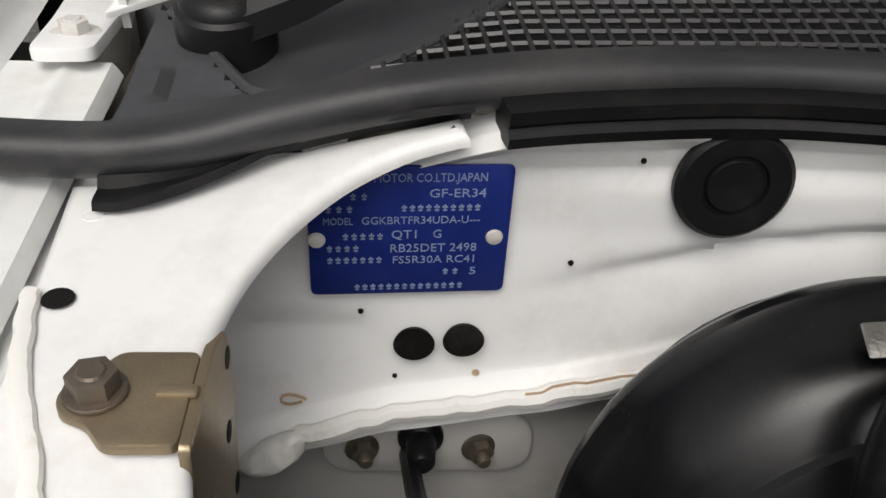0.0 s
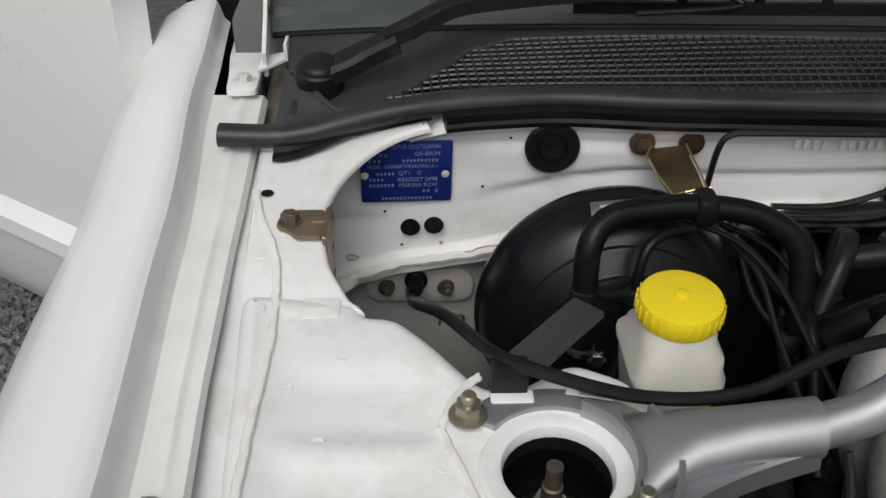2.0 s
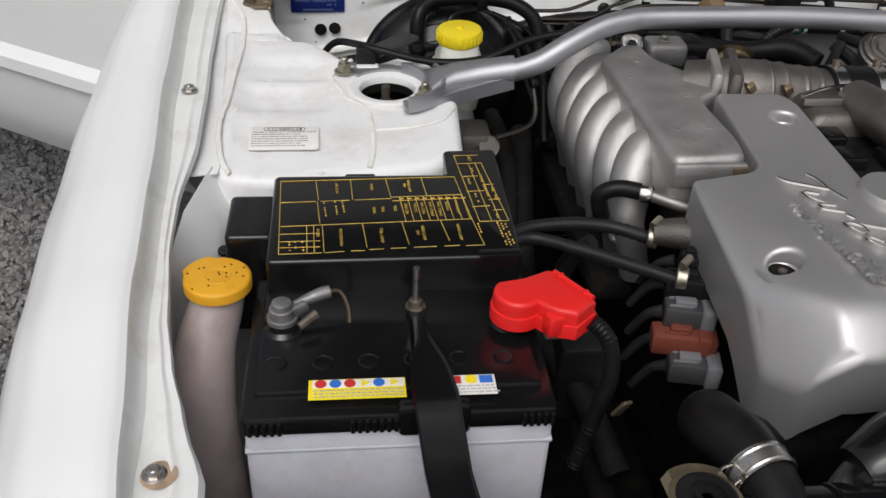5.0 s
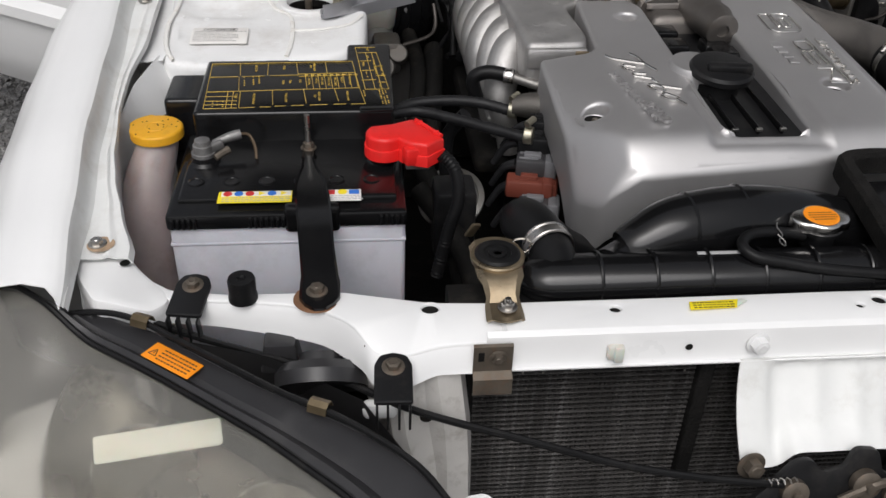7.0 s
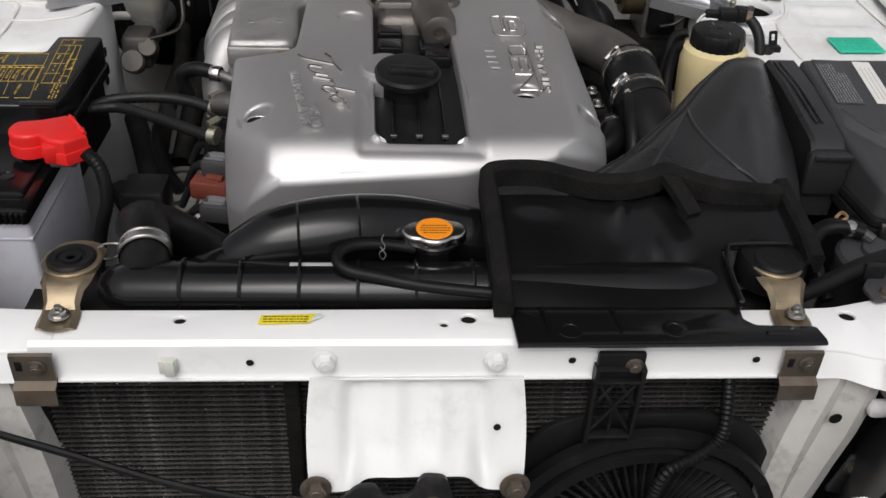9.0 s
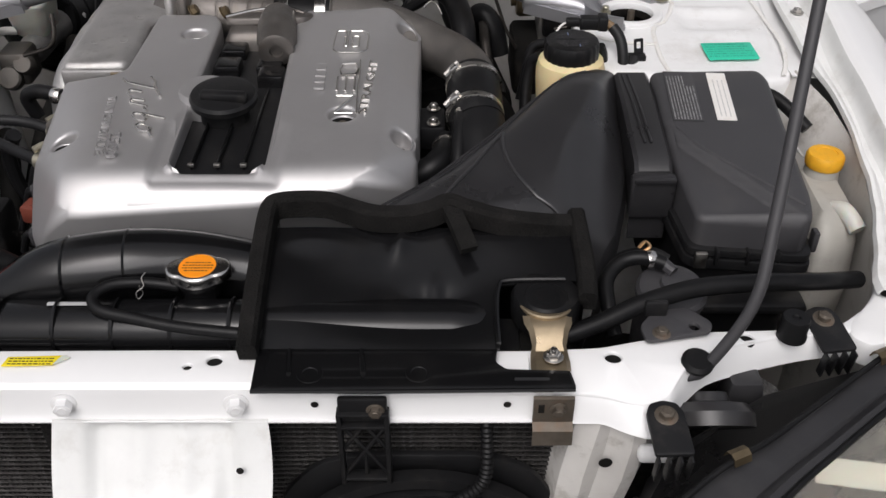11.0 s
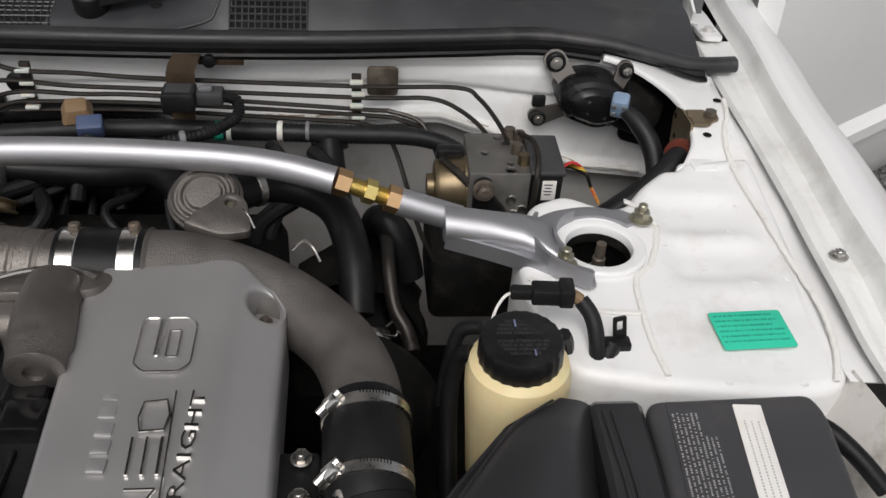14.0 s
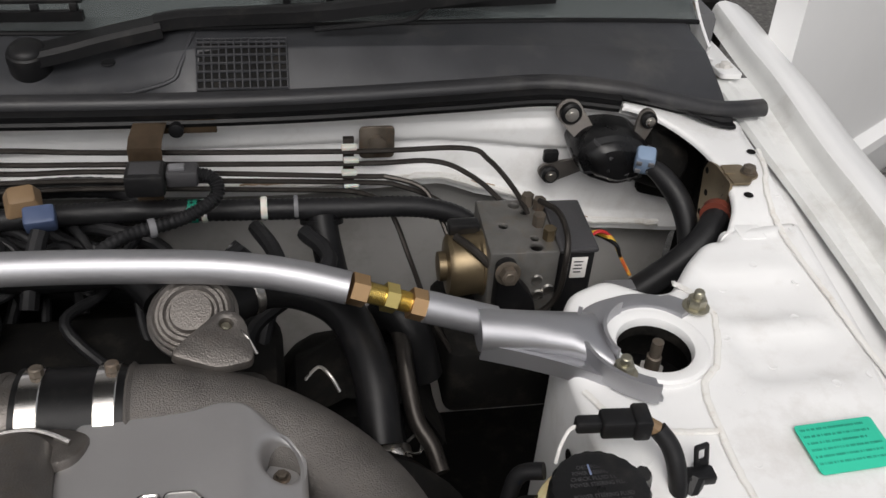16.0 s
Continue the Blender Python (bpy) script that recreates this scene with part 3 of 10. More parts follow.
# ---- inner wings with the strut towers ----
def apron_z(x, y):
    d = abs(x - XC)
    z = 0.846 + 0.1 * max(y + 0.2, 0) * 0.75
    z += 0.006 * max(0.0, min(1.0, (d - 0.638) / 0.02))
    soft = lambda v, a, b, w: 1 / (1 + math.exp(-(v - a) / w)) / (1 + math.exp((v - b) / w))
    for y0, y1, high in ((-0.01, 0.04, -0.006), (-0.076, -0.03, -0.006), (-0.135, -0.105, -0.003)):
        z += high * soft(d, 0.545 + 0.03 * (y0 < -0.1), 0.63, 0.0042) * soft(y, y0, y1, 0.0026)
    z += 0.0011 * noise.noise(Vector((x * 26, y * 34, 0.0)))
    return z - 0.85


def wavy(pts, amp, seed, n=10):
    rng2 = random.Random(seed)
    out = curve_pts(pts, n)
    return [p + Vector((rng2.uniform(-amp, amp), rng2.uniform(-amp, amp), rng2.uniform(-amp, amp) * 0.3)) for p in out]


def inner_wing(s):
    M = lambda pts: [(mirror_x(s, d), y) for d, y in pts]
    w = thing("inner_wing", (mirror_x(s, 0.55), -0.05, 0.45), "white pressed inner wing with strut tower and spot welds", "inner wing", "inner wings")
    # rear shelf with the curved well opening
    arc = [(0.542, 0.268), (0.56, 0.265), (0.575, 0.259), (0.588, 0.25), (0.601, 0.235), (0.611, 0.2165), (0.617, 0.193), (0.6185, 0.165), (0.612, 0.13), (0.598, 0.104)]
    arc = [(p.x, p.y) for p in curve_pts(arc, 4)]
    shelf = M([(0.671, 0.10), (0.678, 0.27), (0.64, 0.274), (0.59, 0.279), (0.544, 0.281)] + arc + [(0.588, 0.094)])

    def zs(x, y):
        d = abs(x - XC)
        up = max(0.0, min(1.0, (0.645 - d) / 0.1)) * max(0.0, min(1.0, (y - 0.165) / 0.1))
        return lerp_tab([(0.09, 0.016), (0.13, 0.027), (0.167, 0.034), (0.26, 0.037)], y) + 0.023 * up
    part("rear_shelf", plate(shelf, 0.844, 0.85, 0.0045, zf=zs, steps=5, grid=0.011, bottom=False), BAY, w, sharp=60)
    # lower rail ledge under the wing channel
    def rail(u, v):
        y = -0.20 + 0.50 * u
        d0, d1 = lerp_tab(EDGE_D, y) - 0.022, lerp_tab(EDGE_D, y) + 0.022
        z = min(lerp_tab(CHAN_Z, y) - 0.008, 0.847 + 0.075 * (y + 0.2)) - 0.004 * v + 0.0008 * math.sin(y * 60)
        return (mirror_x(s, d0 + (d1 - d0) * v), y, z)
    part("rail_ledge", thick(sheet(rail, 40, 6), 0.0012), BAY, w)
    # side wall of the well; the right one's near-black stands in for shade
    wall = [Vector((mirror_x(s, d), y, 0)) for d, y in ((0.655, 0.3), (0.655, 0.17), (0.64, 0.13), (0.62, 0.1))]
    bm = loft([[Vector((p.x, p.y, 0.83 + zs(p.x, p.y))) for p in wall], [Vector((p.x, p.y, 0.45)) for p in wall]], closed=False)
    part("well_wall", thick(bm, 0.001), DARK if s > 0 else DUSTY, w, "side wall, near-black for the well's shade" if s > 0 else "")
    part("shelf_hole", lathe([(0.0048, 0), (0.0045, 0.0005), (0, 0.0004)], at=(mirror_x(s, 0.6635), 0.207, 0.8862), seg=16), DARK, w)
    if s > 0:
        part("shelf_hole", lathe([(0.0048, 0), (0.0045, 0.0005), (0, 0.0004)], at=(mirror_x(s, 0.632), 0.14, 0.8795), seg=16), DARK, w)
    # tower panel
    outline = [(0.669, 0.106), (0.59, 0.106), (0.589, 0.092), (0.568, 0.09), (0.545, 0.068), (0.515, 0.03), (0.497, 0.028), (0.46, 0.05), (0.425, 0.035), (0.405, -0.005), (0.401, -0.06), (0.406, -0.165), (0.44, -0.188), (0.50, -0.2), (0.59, -0.213), (0.635, -0.205), (0.651, -0.195)]
    hole = circle(mirror_x(s, 0.478), -0.034, 0.0305, 40)
    cutouts = [hole]
    part("tower_panel", plate(fil(M(outline), 0.012, 4), 0.42, 0.85, 0.011, holes=cutouts, zf=apron_z, hole_depth=0.005, steps=4, bottom=False, grid=0.008), BAY, w, sharp=60)
    zt = 0.85 + apron_z(mirror_x(s, 0.478), -0.034)
    part("tower_ring", lathe([(0.0445, zt - 0.004), (0.044, zt + 0.0006), (0.0415, zt + 0.0026), (0.035, zt + 0.003), (0.0315, zt + 0.0014), (0.0303, zt - 0.002), (0.0303, zt - 0.0065)], at=(mirror_x(s, 0.478), -0.034, 0), seg=44, caps=False), BAY, w, "smooth raised ring round the strut top")
    # near-black lining: the shade inside the tower is put into its colour
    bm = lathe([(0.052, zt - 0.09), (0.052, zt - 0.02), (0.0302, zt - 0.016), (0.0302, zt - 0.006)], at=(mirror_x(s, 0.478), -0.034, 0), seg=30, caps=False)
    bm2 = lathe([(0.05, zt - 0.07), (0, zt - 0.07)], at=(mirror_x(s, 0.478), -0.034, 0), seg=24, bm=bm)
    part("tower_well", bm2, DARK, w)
    part("panel_tab", plate(fil(M([(0.603, 0.109), (0.628, 0.109), (0.629, 0.085), (0.604, 0.086)]), 0.003), 0.85, 0.8512, 0.0008, zf=apron_z, bottom=False), BAY, w)
    # sealer beads
    beads = [[(0.672, 0.21), (0.665, 0.178), (0.654, 0.15), (0.648, 0.125), (0.646, 0.10), (0.645, 0.063), (0.648, 0.0), (0.65, -0.06), (0.654, -0.12), (0.648, -0.17), (0.637, -0.2)],
             [(0.541, -0.005), (0.522, -0.056), (0.503, -0.078), (0.498, -0.118), (0.498, -0.16), (0.502, -0.19)],
             [(0.498, -0.121), (0.46, -0.117), (0.425, -0.103), (0.408, -0.075)],
             [(0.541, -0.004), (0.53, 0.02), (0.517, 0.034)]]
    for k, b in enumerate(beads):
        pts = [Vector((mirror_x(s, d), y, 0.85 + (zs(mirror_x(s, d), y) if y > 0.1 else apron_z(mirror_x(s, d), y)) + 0.0012)) for d, y in b]
        part("sealer_bead", tube(wavy(pts, 0.0006, k), 0.0029, 8, smooth=False, squash=0.55), SEALER, w)
    # spot weld dimples
    me = mesh_of(lathe([(0.0042, -0.0004), (0.0036, 0.0003), (0.0026, 0.0), (0, -0.0002)], seg=14), BAY)
    rng2 = random.Random(3)
    for d, y in ((0.655, 0.09), (0.632, 0.03), (0.6, 0.052), (0.563, 0.03), (0.61, -0.012), (0.57, -0.058), (0.642, -0.08), (0.53, -0.085), (0.54, -0.03), (0.61, -0.085), (0.515, -0.15), (0.47, -0.15), (0.435, -0.14), (0.61, -0.2), (0.55, -0.197), (0.665, 0.25), (0.66, 0.14)):
        x = mirror_x(s, d)
        shared("spot_weld", me, w, pose(x, y, 0.8499 + (zs(mirror_x(s, d), y) if y > 0.1 else apron_z(x, y)) ))
    # holes in the inner side of the tower, front slope
    for y, z in ((-0.09, 0.80), (-0.1, 0.765)):
        part("access_hole", lathe([(0.007, 0), (0.0065, 0.0008), (0, 0.0008)], at=(mirror_x(s, 0.3995), y, z), axis=(-s, 0, 0), seg=16), DARK, w)
    # stay bracket at the edge of the opening
    b = thing("stay_bracket", (mirror_x(s, 0.63), 0.17, 0.875), "yellow-zinc steel bracket bolted to the inner wing", "bracket", "stay brackets")
    bx = M([(0.637, 0.15), (0.619, 0.15), (0.619, 0.184), (0.640, 0.184), (0.644, 0.178), (0.650, 0.174), (0.6525, 0.167), (0.650, 0.161), (0.643, 0.158)])
    part("strap", plate(fil(bx, 0.003), 0.884, 0.887, 0.001), ZINC, b)
    part("pressed_rib", rbox(mirror_x(s, 0.6225), 0.1685, 0.887, 0.011, 0.0042, 0.0022, 0.001), ZINC, b)
    leg = fil([(0.15, 0.886), (0.184, 0.886), (0.2, 0.882), (0.206, 0.868), (0.198, 0.83), (0.19, 0.795), (0.145, 0.795)], 0.003)
    part("down_leg", moved(plate(leg, -0.0015, 0.0015, 0.0006), Matrix(((0, 0, 1, mirror_x(s, 0.6175)), (1, 0, 0, 0), (0, 1, 0, 0), (0, 0, 0, 1)))), ZINC, b)
    for y, z in ((0.199, 0.871), (0.19, 0.85), (0.192, 0.825)):
        part("leg_hole", lathe([(0.0035, -0.0017), (0.0035, 0.0017), (0, 0.0017)], at=(mirror_x(s, 0.6175), y, z), axis=(1, 0, 0), seg=14), DARK, b)
    shared("bolt", bolt_mesh(BROWNSTEEL, 0.0066, 0.006, 0.0082), b, pose(mirror_x(s, 0.6425), 0.168, 0.8872, 0, 0, 12))
    # lower front: side of the bay down to the frame rail
    bm = loft([[(mirror_x(s, 0.655), -0.19, 0.85), (mirror_x(s, 0.672), -0.26, 0.843), (mirror_x(s, 0.679), -0.35, 0.83), (mirror_x(s, 0.65), -0.50, 0.808), (mirror_x(s, 0.62), -0.60, 0.80)],
               [(mirror_x(s, 0.632), -0.19, 0.80), (mirror_x(s, 0.642), -0.26, 0.795), (mirror_x(s, 0.676), -0.33, 0.77), (mirror_x(s, 0.67), -0.46, 0.74), (mirror_x(s, 0.62), -0.6, 0.7)],
               [(mirror_x(s, 0.61), -0.19, 0.45), (mirror_x(s, 0.62), -0.26, 0.45), (mirror_x(s, 0.68), -0.33, 0.45), (mirror_x(s, 0.68), -0.46, 0.45), (mirror_x(s, 0.6), -0.6, 0.45)]], closed=False)
    bmesh.ops.subdivide_edges(bm, edges=bm.edges[:], cuts=3, use_grid_fill=True, smooth=0.3)
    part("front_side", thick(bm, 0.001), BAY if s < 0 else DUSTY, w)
    return w


for s in (-1, 1):
    inner_wing(s)

# ---- firewall and cowl ----
BEAD = [(-0.64, 0.738), (-0.617, 0.747), (-0.595, 0.758), (-0.56, 0.769), (-0.5, 0.779), (-0.465, 0.788), (-0.44, 0.796), (-0.2, 0.82), (-0.08, 0.824), (0.2, 0.818), (0.36, 0.825), (0.41, 0.808), (0.545, 0.756), (0.64, 0.747)]


SEAL_Y = [(-0.60, 0.272), (-0.53, 0.284), (-0.43, 0.295), (-0.35, 0.288), (-0.25, 0.284), (0.0, 0.275), (0.2, 0.276), (0.37, 0.289), (0.47, 0.296), (0.54, 0.286), (0.61, 0.274)]


def crease(below, deep):
    """Overhanging press line: a sharp step that runs out below it."""
    return deep / (1 + math.exp(min(40.0, -below / 0.0013))) * math.exp(-max(0.0, below) / 0.016)


def firewall_face(u, v):
    x = -0.64 + 1.29 * u
    zb = lerp_tab(BEAD, x)
    p = [(0.285, 0.911), (0.2735, 0.909), (0.2705, 0.903), (0.277, 0.897), (0.282, 0.888), (0.284, 0.86), (0.283, 0.83), (0.281, zb + 0.014), (0.276, zb + 0.006), (0.272, zb), (0.273, zb - 0.006), (0.285, zb - 0.011), (0.296, zb - 0.03), (0.30, 0.6), (0.30, 0.42)]
    k = v * (len(p) - 1)
    i = min(int(k), len(p) - 2)
    t = k - i
    y = p[i][0] + (p[i + 1][0] - p[i][0]) * t
    z = p[i][1] + (p[i + 1][1] - p[i][1]) * t
    high = min(1.0, max(0.0, (z - 0.878) / 0.03))
    y += (lerp_tab(SEAL_Y, x) - 0.284) * high
    outer = min(1.0, max(0.0, (abs(x - XC) - 0.525) / 0.05))
    y, z = y + 0.016 * outer * high, z - 0.022 * outer * high
    # pressed swage that rises from the left
    if -0.56 < x < 0.6 and z > zb + 0.012:
        zw = lerp_tab([(-0.52, 0.828), (-0.465, 0.845), (-0.42, 0.856), (-0.37, 0.861), (-0.3, 0.857), (0.0, 0.862), (0.35, 0.866), (0.5, 0.85)], x)
        y += crease(zw - z, 0.008) * min(1, max(0, (x + 0.51) / 0.07))
    if x < -0.56:
        y += crease(0.8155 - z, 0.005) * min(1, max(0, (-0.565 - x) / 0.02))
    y += 0.0012 * noise.noise(Vector((x * 9, z * 9, 1.0)))
    return (x, y, z)


firewall = thing("firewall", (0, 0.29, 0.45), "white pressed steel firewall with dusty ledge and sealer", "firewall", kind="structure")
part("bulkhead", sheet(lambda u, v: firewall_face(u, v * 10 / 13), 150, 110), BAY, firewall)
part("lower_bulkhead", sheet(lambda u, v: firewall_face(u, 10 / 13 + v * 3 / 13), 120, 12), LOWWALL, firewall, "dirty lower firewall, greyed for its shade")
# added black sheet; its colour stands in for the shade behind the booster
rows_ = [[Vector((x, 0.284 + 0.002 * math.sin(x * 31 + k), lerp_tab(BEAD, x) - 0.02 - 0.07 * k + 0.004 * math.sin(x * 43))) for x in np.linspace(-0.31, 0.06, 26)] for k in range(6)]
part("insulation_pad", thick(loft(rows_, closed=False), 0.008), FOAM, firewall, "added black sheet darkening the lower firewall")
pts = [Vector((x / 100, 0.2715, lerp_tab(BEAD, x / 100) + 0.0055)) for x in range(-60, 63, 2)]
rng2 = random.Random(21)
line = wavy(pts, 0.0012, 8, 3)
part("ledge_sealer", tube(line, [0.0042 + 0.0016 * noise.noise(Vector((p.x * 30, 0, 2))) for p in line], 8, smooth=False), SEALER, firewall)
bm = tube([(-0.626, 0.2705, 0.7445), (-0.619, 0.269, 0.7475), (-0.61, 0.2685, 0.7535), (-0.603, 0.2695, 0.7585), (-0.598, 0.271, 0.7615)], [0.003, 0.0068, 0.0078, 0.0062, 0.003], 12, n=5)
for v in bm.verts:
    v.co += Vector((1, -1, 1)) * 0.0016 * noise.noise(v.co * 160)
part("sealer_lump", bm, SEALER, firewall, "smeared lump of seam sealer")
for a in range(14, len(line) - 12, 9):
    if rng2.random() < 0.62:
        q = [p + Vector((0, -0.0012, 0.0042 + rng2.uniform(-0.0006, 0.0006))) for p in line[a:a + rng2.randint(4, 9)]]
        part("rust_streak", tube(q, rng2.uniform(0.0006, 0.0012), 5, smooth=False), LIGHTRUST, firewall, "thin rusty edge of the sealer")
ringlet = [(-0.603 + 0.0052 * math.cos(a), 0.279 - 0.0006 * math.sin(2 * a), 0.7755 + 0.0026 * math.sin(a)) for a in (0.5 * k for k in range(12))]
part("rust_streak", tube(ringlet, 0.0007, 5, smooth=False), LIGHTRUST, firewall)
for x, y_, z, r in ((-0.56, 0.2795, 0.789, 0.0011), (-0.526, 0.2793, 0.791, 0.0016), (-0.574, 0.2815, 0.822, 0.0012), (-0.492, 0.2825, 0.846, 0.0012), (-0.471, 0.2825, 0.892, 0.0011)):
    part("paint_chip", lathe([(r, 0), (r * 0.9, 0.0007), (r * 0.6, 0.0002), (0, 0.0)], at=(x, y_, z), axis=(0, -1, 0.1), seg=10), LIGHTRUST if r > 0.0015 else DARK, firewall)
# drain holes drawn as near-black discs, the shade inside is their colour
for x, z in ((-0.5525, 0.809), (-0.5325, 0.811)):
    bm = lathe([(0.0085, 0.0015), (0.0079, 0.0), (0.0074, -0.001), (0, -0.0012)], at=(x, 0.2775, z), axis=(0, -1, 0), seg=24)
    part("drain_hole", bm, DARK, firewall, "dark round disc drawn as a drain hole")
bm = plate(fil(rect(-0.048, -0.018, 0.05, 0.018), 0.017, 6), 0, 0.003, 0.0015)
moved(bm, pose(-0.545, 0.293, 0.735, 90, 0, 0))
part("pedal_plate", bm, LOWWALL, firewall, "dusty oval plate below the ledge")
nut = bolt_mesh(BROWNSTEEL, 0.006, 0.005, 0.0085, 0.006)
for x in (-0.574, -0.52):
    shared("plate_nut", nut, firewall, pose(x, 0.29, 0.734, 90, 0, 10))

plate_thing = thing("identification_plate", (-0.555, 0.279, 0.833), "dark blue metal identification plate with pale printed lines", "plate")
bm = plate(fil(rect(-0.0375, -0.029, 0.0375, 0.029), 0.003), 0, 0.0012, 0.0004)
pm = pose(-0.5555, 0.2788, 0.8625, 92, 0, 3)
part("plate_sheet", moved(bm, pm), PLATE, plate_thing)
for x in (-0.0345, 0.032):
    part("rivet", lathe([(0.0034, 0), (0.003, 0.001), (0.0015, 0.0016), (0, 0.0017)], at=pm @ Vector((x, -0.0025, 0.0012)), axis=pm.to_3x3() @ Vector((0, 0, 1)), seg=16), DUSTY, plate_thing, "dull pale rivet head")
lab = lambda s_, x, y, h, w_: part("lettering", words(s_, h, pm @ Matrix.Translation((x, y, 0.00125)), 0.00008, wide=w_), PRINT, plate_thing)
lab("MOTOR CO.LTD.JAPAN", -0.0135, 0.0225, 0.0052, 0.041)
lab("GF-ER34", 0.0065, 0.0158, 0.0052, 0.021)
lab("MODEL", -0.032, 0.0042, 0.0044, 0.011)
lab("GGKBRTFR34UDA-U---", -0.018, 0.0042, 0.0048, 0.044)
lab("QT1", -0.007, -0.0024, 0.0054, 0.0095)
lab("G", 0.0085, -0.0024, 0.0054, 0.0034)
lab("RB25DET 2498", -0.0075, -0.0088, 0.0054, 0.033)
lab("FS5R30A RC41", -0.0065, -0.0142, 0.005, 0.0315)
lab("5", 0.0232, -0.0202, 0.005, 0.0028)
for x0, x1, y in ((-0.0325, -0.016, 0.023), (-0.022, -0.014, 0.0165), (-0.031, -0.0195, 0.011), (-0.0035, 0.0265, 0.0112), (-0.025, -0.009, -0.0013), (-0.031, -0.018, -0.0068), (-0.031, -0.0095, -0.0123), (0.013, 0.0205, -0.0185), (-0.021, 0.022, -0.0255)):
    bm = B()
    n = max(2, int((x1 - x0) / 0.003))
    for k in range(n):
        a = x0 + (x1 - x0) * k / n
        rbox(a + 0.0012, y + 0.0004, 0.0013, 0.002, 0.0009, 0.0002, 0.00005, bm)
        rbox(a + 0.0012, y - 0.0010, 0.0013, 0.0016, 0.0006, 0.0002, 0.00005, bm)
        rbox(a + 0.0012, y, 0.0013, 0.0005, 0.003, 0.0002, 0.00005, bm)
    part("printed_bar", moved(bm, pm), PRINT, plate_thing)

bm = B()
for k in range(11):
    if k != 4:
        rbox(-0.236 + 0.0076 * k, 0.2795, 0.8875, 0.0045, 0.002, 0.009, 0.0008, bm)
part("stamped_bar", bm, BAY, firewall, "faint stamped row of marks")
grommet = thing("firewall_grommet", (-0.437, 0.28, 0.853), "round black rubber blanking grommet in the firewall", "grommet")
part("rubber_plug", lathe([(0.0225, 0), (0.0225, 0.003), (0.0205, 0.0048), (0.0128, 0.0042), (0.0122, 0.0022), (0.0, 0.0021)], at=(-0.437, 0.281, 0.8845), axis=(0, -1, 0.05), seg=40), RUBBER, grommet)
part("centre_disc", lathe([(0.0109, 0.002), (0.0109, 0.0032), (0.0102, 0.0042), (0.0015, 0.0036), (0, 0.0034)], at=(-0.437, 0.281, 0.8845), axis=(0, -1, 0.05), seg=40), RUBBER, grommet)

# rubber seal along the cowl edge
seal = thing("hood_seal", (0, 0.27, 0.9), "long dusty black rubber seal along the cowl edge", "rubber seal")
path = [(-0.702, 0.27, 0.9), (-0.66, 0.268, 0.9), (-0.63, 0.268, 0.904), (-0.6, 0.272, 0.911), (-0.565, 0.278, 0.917), (-0.53, 0.284, 0.92), (-0.49, 0.29, 0.921), (-0.43, 0.295, 0.921), (-0.35, 0.288, 0.921), (-0.25, 0.284, 0.921), (0.0, 0.275, 0.921), (0.2, 0.276, 0.921), (0.37, 0.289, 0.921), (0.47, 0.296, 0.922), (0.54, 0.286, 0.919), (0.575, 0.28, 0.915), (0.613, 0.274, 0.908), (0.66, 0.27, 0.9), (0.71, 0.272, 0.9)]
line = curve_pts(path, 8)
part("bulb", sweep([(0.0092 * math.cos(a), 0.0088 * math.sin(a) + 0.0016 * math.exp(-((a - 2.2) / 0.25) ** 2)) for a in (2 * math.pi * i / 20 for i in range(20))], line), SEAL, seal)
low = [p + Vector((0, -0.0095, -0.0095)) for p in line[41:114]]
part("base_strip", sweep([(-0.007, -0.0065), (0.009, -0.0065), (0.0105, -0.002), (0.0085, 0.001), (0.0105, 0.003), (0.011, 0.008), (-0.008, 0.009)], low), RUBBER, seal)
for s in (-1, 1):
    edge = [(mirror_x(s, d), y, z) for d, y, z in ((0.665, 0.2495, 0.8885), (0.657, 0.2485, 0.889), (0.646, 0.2515, 0.8905), (0.634, 0.255, 0.8935), (0.619, 0.26, 0.8985), (0.609, 0.2645, 0.902), (0.594, 0.268, 0.907), (0.579, 0.2705, 0.9105), (0.56, 0.2695, 0.914), (0.541, 0.2695, 0.9165))]
    edge = curve_pts(edge, 3)
    top = [Vector((p.x, lerp_tab([(q[0], q[1]) for q in path], p.x) - 0.005, lerp_tab([(q[0], q[2]) for q in path], p.x) - 0.004)) for p in edge]
    rows_ = [edge, [p + Vector((0, 0.001, 0.0028)) for p in edge], [a.lerp(b, 0.2) + Vector((0, 0, 0.0018)) for a, b in zip(edge, top)], [a.lerp(b, 0.55) + Vector((0, 0.001, -0.001)) for a, b in zip(edge, top)], [a.lerp(b, 0.8) + Vector((0, 0, 0.0012)) for a, b in zip(edge, top)], top, [p + Vector((0, 0.004, -0.008)) for p in top]]
    part("end_flap", loft(rows_, closed=False), RUBBER, seal, "black rubber flap below the seal", sharp=28)

cowl = thing("cowl_panel", (0, 0.36, 0.9), "weathered black plastic cowl panel below the windscreen", "cowl panel", kind="structure")


def cowl_back(x):
    """Rear edge of the cowl: y and z."""
    k = min(1.0, max(0.0, (x - 0.0) / 0.12))
    k = k * k * (3 - 2 * k)
    q = abs(x - XC) / 0.68
    return 0.388 - 0.036 * k + (0.055 + 0.02 * k) * q * q, 0.943 + 0.019 * k - 0.03 * q ** 3, k


COWL_X0, COWL_W = -0.661, 1.332


def ease(v):
    v = min(1.0, max(0.0, v))
    return v * v * (3 - 2 * v)


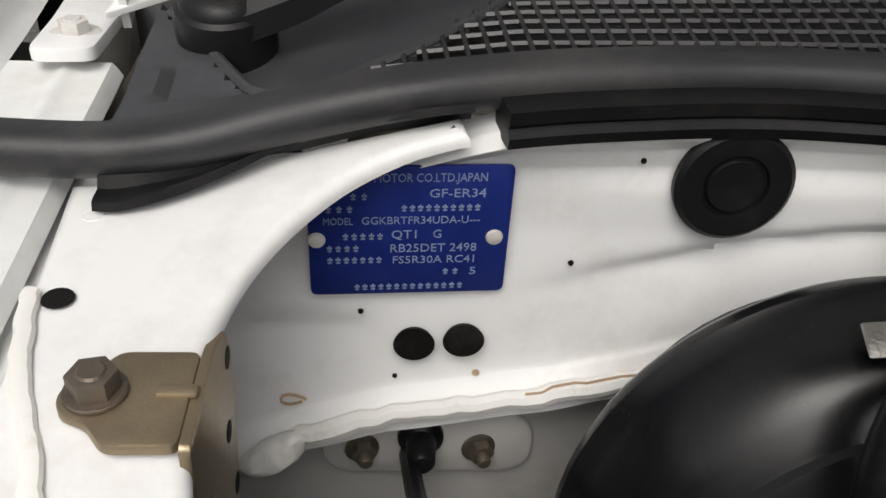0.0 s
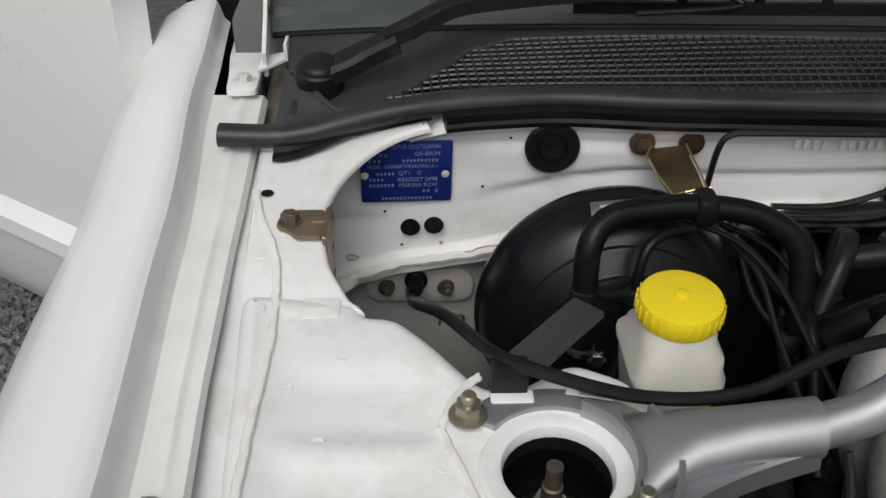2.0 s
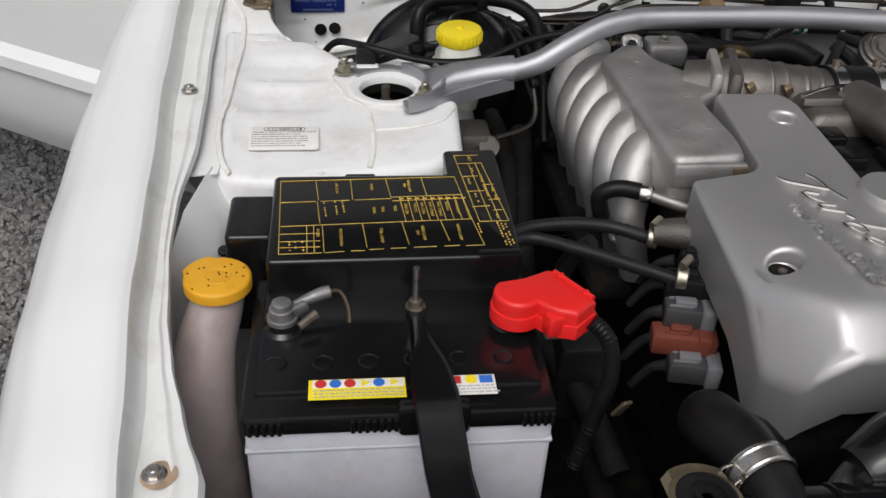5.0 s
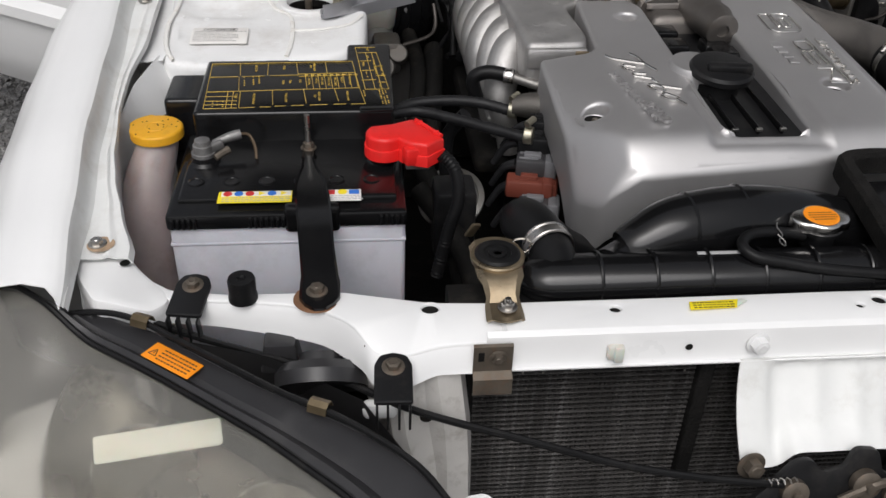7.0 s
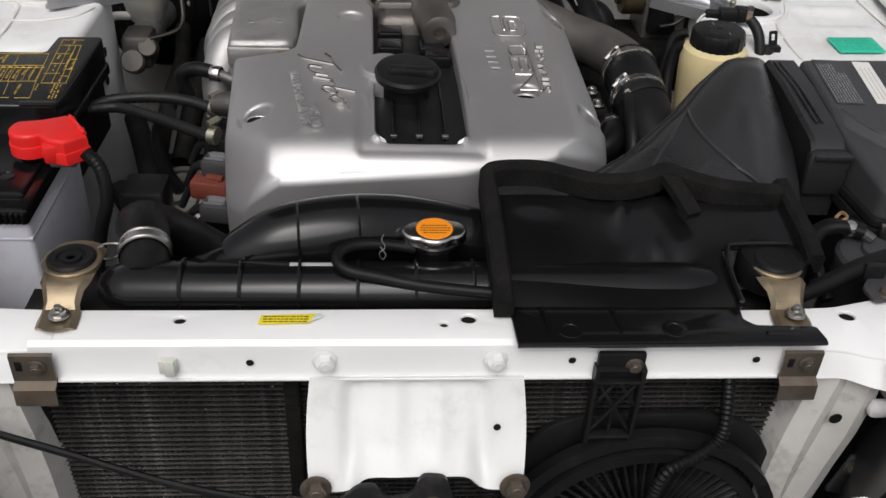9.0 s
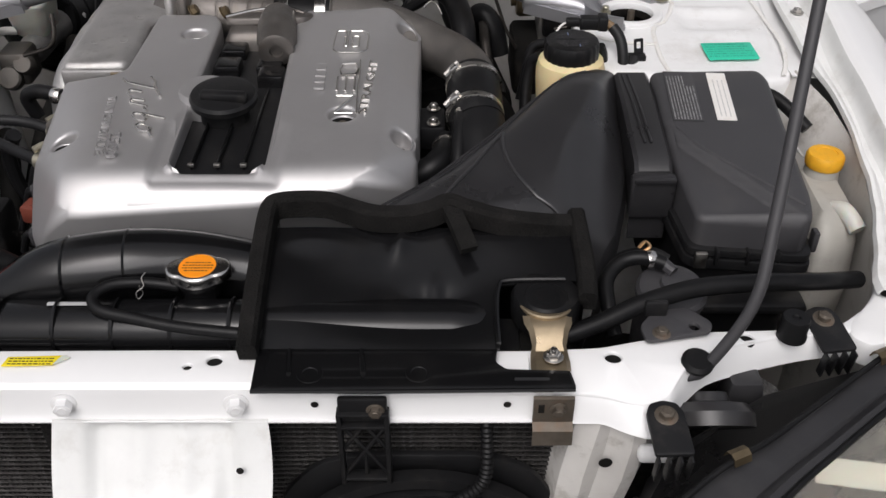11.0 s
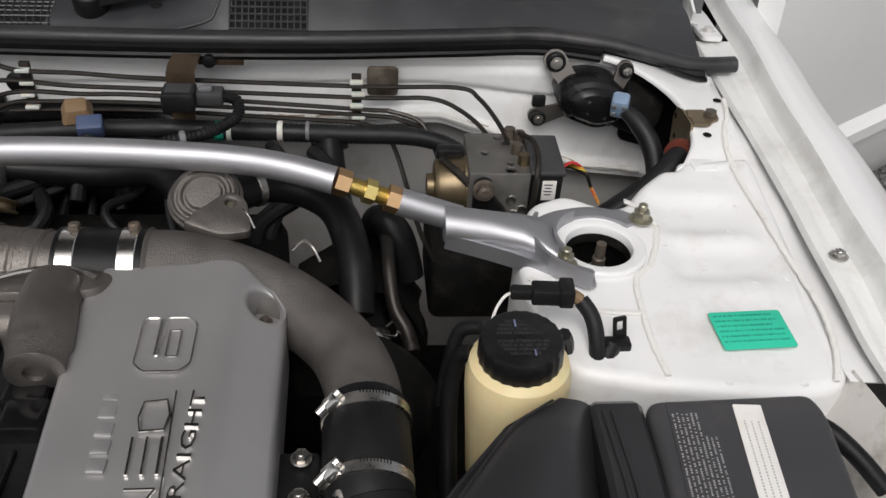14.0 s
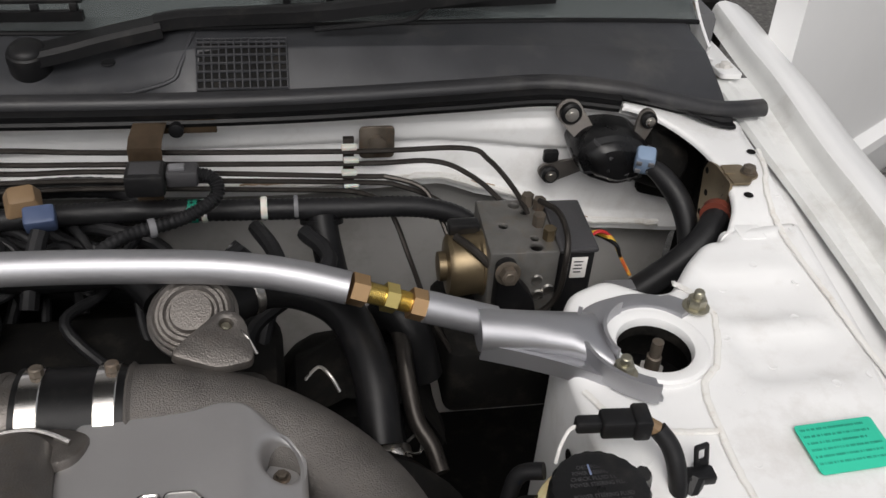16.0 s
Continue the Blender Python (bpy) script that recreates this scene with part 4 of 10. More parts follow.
def valley(x, y, v):
    """Depth of the sunken trough for the wiper, and of the small pocket in the corner."""
    if x > -0.42:
        return 0.0
    edge = lerp_tab([(-0.68, 0.41), (-0.663, 0.385), (-0.647, 0.359), (-0.612, 0.302), (-0.6, 0.297), (-0.585, 0.3), (-0.572, 0.314), (-0.548, 0.329), (-0.524, 0.352), (-0.499, 0.381), (-0.46, 0.397)], x)
    deep = 0.011 * ease((y - edge) / 0.009) * ease((-0.45 - x) / 0.1) * (1 - ease((v - 0.72) / 0.28))
    tri = min(x + 0.651, y - 0.302 + 0.05 * (x + 0.65), (0.334 - y) - 0.95 * (x + 0.648))
    return deep + 0.0035 * ease(tri / 0.004)


def cowl_top(u, v):
    x = COWL_X0 + COWL_W * u
    yb, zb, k = cowl_back(x)
    zf = 0.919 - 0.02 * max(0, abs(x - XC) - 0.52) / 0.16
    flat = zf + (zb - zf) * v - (0.002 + 0.006 * ease((x + 0.45) / 0.2)) * math.exp(-((v - 0.16) / 0.12) ** 2)
    steep = zf + (zb - 0.006 - zf) * min(1.0, v / 0.5) ** 0.9 + 0.006 * max(0.0, (v - 0.5) / 0.5)
    y = 0.285 + (yb - 0.285) * v
    return (x, y, flat * (1 - k) + steep * k - valley(x, y, v))


def mesh_top(x):
    """Upper limit of the leaf mesh."""
    return lerp_tab([(-0.572, 0.311), (-0.548, 0.323), (-0.524, 0.346), (-0.499, 0.375), (-0.461, 0.391), (-0.43, 0.389), (-0.08, 0.372)], x)


bm = sheet(cowl_top, 260, 48)
bmesh.ops.delete(bm, geom=[f for f in bm.faces if -0.572 < f.calc_center_median().x < -0.085 and 0.294 < f.calc_center_median().y < mesh_top(f.calc_center_median().x) - 0.002], context="FACES")
part("cowl_top", thick(bm, 0.002), COWL, cowl)


def on_cowl(x, y, up=0.0):
    v = min(1, max(0, (y - 0.285) / (cowl_back(x)[0] - 0.285)))
    return (x, y, cowl_top((x - COWL_X0) / COWL_W, v)[2] + up)


for pts in ([(-0.655, 0.372), (-0.645, 0.356), (-0.622, 0.317), (-0.609, 0.299), (-0.59, 0.2985), (-0.576, 0.308)] + [(x, mesh_top(x) + 0.001) for x in np.linspace(-0.57, -0.09, 30)],
            [(-0.057, 0.298), (0.015, 0.293), (0.09, 0.298), (0.104, 0.308), (0.112, 0.328), (0.116, 0.345)]):
    part("moulded_ridge", tube([on_cowl(x, y, 0.0002) for x, y in pts], 0.0024, 8, n=4), COWL, cowl)
part("rear_lip", tube([(x, cowl_back(x)[0] - 0.001, cowl_back(x)[1] + 0.0005) for x in np.linspace(-0.68, 0.69, 40)], 0.0032, 8, n=2), RUBBER, cowl, "black rubber lip against the glass")
# plenum below the mesh
part("plenum_floor", plate(rect(-0.58, 0.289, -0.06, 0.41), 0.868, 0.878, 0.001), PLENUM, cowl, "leaf-stained plenum floor")
bm = B()
rng2 = random.Random(9)
for k in range(30):
    x, y = rng2.uniform(-0.52, -0.1), rng2.uniform(0.31, 0.375)
    rbox(x, y, 0.882 + rng2.random() * 0.006, rng2.uniform(0.012, 0.06), rng2.uniform(0.004, 0.012), 0.005, 0.001, bm, m=pose(0, 0, 0, 0, 0, rng2.uniform(-12, 12)))
tagged(part("plenum_ribs", bm, LOWWALL, cowl), kind="stuff")


for j in range(13):
    y = 0.295 + 0.0079 * j
    xs_ = [x for x in np.linspace(-0.572, -0.082, 80) if mesh_top(x) >= y]
    if len(xs_) > 1:
        part("mesh_bar", tube([on_cowl(float(x), y, 0.0006) for x in xs_], 0.0013, 5, smooth=False), HOUSING, cowl)
for i in range(63):
    x = -0.572 + 0.0079 * i
    top = mesh_top(x) + 0.001
    part("mesh_bar", tube([on_cowl(x - 0.10 * (y - 0.295), float(y), 0.001) for y in np.linspace(0.293, top, 6)], 0.0013, 5, smooth=False), HOUSING, cowl)
v = thing("cowl_vent", (0.164, 0.31, 0.945), "small black slotted vent grid in the cowl", "vent")
zt = lambda y: on_cowl(0.164, y)[2]
part("vent_back", plate(fil(rect(0.119, 0.2885, 0.207, 0.331), 0.003), 0.0, 0.0012, 0.0004, zf=lambda x, y: zt(y), grid=0.006), DARK, v)
for j in range(8):
    y = 0.289 + 0.006 * j
    part("vent_bar", rbox(0.163, y, zt(y) + 0.0032, 0.088, 0.0018, 0.0028, 0.0006), COWL, v)
for i in range(13):
    x = 0.1195 + 0.00725 * i
    part("vent_bar", tube([(x, float(y), zt(float(y)) + 0.0032) for y in np.linspace(0.2885, 0.331, 6)], 0.001, 5, smooth=False), COWL, v)

# windscreen
screen = thing("windscreen", (0, 0.5, 0.97), "tinted curved windscreen glass", "windscreen")
bm = sheet(lambda u, w: (-0.68 + 1.37 * u, cowl_back(-0.68 + 1.37 * u)[0] + 0.003 + 0.75 * w, cowl_back(-0.68 + 1.37 * u)[1] + 0.002 + 0.42 * w), 30, 8)
glass = part("glass", thick(bm, 0.005), GLASS, screen)
glass.visible_shadow = False
part("dashboard", plate(rect(-0.72, 0.46, 0.73, 1.6), 0.85, 0.93, 0.01), DASH, screen)


def wiper(pivot, broad, slim, blade, hook):
    px, py, pz = pivot
    w = thing("wiper", (px, py, pz - 0.02), "black windscreen wiper arm with rubber blade", "wiper", "wipers")
    part("pivot", lathe([(0.02, -0.024), (0.0205, -0.006), (0.0195, -0.001), (0.0175, 0.0005), (0.0168, 0.003), (0.0135, 0.006), (0.006, 0.0076), (0, 0.0078)], at=(px, py, pz), axis=(0, -0.2, 1), seg=30), BLACK, w, "domed black pivot cap")
    part("arm", sweep([(-0.0165, -0.011), (0.0165, -0.011), (0.0155, -0.001), (0.011, 0.003), (-0.011, 0.003), (-0.0155, -0.001)], curve_pts(broad, 6)), BLACK, w)
    part("arm_rod", sweep([(-0.010, -0.008), (0.010, -0.008), (0.009, 0.003), (0.004, 0.0065), (-0.004, 0.0065), (-0.009, 0.003)], curve_pts(slim, 6)), BLACK, w)
    line = curve_pts(blade, 8)
    b = part("blade", sweep([(-0.004, -0.008), (0.004, -0.008), (0.003, 0.002), (-0.003, 0.002)], line), RUBBER, w, "black rubber wiper blade")
    part("blade_frame", sweep([(-0.0035, -0.001), (0.0035, -0.001), (0.0035, 0.002), (-0.0035, 0.002)], [p + Vector((0, 0.004, 0.010)) for p in line]), BLACK, b)
    for p in line[2::3]:
        part("frame_link", rbox(p.x, p.y + 0.002, p.z + 0.005, 0.008, 0.006, 0.010, 0.001), BLACK, b)
    part("arm_hook", tube(hook, 0.0028, 8), BLACK, w)


wiper((-0.629, 0.349, 0.923), [(-0.629, 0.349, 0.921), (-0.612, 0.352, 0.927), (-0.593, 0.357, 0.935), (-0.565, 0.360, 0.948)], [(-0.572, 0.360, 0.946), (-0.555, 0.36, 0.954), (-0.536, 0.364, 0.963), (-0.503, 0.371, 0.973), (-0.40, 0.382, 0.98), (-0.25, 0.388, 0.984)],
      [(-0.41, 0.398, 0.962), (-0.25, 0.388, 0.965), (-0.1, 0.380, 0.968), (0.01, 0.372, 0.972)], [(-0.3, 0.39, 0.978), (-0.27, 0.378, 0.968), (-0.36, 0.374, 0.962)])
wiper((-0.039, 0.331, 0.951), [(-0.039, 0.331, 0.949), (-0.005, 0.338, 0.954), (0.03, 0.344, 0.961), (0.085, 0.351, 0.971)], [(0.08, 0.3505, 0.971), (0.12, 0.352, 0.976), (0.238, 0.346, 0.983), (0.319, 0.357, 0.988), (0.42, 0.372, 0.994)],
      [(0.19, 0.374, 0.975), (0.3, 0.380, 0.977), (0.42, 0.388, 0.978), (0.5, 0.396, 0.978)], [(0.36, 0.366, 0.985), (0.335, 0.342, 0.975), (0.29, 0.338, 0.971), (0.235, 0.334, 0.968)])
part("panel_screw", lathe([(0.0075, 0), (0.007, 0.0015), (0.004, 0.002), (0, 0.0012)], at=on_cowl(0.033, 0.334, 0.001), seg=14), BLACK, cowl)

# hood hinges
for s in (-1, 1):
    h = thing("hinge_mount", (mirror_x(s, 0.70), 0.38, 0.87), "white painted steel hinge mount of the hood with bolts", "mount", "hinge mounts")
    P = lambda pts: [(mirror_x(s, d), y) for d, y in pts]
    # added near-black floor and end wall close the gap below the hinge
    part("hinge_well", plate(P([(0.62, 0.30), (0.83, 0.30), (0.83, 0.60), (0.62, 0.60)]), 0.79, 0.80, 0.002), DARK, h, "near-black sheet closing the hinge gap")
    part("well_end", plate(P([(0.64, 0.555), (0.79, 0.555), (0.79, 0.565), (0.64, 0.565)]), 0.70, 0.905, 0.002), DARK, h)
    rise = lambda x, y: -0.12 * (y - 0.36)
    part("hinge_leaf", plate(fil(P([(0.690, 0.352), (0.716, 0.350), (0.722, 0.40), (0.730, 0.45), (0.738, 0.53), (0.704, 0.53), (0.696, 0.44)]), 0.007), 0.894, 0.900, 0.0015, zf=rise, grid=0.015), BAY, h)
    part("leaf_foot", plate(P([(0.694, 0.358), (0.713, 0.357), (0.732, 0.52), (0.706, 0.52)]), 0.80, 0.885, 0.002), DUSTY, h)
    pts = [(mirror_x(s, d), y, z) for d, y, z in ((0.688, 0.395, 0.905), (0.690, 0.42, 0.912), (0.692, 0.45, 0.924), (0.694, 0.475, 0.94), (0.70, 0.52, 0.975), (0.704, 0.56, 1.01))]
    part("hinge_arm", sweep([(-0.0018, -0.014), (0.0018, -0.014), (0.0018, 0.012), (-0.0018, 0.012)], curve_pts(pts, 5)), BAY, h)
    part("arm_tab", plate(fil(P([(0.694, 0.385), (0.694, 0.418), (0.672, 0.43), (0.670, 0.414)]), 0.003), 0.900, 0.903, 0.001), BAY, h)
    part("tab_lip", plate(P([(0.673, 0.412), (0.673, 0.432), (0.670, 0.433), (0.670, 0.413)]), 0.900, 0.917, 0.001), BAY, h)
    part("hinge_pin", lathe([(0.0075, -0.004), (0.0085, -0.002), (0.0085, 0.002), (0.0075, 0.004)], at=(mirror_x(s, 0.692), 0.462, 0.934), axis=(1, 0, 0), seg=18), BROWNSTEEL, h)
    part("dirt_pad", plate(P([(0.655, 0.284), (0.69, 0.284), (0.692, 0.50), (0.645, 0.50)]), 0.83, 0.872, 0.003), PLENUM, h, "rust-brown dirt beside the hinge")
    me = bolt_mesh(DUSTY, 0.0065, 0.006, 0.011)
    for d, y in ((0.704, 0.375), (0.719, 0.475)):
        shared("hinge_bolt", me, h, pose(mirror_x(s, d), y, 0.899 + rise(0, y)), "dusty white flange bolt")

# raised hood overhead, held by the stay; unseen, its liner added to darken reflections
hood = thing("raised_hood", (0, 0.45, 0.95), "raised white engine hood held open above the bay", "hood")


def hood_f(u, w):
    x = -0.70 + 1.41 * u
    return (x, 0.47 - 0.62 * w, 0.985 + 0.98 * w + 0.02 * math.sin(math.pi * u))


part("hood_skin", thick(sheet(hood_f, 16, 12), 0.02), BAY, hood)
part("hood_liner", thick(sheet(lambda u, w: (hood_f(0.06 + 0.88 * u, 0)[0], hood_f(0.5, 0.32 + 0.6 * w)[1] - 0.03, hood_f(0.5, 0.32 + 0.6 * w)[2] - 0.03), 12, 10), 0.008), LINER, hood, "unseen dark felt liner under the hood")

# open doors beyond the wings
for s in (-1, 1):
    d = thing("open_door", (mirror_x(s, 1.3), 0.7, 0.4), "white front door standing open with a lower moulding", "car door", "front doors")
    P = lambda a, off, z: (mirror_x(s, 0.86 + a * math.cos(radians(33)) + off * math.sin(radians(33))), 0.452 + a * math.sin(radians(33)) - off * math.cos(radians(33)), z)
    prof = [(-0.075, 0.40), (-0.05, 0.44), (-0.028, 0.49), (-0.016, 0.565), (-0.012, 0.593), (0.0, 0.597), (0.0, 0.62), (-0.006, 0.628), (-0.014, 0.64), (-0.004, 0.8), (-0.012, 1.0), (-0.05, 1.2)]
    rows_ = [[Vector(P(a, o, z)) for o, z in prof] for a in np.linspace(-0.03, 1.05, 12)]
    bm = loft(rows_, closed=False)
    part("door_skin", thick(bm, 0.04), PAINT, d)

# engine bay floor and frame, deep below; near-black stands in for shade there
part("undertray", plate(rect(-0.66, -0.72, 0.67, 0.34), 0.40, 0.43, 0.002), DARK, tagged(new("bay_floor"), "near-black floor added deep under the engine", "floor", kind="structure"))

# ---- radiator support ----
support = thing("radiator_support", (0, -0.66, 0.7), "white painted upper radiator support panel", "radiator support", kind="structure")
REAR = [(0.662, -0.515), (0.644, -0.512), (0.631, -0.541), (0.614, -0.564), (0.586, -0.586), (0.53, -0.598), (0.44, -0.612), (0.36, -0.633), (0.30, -0.637), (0.15, -0.638), (0.0, -0.638)]
FRONT = [(0.0, -0.676), (0.15, -0.677), (0.30, -0.677), (0.315, -0.6772), (0.343, -0.678), (0.358, -0.679), (0.378, -0.684), (0.395, -0.686), (0.41, -0.681), (0.42, -0.667), (0.435, -0.65), (0.454, -0.634), (0.483, -0.622), (0.515, -0.612), (0.559, -0.602), (0.64, -0.59), (0.668, -0.575)]
LOWER = [(0.315, -0.6885), (0.343, -0.6885), (0.358, -0.6895), (0.378, -0.699), (0.395, -0.703), (0.409, -0.696), (0.419, -0.676), (0.434, -0.659), (0.453, -0.642), (0.482, -0.63), (0.514, -0.62), (0.558, -0.609), (0.64, -0.597), (0.668, -0.582)]


rear = [(XC - d, y) for d, y in REAR] + [(XC + d, y) for d, y in REAR[-2::-1]]
front = [(XC + d, y) for d, y in FRONT[::-1]] + [(XC - d, y) for d, y in FRONT[1:]]
holes = [circle(x, y, r, 16, r * 0.85) for x, y, r in ((-0.354, -0.641, 0.0075), (-0.195, -0.651, 0.005), (0.022, -0.658, 0.0036), (0.043, -0.651, 0.0065), (0.375, -0.645, 0.007), (0.497, -0.613, 0.006))]
sup_z = lambda x, y: 0.004 * max(0.0, 1 - (abs(x - XC) / 0.6)) - 0.013 * min(1.0, max(0.0, (abs(x - XC) - 0.43) / 0.13)) - 0.012 * max(0.0, (-0.66 - y) / 0.02) * (1 if abs(x - XC) > 0.3 else 0.3)
part("top_panel", plate(fil(rear + front, 0.008, 3), 0.797, 0.8055, 0.0018, holes=holes, zf=sup_z, steps=3, bottom=False, hole_depth=0.003), PAINT, support)
# front face
bm = B()
pr = [(-0.6745, 0.807), (-0.679, 0.8035), (-0.6805, 0.798), (-0.6818, 0.778), (-0.6845, 0.7745), (-0.687, 0.774)]
bm = loft([[(x, y, z) for y, z in pr] for x in np.linspace(-0.309, 0.321, 24)], closed=False)
part("front_face", thick(bm, 0.0015), PAINT, support)
# near-black discs under the holes carry their shade
for x, y, r in ((-0.354, -0.641, 0.0075), (-0.195, -0.651, 0.005), (0.022, -0.658, 0.0036), (0.043, -0.651, 0.0065), (0.375, -0.645, 0.007), (0.497, -0.613, 0.006)):
    part("hole_backing", lathe([(r * 1.3, -0.006), (r * 1.3, 0), (0, 0)], at=(x, y, 0.802 + sup_z(x, y)), seg=16), DARK, support)
# face that sweeps back beside the lamps
for s in (-1, 1):
    edge = curve_pts([(d, y, 0) for d, y in FRONT[3:]], 3)
    foot = curve_pts([(d, y, 0) for d, y in LOWER], 3)
    low = lambda d: 0.7735 if d < 0.36 else 0.7735 - 0.003 * min(1, (d - 0.36) / 0.05)
    top = [Vector((mirror_x(s, p.x), p.y + 0.0015, 0.8065 + sup_z(mirror_x(s, p.x), p.y) - 0.001)) for p in edge]
    mid = [Vector((mirror_x(s, p.x * 0.8 + q.x * 0.2), p.y * 0.8 + q.y * 0.2 - 0.002, 0.798 + sup_z(mirror_x(s, p.x), p.y))) for p, q in zip(edge, foot)]
    mid2 = [Vector((mirror_x(s, p.x * 0.35 + q.x * 0.65), p.y * 0.35 + q.y * 0.65 - 0.001, 0.778)) for p, q in zip(edge, foot)]
    bot = [Vector((mirror_x(s, q.x), q.y, low(q.x))) for q in foot]
    part("side_face", thick(loft([top, mid, mid2, bot], closed=False), 0.0015), PAINT, support)
    o = [(mirror_x(s, d), y) for d, y in ((0.651, -0.487), (0.6435, -0.515), (0.632, -0.541), (0.616, -0.5625), (0.592, -0.584), (0.585, -0.602), (0.60, -0.617), (0.645, -0.617), (0.663, -0.588), (0.6795, -0.55), (0.668, -0.487))]
    part("corner_plate", plate(fil(o, 0.008), 0.782, 0.807, 0.004, zf=lambda x, y: -0.0135 * min(1.0, max(0.0, (0.636 - abs(x - XC)) / 0.036)), grid=0.01, bottom=False), PAINT, support)
    part("plate_hole", lathe([(0.0048, 0), (0.0045, 0.0004), (0, 0.0004)], at=(mirror_x(s, 0.629), -0.562, 0.807), seg=16), DARK, support)
    # upright member beside the condenser; dusty grey paint also stands in for its shade
    rows_ = []
    for z, a, b, c in ((0.778, 0.338, 0.398, 0.432), (0.74, 0.333, 0.398, 0.42), (0.70, 0.328, 0.394, 0.41), (0.66, 0.325, 0.386, 0.4), (0.6, 0.323, 0.376, 0.388), (0.45, 0.323, 0.37, 0.38)):
        rows_.append([(mirror_x(s, d), y, z) for d, y in ((a - 0.006, -0.655), (a, -0.6815), (a + 0.02, -0.686), ((a + b) / 2, -0.6805), (b - 0.012, -0.687), (b, -0.683), (c, -0.655))])
    part("upright", thick(loft(rows_, closed=False), 0.002), DUSTY, support, "dusty white upright beside the condenser, greyed for shade", sharp=25)
    part("lower_bracket", moved(rbox(0, 0, 0, 0.028, 0.006, 0.05, 0.003), pose(mirror_x(s, 0.403), -0.688, 0.65, 0, s * 14, 0)), HOUSING, support)
    shared("bracket_bolt", bolt_mesh(BROWNSTEEL, 0.006, 0.005, 0.0085), support, pose(mirror_x(s, 0.399), -0.6915, 0.664, 90, 0, 0))
    part("white_boss", rbox(mirror_x(s, 0.405), -0.69, 0.739, 0.03, 0.012, 0.018, 0.006), PAINT, support)
    part("upright_hole", lathe([(0.006, 0), (0.0055, 0.0006), (0, 0.0006)], at=(mirror_x(s, 0.365), -0.6885, 0.725), axis=(0, -1, 0), seg=14), DARK, support)
    part("rust_patch", lathe([(0.0125, 0), (0.011, 0.0005), (0, 0.0005)], at=(mirror_x(s, 0.652), -0.545, 0.8165), seg=16), LIGHTRUST, support, "rust stain round the bolt")
for x, z in ((-0.136, 0.789), (0.128, 0.79), (0.285, 0.79)):
    part("face_hole", lathe([(0.0033, 0), (0.003, 0.0006), (0, 0.0006)], at=(x, -0.6825, z), axis=(0, -1, 0), seg=12), DARK, support)
part("square_hole", rbox(-0.407, -0.673, 0.7925, 0.008, 0.002, 0.007, 0.0005), DARK, support)

pbolt = bolt_mesh(PAINT, 0.0075, 0.008, 0.0105)
latch_bracket = thing("latch_bracket", (0, -0.71, 0.68), "white stamped hood latch bracket under the support", "bracket")


def latch_f(u, v):
    w = 0.0885 + 0.003 * math.sin(v * 3.1)
    x = XC - 0.006 + (2 * u - 1) * w
    e = abs(2 * u - 1)
    dip = (0.011 * (1 / (1 + math.exp(-(0.66 - e) * 40))) - 0.005 * math.exp(-((e - 0.2) / 0.1) ** 2)) * min(1, v * 6) * min(1, max(0, (1.02 - v) * 5))
    y = -0.686 - 0.05 * v ** 1.2 + dip
    lower = 0.016 * (1 / (1 + math.exp(-(0.55 - e) * 30))) * v
    z = 0.776 - 0.082 * v + lower
    return (x, y, z)


part("bracket_sheet", thick(sheet(latch_f, 44, 20), 0.0015), CHANNEL, latch_bracket)
for x in (-0.076, 0.064):
    shared("bracket_bolt", pbolt, latch_bracket, pose(x, -0.682, 0.791, 90, 0, 8), "white painted flange bolt")
for s, x in ((-1, -0.083), (1, 0.081)):
    shared("mount_bolt", bolt_mesh(BROWNSTEEL, 0.0085, 0.009, 0.013), latch_bracket, pose(x, -0.739, 0.702, 80, 0, 5), "browned flange bolt")
part("bracket_hole", lathe([(0.0032, 0), (0.0028, 0.0006), (0, 0.0006)], at=(0.066, -0.711, 0.742), axis=(0, -1, 0.3), seg=12), DARK, latch_bracket)

latch = thing("hood_latch", (0, -0.75, 0.65), "dark greasy steel hood latch mechanism", "latch")
o = fil([(-0.085, -0.02), (-0.06, 0.004), (-0.045, 0.02), (-0.03, 0.022), (-0.02, 0.008), (0.0, 0.012), (0.008, 0.03), (0.028, 0.028), (0.035, 0.005), (0.075, -0.005), (0.085, -0.03), (0.0, -0.05), (-0.085, -0.04)], 0.006)
bm = moved(plate(o, -0.003, 0.003, 0.001), pose(-0.005, -0.752, 0.694, 72, 0, 0))
part("latch_plate", bm, BLACK, latch)
for x, z, r in ((-0.05, 0.688, 0.012), (0.012, 0.694, 0.013), (0.04, 0.68, 0.009)):
    part("latch_cam", lathe([(r, 0), (r, 0.008), (r * 0.7, 0.01), (r * 0.35, 0.01), (r * 0.3, 0.014), (0, 0.014)], at=(x, -0.756, z), axis=(0, -1, 0.3), seg=18), BROWNSTEEL, latch)
part("latch_spring", tube([(-0.075 + 0.0012 * i, -0.757 + 0.003 * math.cos(i * 1.3), 0.7 + 0.003 * math.sin(i * 1.3)) for i in range(24)], 0.0008, 5, smooth=False), STEEL, latch)
part("release_lever", tube([(0.05, -0.758, 0.692), (0.02, -0.765, 0.7), (-0.01, -0.765, 0.682)], 0.004, 8), BROWNSTEEL, latch)
